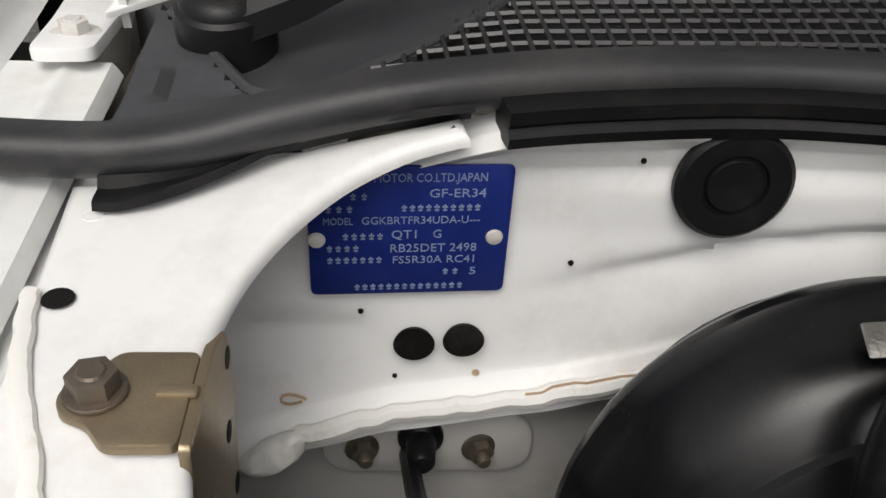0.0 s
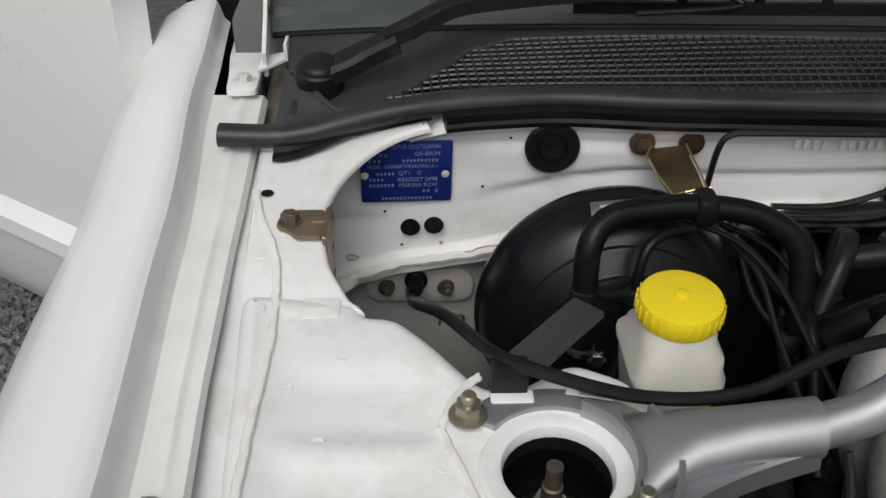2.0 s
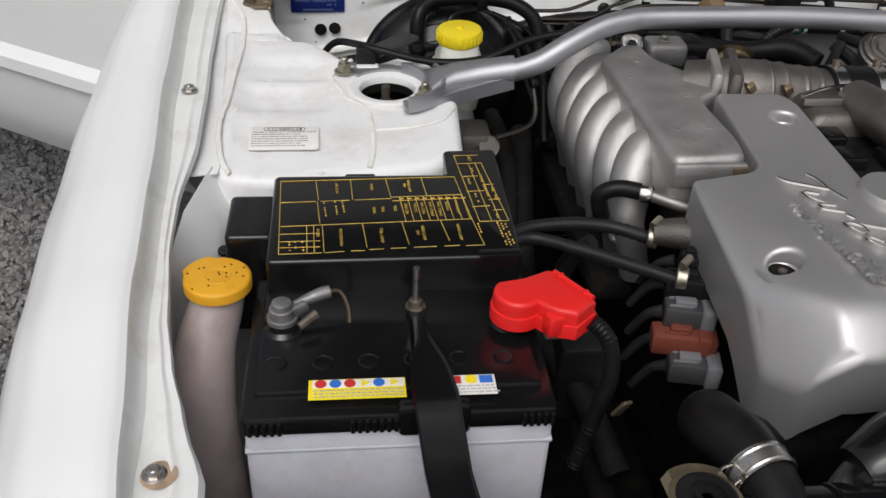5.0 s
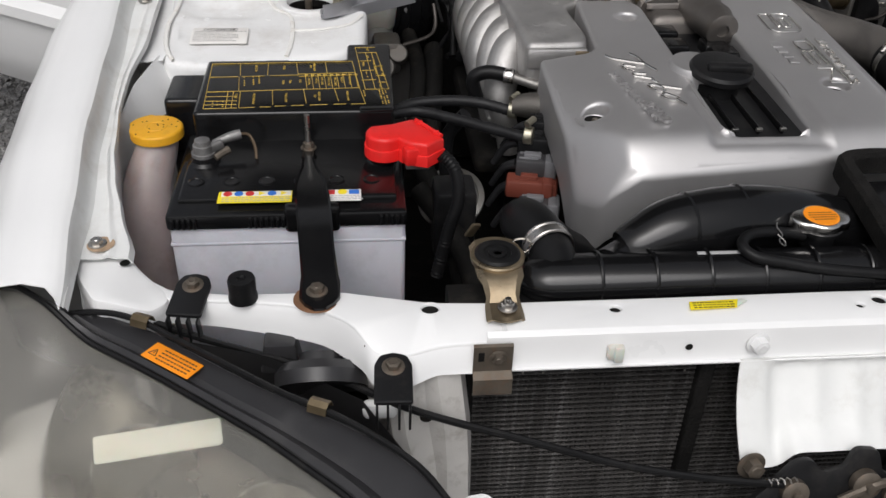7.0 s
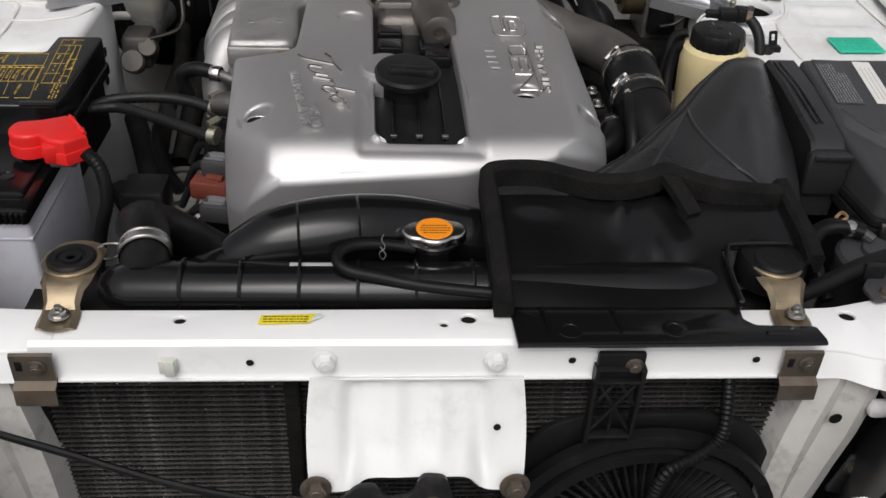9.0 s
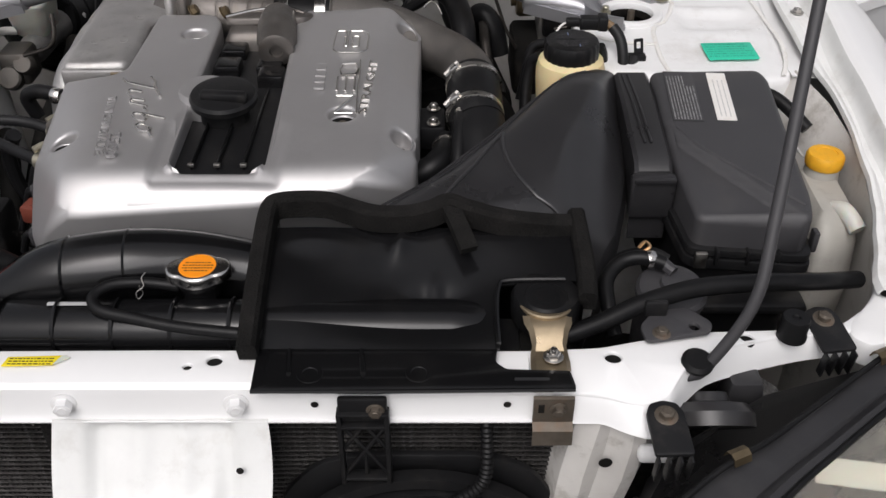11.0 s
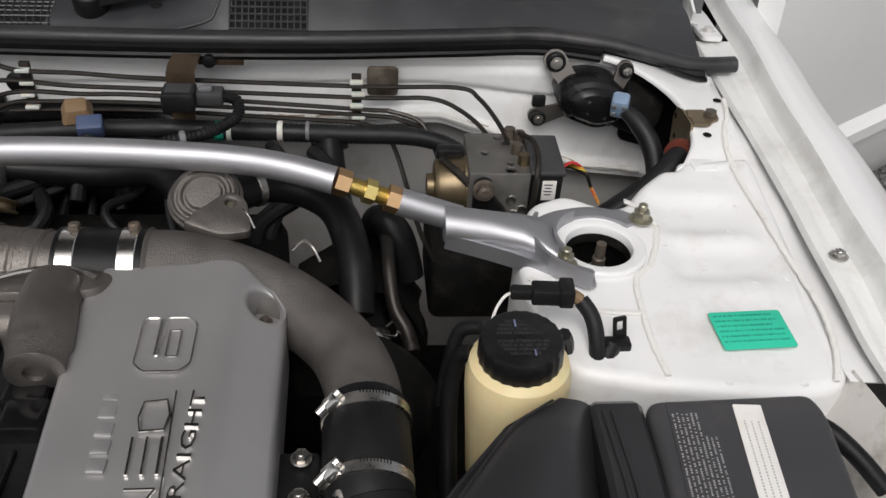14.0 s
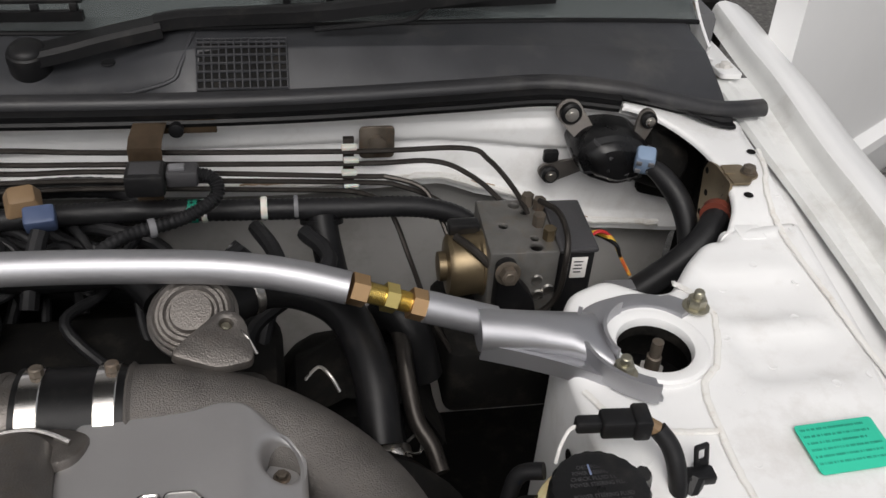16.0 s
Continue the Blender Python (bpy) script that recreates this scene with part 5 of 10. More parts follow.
cable = whole("release_cable", tube([(-0.64, -0.60, 0.79), (-0.55, -0.625, 0.768), (-0.45, -0.66, 0.756), (-0.37, -0.70, 0.745), (-0.28, -0.722, 0.728), (-0.2, -0.738, 0.71), (-0.13, -0.748, 0.7), (-0.06, -0.757, 0.696)], 0.0033, 8), RUBBER, "thin black hood release cable", "cable")

# zinc clips on the front face
for s, x in ((-1, -0.305), (1, 0.322)):
    c = thing("bumper_clip", (x, -0.69, 0.76), "tarnished zinc bumper clip on the support face", "clip", "bumper clips")
    pr = [(0.0, 0.803), (-0.003, 0.802), (-0.0035, 0.78), (-0.003, 0.776), (-0.010, 0.772), (-0.0115, 0.757), (-0.009, 0.754)]
    part("clip_strap", thick(loft([[(x + dx, -0.6855 + y, z) for y, z in pr] for dx in np.linspace(-0.0165, 0.0165, 4)], closed=False), 0.0018), BROWNSTEEL, c)
    shared("clip_bolt", bolt_mesh(BROWNSTEEL, 0.0055, 0.004, 0.0075), c, pose(x + 0.004, -0.689, 0.791, 90, 0, 0))
    part("clip_slot", rbox(x - 0.010, -0.6893, 0.792, 0.005, 0.001, 0.009, 0.0004), DARK, c)
c = whole("plastic_clip", rbox(-0.2005, -0.685, 0.7885, 0.014, 0.006, 0.014, 0.0015, bm=rbox(-0.1985, -0.688, 0.7885, 0.008, 0.005, 0.016, 0.001)), MILKY, "small aged translucent plastic clip", "clip")

label = thing("caution_label", (-0.105, -0.652, 0.81), "torn yellow caution sticker on the support", "label")
bm = moved(plate([(0, 0), (0.042, 0.0015), (0.05, 0.013), (0.002, 0.011)], 0, 0.0004, 0.0001), pose(-0.131, -0.6585, 0.8096))
part("paper", bm, SUNNY, label)
bm = moved(plate([(0.042, 0.002), (0.054, 0.010), (0.05, 0.013), (0.046, 0.012)], 0, 0.0008, 0.0002), pose(-0.131, -0.6585, 0.8097))
part("torn_edge", bm, MILKY, label)
bm = B()
rng2 = random.Random(5)
for r_ in range(3):
    x = 0.004
    while x < 0.04:
        w_ = rng2.uniform(0.0012, 0.004)
        rbox(-0.131 + x + w_ / 2, -0.6585 + 0.0026 + r_ * 0.0032, 0.81015, w_, 0.0013, 0.0001, 0.00003, bm)
        x += w_ + 0.001
part("printed_bar", bm, INK, label)

# ---- condenser, fan shroud and stays in front ----
cond = thing("condenser", (0, -0.65, 0.5), "dark air conditioning condenser with battered fins", "condenser")
part("core", plate(rect(-0.325, -0.652, 0.345, -0.635), 0.46, 0.775, 0.001), DARK, cond)
tubem = mesh_of(rbox(0, 0, 0, 0.655, 0.006, 0.0016, 0.0005), FIN)
for k in range(47):
    shared("cooling_tube", tubem, cond, pose(0.008, -0.656, 0.761 - 0.0062 * k))
bm = B()
rng2 = random.Random(2)
for k in range(47):
    z0 = 0.761 - 0.0062 * k
    x = -0.318
    up = 1
    row = []
    while x < 0.335:
        row.append((x, -0.6575 + rng2.uniform(-0.0007, 0.0004), z0 - 0.0031 + up * 0.0022))
        up = -up
        x += 0.0024 + rng2.uniform(-0.0005, 0.0005)
    a = ring(bm, row)
    b = ring(bm, [(p[0], p[1] + 0.006, p[2]) for p in row])
    bridge(bm, a, b, False)
tagged(part("fin_pack", bm, FIN, cond), kind="stuff")
bm = B()
for k in range(170):
    x, k2 = rng2.uniform(-0.3, 0.32), rng2.randrange(1, 42)
    rbox(x, -0.6588, 0.761 - 0.0062 * k2 - 0.004 + rng2.uniform(-0.002, 0.002), 0.0018, 0.0006, rng2.uniform(0.001, 0.003), 0.0002, bm)
tagged(part("bent_fins", bm, BAND, cond, "bright bent fin edges"), kind="stuff")
for x in (-0.322, 0.338):
    part("end_pipe", tube([(x, -0.654, 0.765), (x, -0.654, 0.46)], 0.0085, 10), DARK, cond)
part("foam_strip", rbox(-0.106, -0.662, 0.69, 0.014, 0.012, 0.17, 0.003), FOAM, cond)

fan = thing("fan_shroud", (0.2, -0.68, 0.5), "black plastic cooling fan shroud", "fan shroud")
bm = B()
for k, r in enumerate((0.128, 0.112)):
    pts = [(0.215 + r * math.cos(a), -0.688 - 0.004 * k, 0.575 + r * math.sin(a)) for a in np.linspace(math.pi * 0.98, 0.02, 30)]
    sweep([(-0.006, -0.006), (0.006, -0.006), (0.006, 0.006), (-0.006, 0.006)], pts, up=Vector((0, 1, 0)), bm=bm)
part("fan_ring", bm, BLACK, fan)
vane = mesh_of(rbox(0, 0, 0, 0.003, 0.012, 0.066, 0.0008), BLACK)
for k in range(33):
    a = math.pi * (0.02 + 0.96 * k / 32)
    r = 0.083
    shared("guard_fin", vane, fan, Matrix.Translation((0.215 + r * math.cos(a), -0.69, 0.575 + r * math.sin(a))) @ pose(0, 0, 0, 0, 90 - math.degrees(a), 0) @ pose(0, 0, 0, 0, 0, 20))
part("hub", lathe([(0.05, 0), (0.05, 0.012), (0.045, 0.016), (0, 0.017)], at=(0.215, -0.682, 0.575), axis=(0, -1, 0), seg=30), BLACK, fan)
shroud_o = [(0.085, 0.46), (0.085, 0.66), (0.12, 0.705), (0.16, 0.717), (0.27, 0.717), (0.31, 0.70), (0.345, 0.64), (0.345, 0.46)]
bm = moved(plate(fil(shroud_o, 0.02), 0, 0.006, 0.002, holes=[circle(0.215, 0.575, 0.118, 36)]), Matrix.Translation((0, -0.668, 0)) @ pose(0, 0, 0, 90, 0, 0))
part("shroud_panel", bm, BLACK, fan)

stay = thing("grille_stay", (0.168, -0.69, 0.7), "black plastic lattice stay on the support", "stay")
bm = B()
for x in (0.148, 0.187):
    rbox(x, -0.69, 0.747, 0.004, 0.011, 0.085, 0.001, bm)
for z in (0.803, 0.775, 0.711):
    rbox(0.1675, -0.69, z - 0.014 if z > 0.8 else z, 0.043, 0.011, 0.003, 0.001, bm)
part("lattice_frame", bm, BLACK, stay)
bm = B()
for a, b in (((0.15, 0.773), (0.186, 0.714)), ((0.186, 0.773), (0.15, 0.714)), ((0.1675, 0.775), (0.15, 0.745)), ((0.1675, 0.775), (0.186, 0.745)), ((0.1675, 0.743), (0.1675, 0.714))):
    tube([(a[0], -0.69, a[1]), (b[0], -0.69, b[1])], 0.0018, 6, bm=bm)
part("lattice_rib", bm, BLACK, stay)
part("stay_tab", rbox(0.1675, -0.688, 0.791, 0.04, 0.006, 0.026, 0.002), BLACK, stay)
shared("stay_bolt", bolt_mesh(BROWNSTEEL, 0.0055, 0.004, 0.0075), stay, pose(0.178, -0.691, 0.792, 90, 0, 0))
whole("corrugated_hose", tube([(0.268, -0.672, 0.775), (0.27, -0.688, 0.735), (0.266, -0.698, 0.71), (0.245, -0.705, 0.695), (0.222, -0.708, 0.68), (0.214, -0.71, 0.64), (0.217, -0.71, 0.58)], 0.0062, 12, ribs=(0.0042, 0.0011)), RUBBER, "thin black corrugated wiring hose", "hose")

# ---- headlights ----
def headlight(s):
    X = lambda d: mirror_x(s, d)
    h = thing("headlight", (X(0.55), -0.75, 0.62), "hazed clear headlight in a black housing", "headlight", "headlights")
    back = curve_pts([(d, y, 0) for d, y in ((0.735, -0.572), (0.69, -0.60), (0.645, -0.61), (0.60, -0.63), (0.55, -0.667), (0.50, -0.704), (0.455, -0.733), (0.41, -0.763), (0.375, -0.797), (0.355, -0.83))], 4)
    rim = curve_pts([(d, y, 0) for d, y in ((0.742, -0.568), (0.70, -0.602), (0.668, -0.628), (0.625, -0.658), (0.582, -0.689), (0.537, -0.724), (0.495, -0.757), (0.46, -0.789), (0.432, -0.815), (0.41, -0.84))], 4)
    k = len(back)

    def lift(d):
        a, b = min(1.0, max(0.0, (d - 0.64) / 0.05)), min(1.0, max(0.0, (d - 0.712) / 0.03))
        return 0.021 * a * a * (3 - 2 * a) - 0.012 * b
    prof = [(0.0, 0.724), (0.0, 0.779), (0.03, 0.7865), (0.1, 0.789), (0.58, 0.7875), (0.68, 0.784), (0.74, 0.7865), (0.84, 0.7895), (0.94, 0.787), (1.0, 0.781)]
    rows_ = []
    for i in range(k):
        drop = 0.008 * (i / (k - 1)) ** 2
        rows_.append([Vector((X(back[i].x + (rim[i].x - back[i].x) * f), back[i].y + (rim[i].y - back[i].y) * f, z - drop + lift(rim[i].x) * f)) for f, z in prof])
    part("housing", thick(loft(rows_, closed=False), 0.002), HOUSING, h, "satin black upper housing")
    part("rim_seal", tube([Vector((X(p.x), p.y, 0.784 - 0.008 * (i / (k - 1)) ** 2 + lift(p.x))) for i, p in enumerate(rim)], 0.0028, 8, n=2), RUBBER, h, "black rubber seal round the lens")

    # lens: a curved clear shell in front of the housing
    def lens_f(u, v):
        i = u * (k - 1)
        j = min(int(i), k - 2)
        b, r = back[j].lerp(back[j + 1], i - j), rim[j].lerp(rim[j + 1], i - j)
        n = Vector((0.25 + 0.35 * (1 - u), -0.9)).normalized()
        a = 0.115 * math.sin(min(v, 1) * math.pi / 2) ** 0.9 - 0.001
        z = 0.7815 + lift(r.x) * (1 - v) - 0.008 * u * u - 0.18 * v ** 1.6 - 0.02 * v
        return (X(r.x + n.x * a), r.y + n.y * a, z)
    lens = part("lens", thick(sheet(lens_f, 26, 18), 0.0022), LENS, h)
    lens.visible_shadow = False
    # reflector bowls behind the lens
    def back_f(u, v):
        x, y, z = lens_f(u, v * 0.92)
        p = Vector((x, y, z))
        q = Vector((X(0.545), -0.665, 0.66))
        r = p.lerp(q, 0.35)
        r.z -= 0.02
        return r
    part("reflector_back", sheet(back_f, 16, 10), LAMPINNER, h, "dull silver inner bezel")
    for d, y, r in ((0.60, -0.712, 0.05), (0.487, -0.772, 0.044)):
        part("reflector_bowl", lathe([(r, 0.0), (r * 0.97, 0.002), (r * 0.85, -0.016), (r * 0.55, -0.03), (0.006, -0.038), (0.005, -0.02), (0, -0.016)], at=(X(d), y, 0.69), axis=(s * 0.15, -0.92, 0.35), seg=28), CHROME, h)
    bm = moved(plate(fil(rect(-0.05, -0.011, 0.05, 0.011), 0.003), 0, 0.002, 0.0005), pose(X(0.585), -0.712, 0.735, 40, 0, -s * 9))
    part("pale_strip", bm, MILKY, h, "pale cream strip inside the lamp")
    # fixing ears
    for (d, y, z), yaw in (((0.567, -0.587, 0.7945), 8), ((0.394 if s < 0 else 0.405, -0.698, 0.7895), 2)):
        ear = fil([(-0.0155, -0.035), (0.0155, -0.035), (0.0155, 0.004), (0.011, 0.0135), (0, 0.0165), (-0.011, 0.0135), (-0.0155, 0.004)], 0.003)
        m = pose(X(d), y, z, 8, 0, s * yaw)
        e = part("fixing_ear", moved(plate(ear, 0, 0.0035, 0.0012), m), BLACK, h)
        for dx in (-0.013, -0.0045, 0.0045, 0.013):
            part("ear_rib", moved(rbox(dx, -0.037, -0.012, 0.002, 0.008, 0.026, 0.0006), m), BLACK, e)
        shared("ear_bolt", bolt_mesh(BROWNSTEEL, 0.0062, 0.005, 0.0095), e, m @ pose(0, 0.001, 0.0032))
    # trim cord with two brass clips
    cord = [(0.672, -0.617, 0.794), (0.64, -0.618, 0.796), (0.608, -0.63, 0.796), (0.577, -0.651, 0.794), (0.527, -0.688, 0.793), (0.481, -0.722, 0.792), (0.45, -0.741, 0.792), (0.416, -0.765, 0.79), (0.38, -0.797, 0.786), (0.359, -0.828, 0.78)]
    part("edge_cord", tube([(X(d), y, z) for d, y, z in cord], 0.0027, 8), RUBBER, h)
    for d, y, z in ((0.603, -0.632, 0.797), (0.452, -0.738, 0.793)):
        bm = thick(loft([[Vector((-0.008, dy, dz)), Vector((0.008, dy, dz))] for dy, dz in ((-0.007, -0.003), (-0.005, 0.003), (0, 0.0052), (0.005, 0.003), (0.007, -0.003))], closed=False), 0.001)
        part("cord_clip", moved(bm, pose(X(d), y, z, 0, 0, s * 25)), BRONZE, h, "small brass spring clip")
    # bulb socket lumps behind the lamp
    part("bulb_cover", lathe([(0.04, 0), (0.04, 0.012), (0.034, 0.02), (0.02, 0.022), (0.018, 0.03), (0, 0.031)], at=(X(0.455), -0.665, 0.742), axis=(0, 0.75, 0.6), seg=26), HOUSING, h)
    part("rear_shell", loft([[(X(0.60), -0.625, 0.775), (X(0.50), -0.655, 0.772), (X(0.42), -0.70, 0.76), (X(0.365), -0.78, 0.74)], [(X(0.60), -0.61, 0.70), (X(0.48), -0.625, 0.69), (X(0.41), -0.67, 0.68), (X(0.36), -0.76, 0.66)], [(X(0.60), -0.61, 0.5), (X(0.48), -0.62, 0.5), (X(0.41), -0.66, 0.5), (X(0.36), -0.76, 0.5)]], closed=False), HOUSING, h)
    bm = rbox(X(0.49), -0.632, 0.757, 0.035, 0.028, 0.03, 0.003, taper=0.8)
    part("levelling_box", bm, HOUSING, h)
    return h


lamps = {s: headlight(s) for s in (-1, 1)}
lab = thing("headlight_label", (-0.568, -0.67, 0.79), "orange warning sticker with black print on the headlight", "label")
lm = pose(-0.5665, -0.6765, 0.7897, 0, 0, -37)
part("paper", moved(plate(fil(rect(-0.026, -0.0095, 0.026, 0.0095), 0.001), 0, 0.0005, 0.0001), lm), ORANGE, lab)
bm = B()
rng2 = random.Random(6)
for r_ in range(4):
    x = -0.013
    while x < 0.022:
        w_ = rng2.uniform(0.0012, 0.0035)
        rbox(x + w_ / 2, 0.0055 - r_ * 0.0037, 0.0006, w_, 0.0013, 0.0001, 0.00003, bm)
        x += w_ + 0.0009
part("printed_bar", moved(bm, lm), INK, lab)
bm = B()
for a, b in (((-0.023, -0.004), (-0.015, -0.004)), ((-0.023, -0.004), (-0.019, 0.003)), ((-0.015, -0.004), (-0.019, 0.003)), ((-0.019, 0.001), (-0.019, -0.002))):
    tube([(*a, 0.0006), (*b, 0.0006)], 0.0004, 4, bm=bm)
part("warning_triangle", moved(bm, lm), INK, lab)

# bumper corners under the lamps
for s in (-1, 1):
    X = lambda d: mirror_x(s, d)
    b = thing("bumper_corner", (X(0.6), -0.85, 0.5), "white bumper corner below the headlight", "bumper", "bumper corners")
    rows_ = []
    for d, y in ((0.80, -0.55), (0.79, -0.65), (0.76, -0.75), (0.70, -0.83), (0.6, -0.885), (0.45, -0.92), (0.3, -0.935)):
        rows_.append([(X(d - 0.05), y + 0.05, 0.585), (X(d - 0.012), y + 0.012, 0.60), (X(d), y, 0.585), (X(d + 0.01), y - 0.012, 0.5), (X(d), y, 0.35)])
    part("bumper_skin", thick(loft(rows_, closed=False), 0.003), PAINT, b)
    part("bumper_tab", moved(plate(fil([(-0.016, -0.02), (0.016, -0.02), (0.016, 0.006), (0.008, 0.014), (-0.008, 0.012), (-0.016, 0.004)], 0.006), 0, 0.004, 0.0015, holes=[circle(0.004, -0.004, 0.006, 14)]), pose(X(0.335), -0.80, 0.735, 20, 0, 0)), PAINT, b)

# rubber buffers on the support
for s, d, y in ((-1, 0.521, -0.607), (1, 0.531, -0.609)):
    r_ = thing("rubber_buffer", (mirror_x(s, d), y, 0.805), "short black rubber buffer on the support", "buffer", "rubber buffers")
    part("rubber", lathe([(0.0128, 0), (0.0128, 0.004), (0.0118, 0.006), (0.0122, 0.020), (0.0112, 0.0225), (0.004, 0.0222), (0.003, 0.0205), (0, 0.0205)], at=(mirror_x(s, d), y, 0.7975), seg=26), RUBBER, r_)

# radiator mounts
for s, x in ((-1, -0.2915), (1, 0.3215)):
    m_ = thing("radiator_mount", (x, -0.63, 0.8), "yellow-zinc radiator mount with black rubber bush", "mount", "radiator mounts")
    cy = -0.598
    pr = [(-0.6615, 0.811), (-0.653, 0.8125), (-0.644, 0.813), (-0.6385, 0.818), (-0.63, 0.8255), (-0.622, 0.828), (-0.575, 0.828)]
    wid = lambda y: 0.0165 - 0.0025 * math.exp(-((y + 0.636) / 0.007) ** 2) + 0.0065 * max(0, min(1, (y + 0.634) / 0.02))
    bm = loft([[(x + u * wid(y), y + (0.006 * (1 - u * u) * -1 if i == 0 else 0) + (0.009 * (1 - u * u) if i == 6 else 0), z - 0.004 * (abs(u) > 0.95)) for u in np.linspace(-1, 1, 9)] for i, (y, z) in enumerate(pr)], closed=False)
    part("strap", thick(bm, 0.002), ZINC, m_)
    part("cup_rim", lathe([(0.0235, -0.004), (0.0245, 0.001), (0.0235, 0.0025), (0.0205, 0.0025)], at=(x, cy, 0.829), seg=32), ZINC, m_)
    part("bush", lathe([(0.0205, -0.004), (0.0205, 0.003), (0.018, 0.0048), (0.0125, 0.0042), (0.012, 0.0025), (0.0085, 0.0025), (0.008, 0.0042), (0.004, 0.004), (0.0035, 0.002), (0, 0.002)], at=(x, cy, 0.8295), seg=30), RUBBER, m_)
    shared("strap_bolt", bolt_mesh(STEEL, 0.0058, 0.0045, 0.0085, 0.005), m_, pose(x + 0.002, -0.6525, 0.8145))

# support bracket for the pipe on the right, prop rod
pb = thing("pipe_bracket", (0.437, -0.61, 0.81), "dark painted steel pipe bracket on the support", "bracket")
o = fil([(0.405, -0.632), (0.462, -0.62), (0.466, -0.607), (0.448, -0.588), (0.418, -0.592), (0.402, -0.612)], 0.006)
part("bracket_sheet", plate(o, 0.8095, 0.813, 0.001, holes=[circle(0.449, -0.613, 0.0048, 14)]), SATIN, pb)
shared("bracket_bolt", bolt_mesh(BROWNSTEEL, 0.0058, 0.004, 0.008), pb, pose(0.419, -0.622, 0.8125))
part("clamp_tab", rbox(0.418, -0.597, 0.82, 0.02, 0.006, 0.016, 0.002), BLACK, pb)

rod = thing("prop_rod", (0.448, -0.647, 0.785), "slim dark steel hood prop rod standing up", "prop rod")
part("rod_bar", tube([(0.425, -0.655, 0.797), (0.44, -0.654, 0.795), (0.453, -0.652, 0.805), (0.482, -0.642, 0.864), (0.496, -0.608, 0.925), (0.5205, -0.532, 1.048), (0.585, -0.33, 1.40)], 0.0052, 12, n=8), SATIN, rod)
part("pivot_grommet", lathe([(0.0135, 0), (0.0135, 0.003), (0.0105, 0.006), (0.007, 0.006), (0, 0.0055)], at=(0.444, -0.651, 0.806), axis=(0, -0.2, 1), seg=22), RUBBER, rod)

# ---- radiator ----
rad = thing("radiator", (0, -0.58, 0.45), "black radiator with plastic top tank", "radiator")
part("core", plate(rect(-0.335, -0.625, 0.345, -0.585), 0.45, 0.79, 0.002), DARK, rad)
ends = []
for x, k in ((-0.27, 0.5), (-0.262, 0.8), (-0.245, 1), (0.24, 1), (0.262, 0.9), (0.28, 0.6)):
    ends.append([(x, -0.602 + 0.026 * k * math.cos(a), 0.805 + 0.021 * k * math.sin(a)) for a in (2 * math.pi * i / 18 for i in range(18))])
part("top_tank", loft(ends), GLOSS, rad, "glossy black plastic top tank")
for x in np.linspace(-0.2, 0.05, 6):
    part("tank_rib", lathe([(0.0266, -0.0015), (0.0272, 0), (0.0266, 0.0015)], at=(float(x), -0.602, 0.803), axis=(1, 0, 0), seg=20), GLOSS, rad)
part("tank_seam", rbox(0.0, -0.605, 0.791, 0.6, 0.05, 0.006, 0.002), BLACK, rad)
part("filler_neck", lathe([(0.0175, 0), (0.0175, 0.012), (0.022, 0.014), (0.022, 0.018)], at=(0.0168, -0.569, 0.817), seg=24), GLOSS, rad)
part("tank_label", moved(plate(rect(-0.021, -0.002, 0.021, 0.002), 0, 0.0004, 0.0001), pose(-0.088, -0.5995, 0.827, 8, 0, 0)), GREYINK, rad)
o = []
for i in range(56):
    a = 2 * math.pi * i / 56
    r = 0.0205 + 0.0085 * max(0, abs(math.cos(a)) - 0.72) / 0.28
    o.append((0.0168 + r * math.cos(a + 0.05), -0.569 + r * math.sin(a + 0.05)))
rc = part("pressure_cap", plate(o, 0.8345, 0.8445, 0.003, steps=3), BAND, rad, "silver winged pressure cap")
part("disc", lathe([(0.0165, 0), (0.0162, 0.0008), (0, 0.0008)], at=(0.0168, -0.569, 0.8444), seg=32), ORANGE, rc, "orange disc with black print")
bm = B()
for r_, (a, b_) in enumerate(((-0.011, 0.011), (-0.0125, 0.0125), (-0.0125, 0.0125), (-0.010, 0.010))):
    x = a
    while x < b_:
        w_ = rng2.uniform(0.0012, 0.003)
        rbox(0.0168 + x + w_ / 2, -0.569 + 0.004 - r_ * 0.0038, 0.84535, w_, 0.0014, 0.0001, 0.00003, bm)
        x += w_ + 0.0008
part("printed_bar", bm, INK, rc)
rad_hose = whole("overflow_hose", tube([(0.0, -0.578, 0.829), (-0.03, -0.579, 0.834), (-0.056, -0.585, 0.836), (-0.068, -0.598, 0.834), (-0.06, -0.611, 0.83), (-0.03, -0.617, 0.826), (0.01, -0.624, 0.822), (0.08, -0.63, 0.818)], 0.0052, 12), RUBBER, "thin black overflow hose lying on the radiator", "hose")
whole("hose_clip", tube([(-0.028, -0.575, 0.842), (-0.03, -0.581, 0.8405), (-0.027, -0.588, 0.837), (-0.032, -0.594, 0.835), (-0.029, -0.6, 0.833), (-0.0265, -0.594, 0.834), (-0.031, -0.587, 0.837)], 0.0006, 5), STEEL, "thin wire hose clip", "clip")

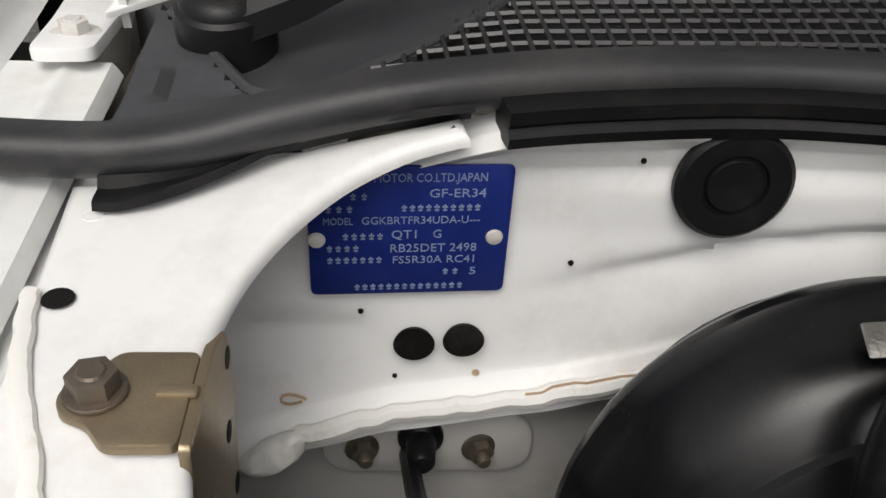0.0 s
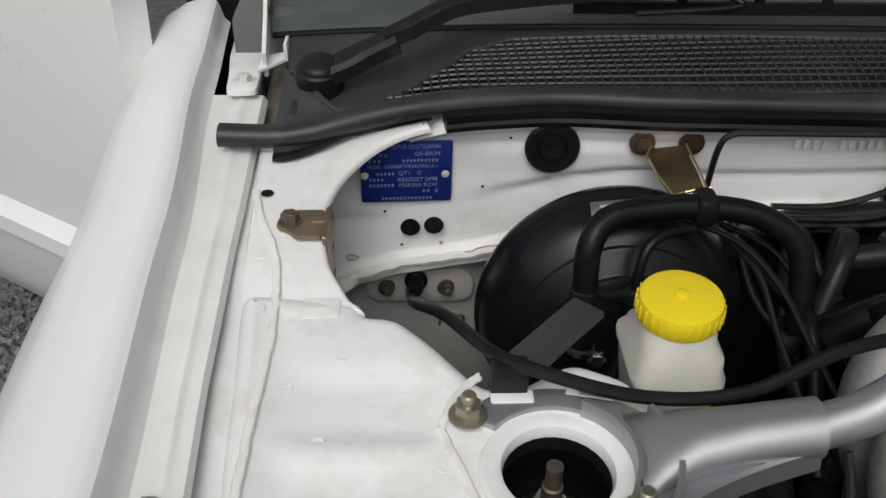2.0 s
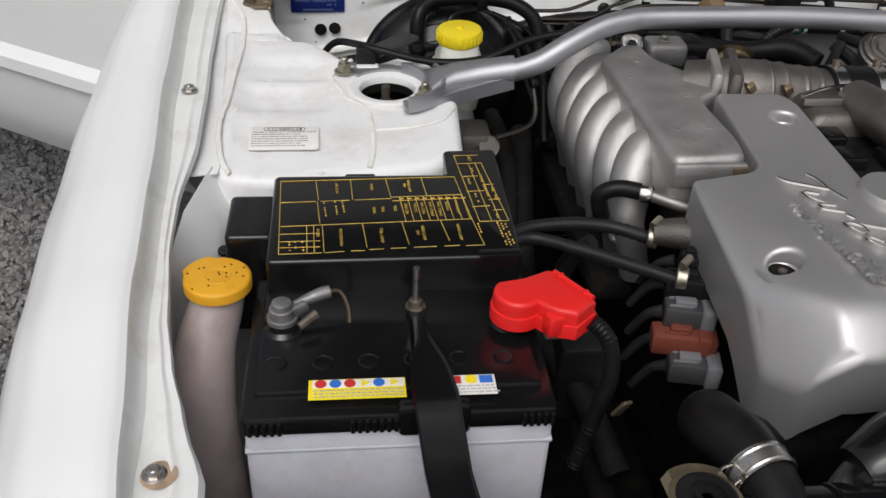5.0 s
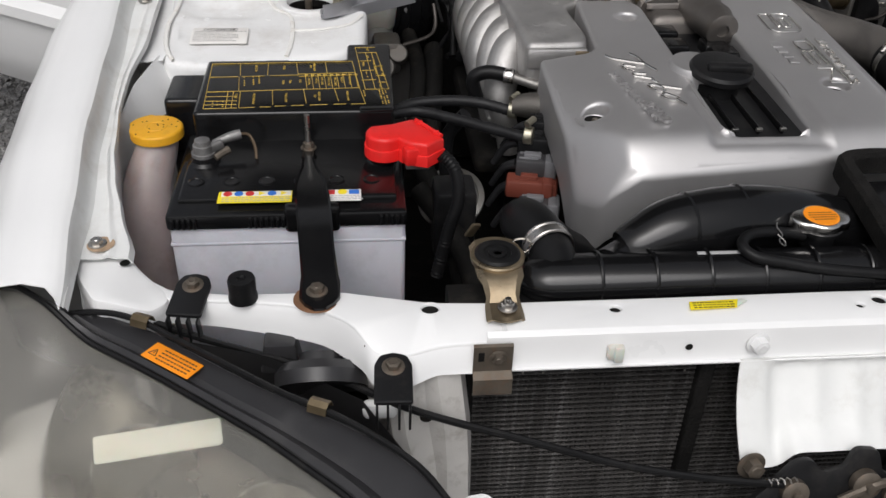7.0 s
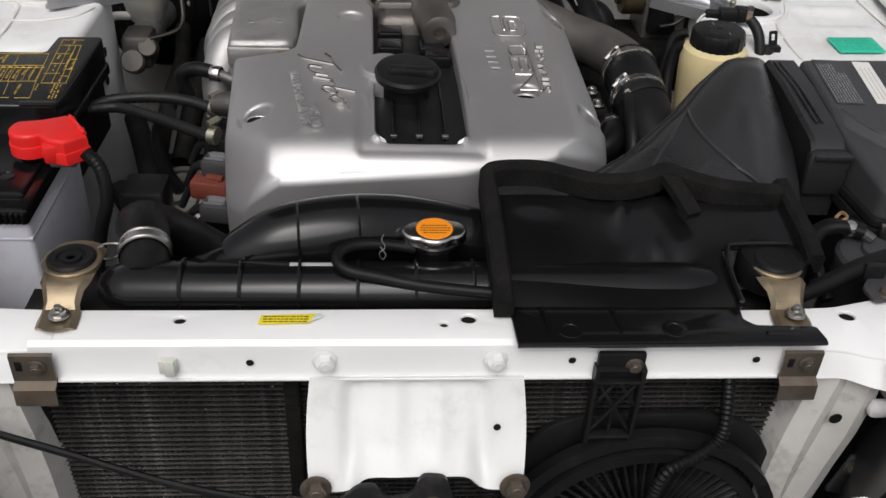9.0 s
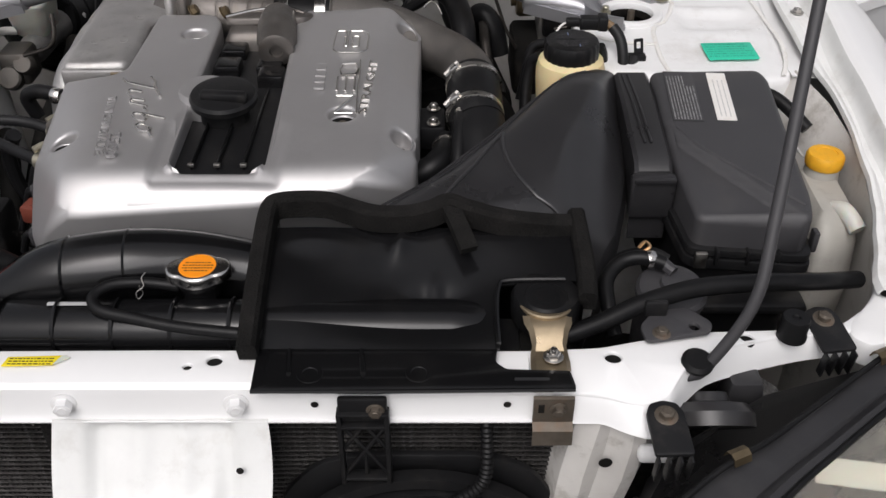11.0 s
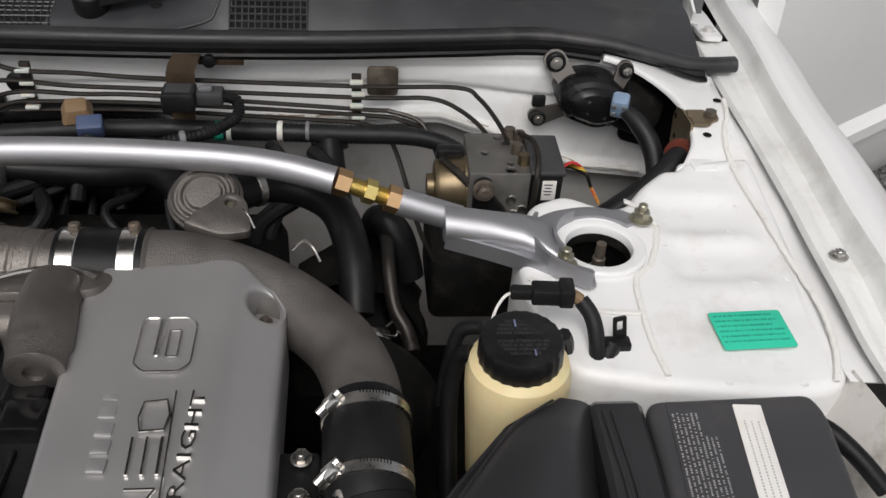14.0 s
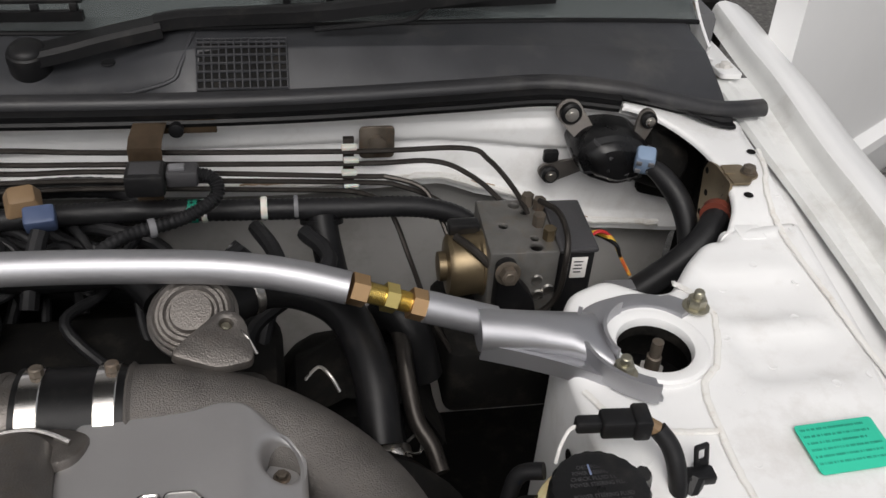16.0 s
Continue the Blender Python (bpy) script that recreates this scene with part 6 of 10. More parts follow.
hose = thing("upper_radiator_hose", (-0.24, -0.55, 0.8), "thick black rubber radiator hose with spring clamp", "hose")
part("rubber", tube([(-0.235, -0.598, 0.808), (-0.2375, -0.575, 0.815), (-0.244, -0.545, 0.818), (-0.252, -0.52, 0.813), (-0.247, -0.496, 0.796), (-0.225, -0.478, 0.772), (-0.19, -0.468, 0.74), (-0.14, -0.46, 0.72)], [0.021, 0.021, 0.0225, 0.0235, 0.0235, 0.022, 0.022, 0.022], 20), RUBBER, hose)
bm = B()
for off in (-0.0055, 0.0055):
    lathe([(0.0222 + 0.0014 * math.cos(a), off + 0.0014 * math.sin(a)) for a in (0.0, 1.05, 2.09, 3.14, 4.19, 5.24, 6.283)], at=(-0.239, -0.567, 0.8165), axis=(-0.2, 1, 0.05), seg=36, caps=False, bm=bm)
lathe([(0.0222, -0.0085), (0.0226, -0.0085), (0.0226, 0.0085), (0.0222, 0.0085)], at=(-0.239, -0.567, 0.8165), axis=(-0.2, 1, 0.05), seg=36, caps=False, bm=bm)
tube([(-0.262, -0.566, 0.825), (-0.272, -0.572, 0.828), (-0.276, -0.58, 0.826), (-0.268, -0.583, 0.82), (-0.26, -0.575, 0.818)], 0.0012, 6, bm=bm)
part("spring_clamp", bm, STEEL, hose, "bright wire spring clamp")

pipe = thing("intake_crossover_duct", (-0.05, -0.545, 0.8), "large black moulded intake duct over the radiator", "duct")
pp = [(-0.165, -0.565, 0.806), (-0.15, -0.561, 0.811), (-0.115, -0.552, 0.82), (-0.06, -0.543, 0.823), (-0.01, -0.534, 0.819), (0.04, -0.53, 0.811), (0.1, -0.535, 0.80)]
part("duct_body", tube(pp, [0.021, 0.026, 0.033, 0.035, 0.033, 0.03, 0.028], 26, n=8), GLOSS, pipe)
for x, y, z, r in ((-0.105, -0.5505, 0.821, 0.0345), (-0.052, -0.5415, 0.8226, 0.0352)):
    part("duct_rib", lathe([(r, -0.0012), (r + 0.0012, 0), (r, 0.0012)], at=(x, y, z), axis=(1, 0.1, 0), seg=34), GLOSS, pipe)
part("duct_spigot", tube([(-0.16, -0.566, 0.807), (-0.178, -0.578, 0.809), (-0.188, -0.59, 0.81)], [0.017, 0.014, 0.016], 16), GLOSS, pipe)

# ---- battery ----
bat = thing("battery", (-0.482, -0.41, 0.6), "grey cased car battery with black lid and warning label", "battery")
part("case", rbox(-0.482, -0.41, 0.70, 0.230, 0.166, 0.192, 0.006, taper=1.0), CASE, bat)
part("case_ridge", rbox(-0.482, -0.41, 0.778, 0.2315, 0.1675, 0.004, 0.0015), CASE, bat)
part("lid", rbox(-0.482, -0.41, 0.8045, 0.233, 0.171, 0.017, 0.003), GLOSS, bat, "glossy black battery lid")
part("lid_step", rbox(-0.482, -0.403, 0.8145, 0.215, 0.14, 0.007, 0.0025), GLOSS, bat)
nub = mesh_of(rbox(0, 0, 0, 0.0035, 0.003, 0.012, 0.001), GLOSS)
for k in list(range(5)) + list(range(14, 21)) + list(range(38, 43)):
    shared("lid_rib", nub, bat, pose(-0.592 + 0.0053 * k, -0.4965, 0.804))
plug = mesh_of(lathe([(0.0085, 0), (0.0085, 0.001), (0.007, 0.0014), (0.0065, 0.0006), (0, 0.0006)], seg=20), GLOSS)
for k in range(6):
    shared("cell_plug", plug, bat, pose(-0.575 + 0.0352 * k, -0.441, 0.8178))
for x, mat_ in ((-0.572, LEAD), (-0.388, LEAD)):
    part("post_base", lathe([(0.017, 0), (0.017, 0.006), (0.0135, 0.009), (0.0125, 0.014)], at=(x, -0.397, 0.812), seg=24), GLOSS, bat)
t_ = thing("battery_clamp_terminal", (-0.572, -0.397, 0.825), "grey lead battery terminal clamp on its post", "terminal")
part("clamp_ring", lathe([(0.0125, 0), (0.0125, 0.005), (0.0105, 0.0055), (0.0102, 0.013), (0.0085, 0.0138), (0.0078, 0.0185), (0.006, 0.0195), (0, 0.0195)], at=(-0.572, -0.397, 0.8245), seg=22), LEAD, t_)
part("clamp_jaw", moved(rbox(0, 0, 0, 0.018, 0.007, 0.01, 0.002), pose(-0.56, -0.395, 0.834, 0, -12, 25)), LEAD, t_)
part("clamp_bolt", tube([(-0.558, -0.412, 0.83), (-0.55, -0.406, 0.833), (-0.545, -0.402, 0.834)], [0.0035, 0.0035, 0.0045], 8, smooth=False), BROWNSTEEL, t_)
part("cable_lug", tube([(-0.562, -0.391, 0.835), (-0.552, -0.387, 0.838), (-0.541, -0.383, 0.84), (-0.534, -0.381, 0.841)], [0.004, 0.0046, 0.0054, 0.005], 12), LEAD, t_)
part("earth_wire", tube([(-0.535, -0.381, 0.841), (-0.526, -0.379, 0.8385), (-0.52, -0.386, 0.828), (-0.519, -0.394, 0.818)], 0.0017, 6), DARKZINC, t_)
lab = thing("battery_label", (-0.48, -0.475, 0.818), "yellow and white battery warning strip with symbols", "label")
part("yellow_strip", rbox(-0.514, -0.472, 0.8186, 0.072, 0.021, 0.0006, 0.0001), SUNNY, lab)
part("white_strip", rbox(-0.4275, -0.472, 0.8186, 0.035, 0.021, 0.0006, 0.0001), WHITE, lab)
part("white_band", rbox(-0.513, -0.4665, 0.8190, 0.068, 0.0085, 0.0004, 0.0001), WHITE, lab)
for k, m_ in enumerate((REDINK, BLUEINK, REDINK, SUNNY, BLUEINK, SUNNY)):
    part("symbol", lathe([(0.0044, 0), (0.0043, 0.0004), (0, 0.0004)], at=(-0.541 + 0.0108 * k, -0.4665, 0.8191), seg=18 if m_ is not SUNNY else 3), m_, lab)
part("symbol", rbox(-0.4405, -0.4665, 0.8190, 0.009, 0.008, 0.0004, 0.0001), REDINK, lab)
part("symbol", rbox(-0.417, -0.4665, 0.8190, 0.01, 0.008, 0.0004, 0.0001), BLUEINK, lab)
part("symbol", lathe([(0.0046, 0), (0.0045, 0.0004), (0, 0.0004)], at=(-0.4285, -0.4665, 0.8191), seg=18), SUNNY, lab)
bm = B()
rng2 = random.Random(12)
for r_ in range(3):
    x = -0.546
    while x < -0.412:
        w_ = rng2.uniform(0.0015, 0.005)
        if not -0.48 < x < -0.446:
            rbox(x + w_ / 2, -0.4735 - r_ * 0.0032, 0.8190, w_, 0.0012, 0.0002, 0.00005, bm)
        x += w_ + 0.001
part("printed_bar", bm, GREYINK, lab)

hold = thing("battery_hold_down", (-0.45, -0.5, 0.8), "black steel battery clamp bar with rusty foot", "clamp")
prf = [(-0.3755, 0.822, 0.006), (-0.392, 0.8235, 0.006), (-0.407, 0.824, 0.006), (-0.425, 0.824, 0.0075), (-0.445, 0.8245, 0.0125), (-0.46, 0.8245, 0.0155), (-0.485, 0.8245, 0.017), (-0.496, 0.8235, 0.017), (-0.503, 0.8195, 0.017), (-0.545, 0.804, 0.0165), (-0.594, 0.808, 0.0165), (-0.602, 0.8075, 0.0175), (-0.623, 0.8075, 0.0175), (-0.632, 0.8075, 0.0125), (-0.6375, 0.8075, 0.006)]
xs = lambda y: -0.4645 + 0.0165 * max(0, min(1, (-0.40 - y) / 0.2))
bm = loft([[(xs(y) - w_, y, z - 0.003), (xs(y) - w_, y, z + 0.002), (xs(y) - w_ + 0.002, y, z), (xs(y) + w_ - 0.002, y, z), (xs(y) + w_, y, z + 0.002), (xs(y) + w_, y, z - 0.003)] for y, z, w_ in prf], closed=False)
part("clamp_bar", thick(bm, 0.002), GLOSS, hold)
part("lid_hook", rbox(-0.458, -0.491, 0.806, 0.054, 0.012, 0.03, 0.004), GLOSS, hold)
part("rust_foot", lathe([(0.0205, 0), (0.02, 0.0008), (0, 0.0008)], at=(-0.4505, -0.620, 0.8048), seg=26), RUST, hold, "rust stained foot of the clamp")
shared("foot_bolt", bolt_mesh(BROWNSTEEL, 0.0066, 0.005, 0.0095), hold, pose(-0.4505, -0.613, 0.8075, 0, 0, 15))
part("hook_rod", tube([(-0.4645, -0.381, 0.70), (-0.4645, -0.381, 0.862)], 0.003, 10), STEEL, hold, "threaded steel hook rod")
shared("rod_nut", bolt_mesh(BROWNSTEEL, 0.006, 0.006, 0.0085), hold, pose(-0.4645, -0.381, 0.823))

red = thing("terminal_cover", (-0.372, -0.41, 0.83), "bright red plastic battery terminal cover", "terminal cover")
o = []
for a in np.linspace(math.pi * 0.75, math.pi * 1.75, 16):
    o.append((-0.382 + 0.0215 * math.cos(a), -0.412 + 0.0215 * math.sin(a)))
o += [(-0.362, -0.434), (-0.352, -0.441), (-0.336, -0.446), (-0.316, -0.428), (-0.346, -0.382), (-0.351, -0.381), (-0.374, -0.392)]
o = [(-0.384 + 0.92 * (x + 0.382), -0.4 + 0.92 * (y + 0.412)) for x, y in o]
part("cover_top", plate(o, 0.8255, 0.8515, 0.004, steps=3), RED, red)
o2 = inset(o, -0.0016)
part("cover_skirt", plate(o2, 0.8255, 0.838, 0.0012), RED, red)
part("hinge_bead", tube([(-0.35, -0.3765, 0.852), (-0.3255, -0.4135, 0.852)], 0.0022, 8), RED, red)
for x, y in ((-0.346, -0.383), (-0.3305, -0.4065)):
    part("hinge_knuckle", rbox(x, y, 0.852, 0.006, 0.005, 0.005, 0.0012), RED, red)
part("side_box", rbox(-0.356, -0.4235, 0.836, 0.019, 0.014, 0.02, 0.003, m=pose(0, 0, 0, 0, 0, 18)), RED, red)
part("terminal_metal", rbox(-0.35, -0.413, 0.8215, 0.026, 0.02, 0.008, 0.002), LEAD, red)
loom = whole("battery_cable", tube([(-0.326, -0.42, 0.834), (-0.312, -0.428, 0.82), (-0.308, -0.438, 0.79), (-0.318, -0.445, 0.755), (-0.33, -0.45, 0.70)], 0.0072, 14, ribs=(0.0042, 0.0007)), RUBBER, "black corrugated battery cable sleeve", "cable")

# ---- fuse box ----
fb = thing("fuse_box", (-0.48, -0.28, 0.74), "black fuse and relay box with worn gold print", "fuse box")
LID = [(-0.587, -0.354), (-0.372, -0.352), (-0.3695, -0.163), (-0.4225, -0.165), (-0.4235, -0.213), (-0.587, -0.213)]
part("box_base", plate(fil(inset(LID, 0.006), 0.006), 0.735, 0.806, 0.002), BLACK, fb)
part("lid", plate(fil(LID, 0.006, 5), 0.814, 0.852, 0.0035, steps=3), GLOSS, fb, "black moulded lid with gold print")
part("lid_rim", plate(fil(inset(LID, -0.002), 0.006, 5), 0.806, 0.818, 0.0015), GLOSS, fb)
part("side_box", plate(fil(rect(-0.626, -0.305, -0.584, -0.235), 0.006), 0.78, 0.8445, 0.004, steps=3), GLOSS, fb)
part("side_base", plate(fil(rect(-0.624, -0.303, -0.584, -0.237), 0.006), 0.74, 0.782, 0.002), BLACK, fb)
part("lid_step", plate(fil([(-0.409, -0.353), (-0.372, -0.352), (-0.372, -0.342), (-0.409, -0.343)], 0.002), 0.85, 0.853, 0.001), GLOSS, fb)
part("lid_latch", rbox(-0.506, -0.208, 0.838, 0.029, 0.01, 0.02, 0.002), BLACK, fb)
ZP = 0.8523
lines = [((-0.581, -0.2245), (-0.4165, -0.2195)), ((-0.5805, -0.225), (-0.5765, -0.344)), ((-0.577, -0.302), (-0.4085, -0.2945)), ((-0.4165, -0.2195), (-0.4085, -0.2945)),
         ((-0.548, -0.2235), (-0.545, -0.2585)), ((-0.5155, -0.2225), (-0.514, -0.2585)), ((-0.4825, -0.2215), (-0.479, -0.2555)), ((-0.4485, -0.2205), (-0.4455, -0.2545)),
         ((-0.479, -0.2555), (-0.4125, -0.2525)), ((-0.478, -0.262), (-0.412, -0.259)), ((-0.5775, -0.262), (-0.57, -0.262)), ((-0.541, -0.3), (-0.539, -0.342)), ((-0.506, -0.2985), (-0.503, -0.336)), ((-0.4715, -0.297), (-0.467, -0.333)), ((-0.437, -0.2955), (-0.432, -0.328)),
         ((-0.5765, -0.344), (-0.541, -0.343)), ((-0.5165, -0.341), (-0.505, -0.341)), ((-0.4085, -0.2945), (-0.4025, -0.336)), ((-0.4185, -0.3365), (-0.4025, -0.336)),
         ((-0.577, -0.314), (-0.543, -0.3135)), ((-0.577, -0.3255), (-0.5425, -0.325)), ((-0.577, -0.3345), (-0.5425, -0.334)), ((-0.5545, -0.3015), (-0.553, -0.343)), ((-0.5485, -0.3015), (-0.547, -0.343)),
         ((-0.4125, -0.1775), (-0.388, -0.177)), ((-0.4125, -0.1775), (-0.402, -0.299)), ((-0.402, -0.299), (-0.3755, -0.2985)), ((-0.387, -0.193), (-0.3755, -0.2985)), ((-0.411, -0.194), (-0.387, -0.193)), ((-0.4, -0.193), (-0.391, -0.298)), ((-0.393, -0.193), (-0.383, -0.298)),
         ((-0.4085, -0.219), (-0.3935, -0.2185)), ((-0.4075, -0.247), (-0.391, -0.246)), ((-0.406, -0.274), (-0.389, -0.273)), ((-0.391, -0.235), (-0.38, -0.234)), ((-0.389, -0.262), (-0.3775, -0.261)), ((-0.387, -0.28), (-0.3765, -0.28))]
lines += [((-0.5785, -0.2625), (-0.5475, -0.2612)), ((-0.543, -0.261), (-0.517, -0.2598)), ((-0.512, -0.2595), (-0.479, -0.2578)), ((-0.546, -0.262), (-0.543, -0.2985)), ((-0.5385, -0.343), (-0.522, -0.3415)), ((-0.501, -0.3395), (-0.489, -0.339)), ((-0.483, -0.3385), (-0.47, -0.338)), ((-0.463, -0.3375), (-0.444, -0.3368)), ((-0.437, -0.3365), (-0.424, -0.336))]
for k in range(9):
    x = -0.471 + 0.0072 * k
    lines.append(((x, -0.256 + 0.0003 * k), (x + 0.0035, -0.2965 + 0.0003 * k)))
for a, b_ in lines:
    part("printed_line", tube([(*a, ZP), (*b_, ZP)], 0.00036, 4), GOLDINK, fb)
rng2 = random.Random(21)


def fuse_word(s_, x, y, h=0.0045, w_=None):
    part("lettering", words(s_, h * 0.86, lying(x, y, ZP, -88), 0.00008, wide=w_), GOLDINK, fb)


for s_, x, y, h, w_ in (("AIR CON", -0.530, -0.229, 0.0044, 0.018), ("HORN", -0.4975, -0.231, 0.0044, 0.011), ("HEAD LAMP", -0.4625, -0.2245, 0.0044, 0.022), ("RH", -0.4665, -0.231, 0.0044, 0.006),
                        ("TCS", -0.4775, -0.270, 0.0046, 0.009), ("TAIL", -0.4885, -0.271, 0.0044, 0.010), ("HORN", -0.4965, -0.272, 0.0044, 0.011), ("DEICER", -0.4675, -0.267, 0.0044, 0.018), ("HICAS", -0.459, -0.267, 0.0044, 0.015),
                        ("AIR CON", -0.4525, -0.2655, 0.0042, 0.019), ("ENG CONT", -0.445, -0.265, 0.0042, 0.024), ("ENG CONT", -0.4375, -0.265, 0.0042, 0.024), ("AUDIO", -0.430, -0.2645, 0.0044, 0.015), ("FOG LAMP", -0.421, -0.2625, 0.0042, 0.024),
                        ("MOTOR FAN", -0.5265, -0.307, 0.0044, 0.026), ("TAIL LAMP", -0.4915, -0.3065, 0.0044, 0.023), ("HEAD LAMP", -0.455, -0.304, 0.0044, 0.023), ("LH", -0.4595, -0.312, 0.0044, 0.006), ("HEAD LAMP", -0.4235, -0.3025, 0.0044, 0.025),
                        ("ALT", -0.399, -0.1795, 0.0048, 0.009), ("MAIN", -0.4045, -0.222, 0.0044, 0.012), ("ABS", -0.3835, -0.239, 0.0046, 0.009), ("ABS", -0.3825, -0.254, 0.0046, 0.009), ("FUSE", -0.546, -0.307, 0.0042, 0.012), ("F/LINK", -0.392, -0.215, 0.0042, 0.016)):
    fuse_word(s_, x, y, h, w_)
for k in range(9):
    part("printed_bar", rbox(-0.4695 + 0.0072 * k, -0.2582, ZP, 0.004, 0.0022, 0.0002, 0.0001), GOLDINK, fb)
bm = B()
for x, y0, n in ((-0.383, -0.303, 9), (-0.3865, -0.302, 9), (-0.3795, -0.304, 8), (-0.5635, -0.326, 4), (-0.5685, -0.326, 4), (-0.5575, -0.326, 4), (-0.404, -0.303, 4), (-0.5235, -0.262, 7), (-0.53, -0.262, 7), (-0.54, -0.264, 6), (-0.398, -0.2, 3), (-0.4, -0.252, 4), (-0.39, -0.238, 5), (-0.3855, -0.284, 3)):
    for k in range(n):
        if rng2.random() < 0.8:
            rbox(x + 0.0004 * k, y0 - 0.0042 * k, ZP, 0.0015, rng2.uniform(0.0012, 0.0028), 0.0002, 0.00005, bm)
part("printed_bar", bm, GOLDINK, fb, "rubbed gold print")
harn = [[(-0.372, -0.255, 0.80), (-0.345, -0.24, 0.805), (-0.30, -0.236, 0.807), (-0.26, -0.24, 0.805), (-0.222, -0.255, 0.80)], [(-0.372, -0.258, 0.80), (-0.34, -0.25, 0.80), (-0.30, -0.27, 0.80), (-0.26, -0.295, 0.80), (-0.215, -0.325, 0.80)]]
for p in harn:
    h_ = whole("wiring_harness", tube(p, 0.007, 12, ribs=(0.018, 0.0007)), TAPE, "black taped engine wiring harness", "wiring", group="fuse box wiring")

# ---- washer filler ----
wf = thing("washer_filler", (-0.64, -0.37, 0.6), "smoky plastic washer filler neck with amber cap", "washer filler")
part("neck", tube([(-0.628, -0.347, 0.823), (-0.631, -0.353, 0.805), (-0.642, -0.375, 0.77), (-0.648, -0.40, 0.70), (-0.645, -0.42, 0.6)], [0.0225, 0.0225, 0.026, 0.032, 0.04], 22), SMOKY, wf)
o = []
for i in range(40):
    a = 2 * math.pi * i / 40
    r = 0.0283 + (0.0035 if math.cos(a - 2.4) > 0.86 else 0)
    o.append((-0.628 + r * math.cos(a), -0.346 + r * math.sin(a)))
part("cap", plate(o, 0.823, 0.8335, 0.003, steps=3), AMBER, wf, "amber flip cap with dirt specks")
part("cap_disc", lathe([(0.012, 0), (0.0115, 0.0007), (0.0095, 0.0007), (0.009, 0.0002), (0, 0.0002)], at=(-0.628, -0.346, 0.8333), seg=26), AMBER, wf)
rng2 = random.Random(44)
for k in range(16):
    a, q = rng2.random() * 6.28, 0.026 * math.sqrt(rng2.random())
    part("dirt_speck", lathe([(0.0011, 0), (0.0008, 0.0005), (0, 0.0006)], at=(-0.628 + q * math.cos(a), -0.346 + q * math.sin(a), 0.8334), seg=6), DARK, wf)
part("push_clip", lathe([(0.006, 0), (0.005, 0.003), (0, 0.004)], at=(-0.634, -0.262, 0.80), axis=(0.3, -0.5, 1), seg=12), BLACK, wf)
# scuttle piece beside the box
whole("battery_tray", plate(fil(rect(-0.605, -0.50, -0.36, -0.30), 0.01), 0.585, 0.606, 0.003), BLACK, "black battery tray under the battery", "tray")

# ---- sticker on the left inner wing ----
def small_label(name, cx, cy, w_, h_, z, turn, paper, ink, label_, seed, head=None, rows_=7, tilt=0):
    t = thing(name, (cx, cy, z), label_, "label")
    m = pose(cx, cy, z, tilt, 0, turn)
    part("paper", moved(plate(fil(rect(-w_ / 2, -h_ / 2, w_ / 2, h_ / 2), 0.003), 0, 0.0006, 0.0002), m), paper, t)
    bm = B()
    r = random.Random(seed)
    y = h_ / 2 - (0.011 if head else 0.005)
    step = (h_ - (0.014 if head else 0.008)) / rows_
    for k in range(rows_):
        x = -w_ / 2 + 0.003
        end = w_ / 2 - r.uniform(0.003, 0.02)
        while x < end:
            q = r.uniform(0.0005, 0.0012)
            rbox(x + q / 2, y - k * step, 0.00072, q, step * 0.34, 0.00012, 0.00003, bm)
            x += q + r.choice((0.0005, 0.0006, 0.0016))
    part("printed_bar", moved(bm, m), ink, t)
    if head:
        part("head_frame", moved(plate(fil(rect(-0.021, h_ / 2 - 0.0085, 0.021, h_ / 2 - 0.002), 0.003), 0.0006, 0.00075, 0.00005, holes=[fil(rect(-0.0204, h_ / 2 - 0.0079, 0.0204, h_ / 2 - 0.0026), 0.0026)]), m), ink, t)
        part("lettering", words(head, 0.0049, m @ Matrix.Translation((-0.018, h_ / 2 - 0.0072, 0.0007)), 0.00006, wide=0.036), ink, t)
    return t


small_label("oil_change_label", -0.5815, -0.1405, 0.07, 0.044, 0.8538, 0.5, WHITE, INK, "white oil change sticker with small black print", 31, head="オイル交換時の注意", tilt=4.3)

# ---- brake booster, master cylinder and reservoir ----
bo = thing("brake_booster", (-0.367, 0.22, 0.65), "large round glossy black brake booster", "brake booster")
BX = (0.0, -1.0, 0.12)
part("booster_shell", lathe([(0.104, -0.052), (0.109, -0.047), (0.1125, -0.041), (0.1125, -0.037), (0.1095, -0.033), (0.1082, -0.028), (0.1062, -0.018), (0.1015, -0.008), (0.094, -0.0005), (0.086, 0.0045), (0.0845, 0.0055), (0.0835, 0.0085), (0.081, 0.01), (0.067, 0.0165), (0.0655, 0.0175), (0.0645, 0.0208), (0.062, 0.022), (0.05, 0.0265), (0.046, 0.034), (0, 0.035)], at=(-0.387, 0.183, 0.768), axis=BX, seg=72), ENAMEL, bo)
part("rear_shell", lathe([(0.09, 0), (0.085, -0.03), (0.06, -0.045), (0, -0.046)], at=(-0.387, 0.232, 0.762), axis=BX, seg=48), GLOSS, bo)
tm = pose(-0.404, 0.2035, 0.8755, 24, -8, -4)
part("maker_tag", moved(plate(fil(rect(-0.013, -0.006, 0.013, 0.006), 0.001), 0, 0.0006, 0.0002), tm), ALLOY, bo, "small pale maker's sticker")
part("tag_bar", moved(rbox(0, 0.001, 0.0008, 0.012, 0.003, 0.0002, 0.0001), tm), GREYINK, bo)
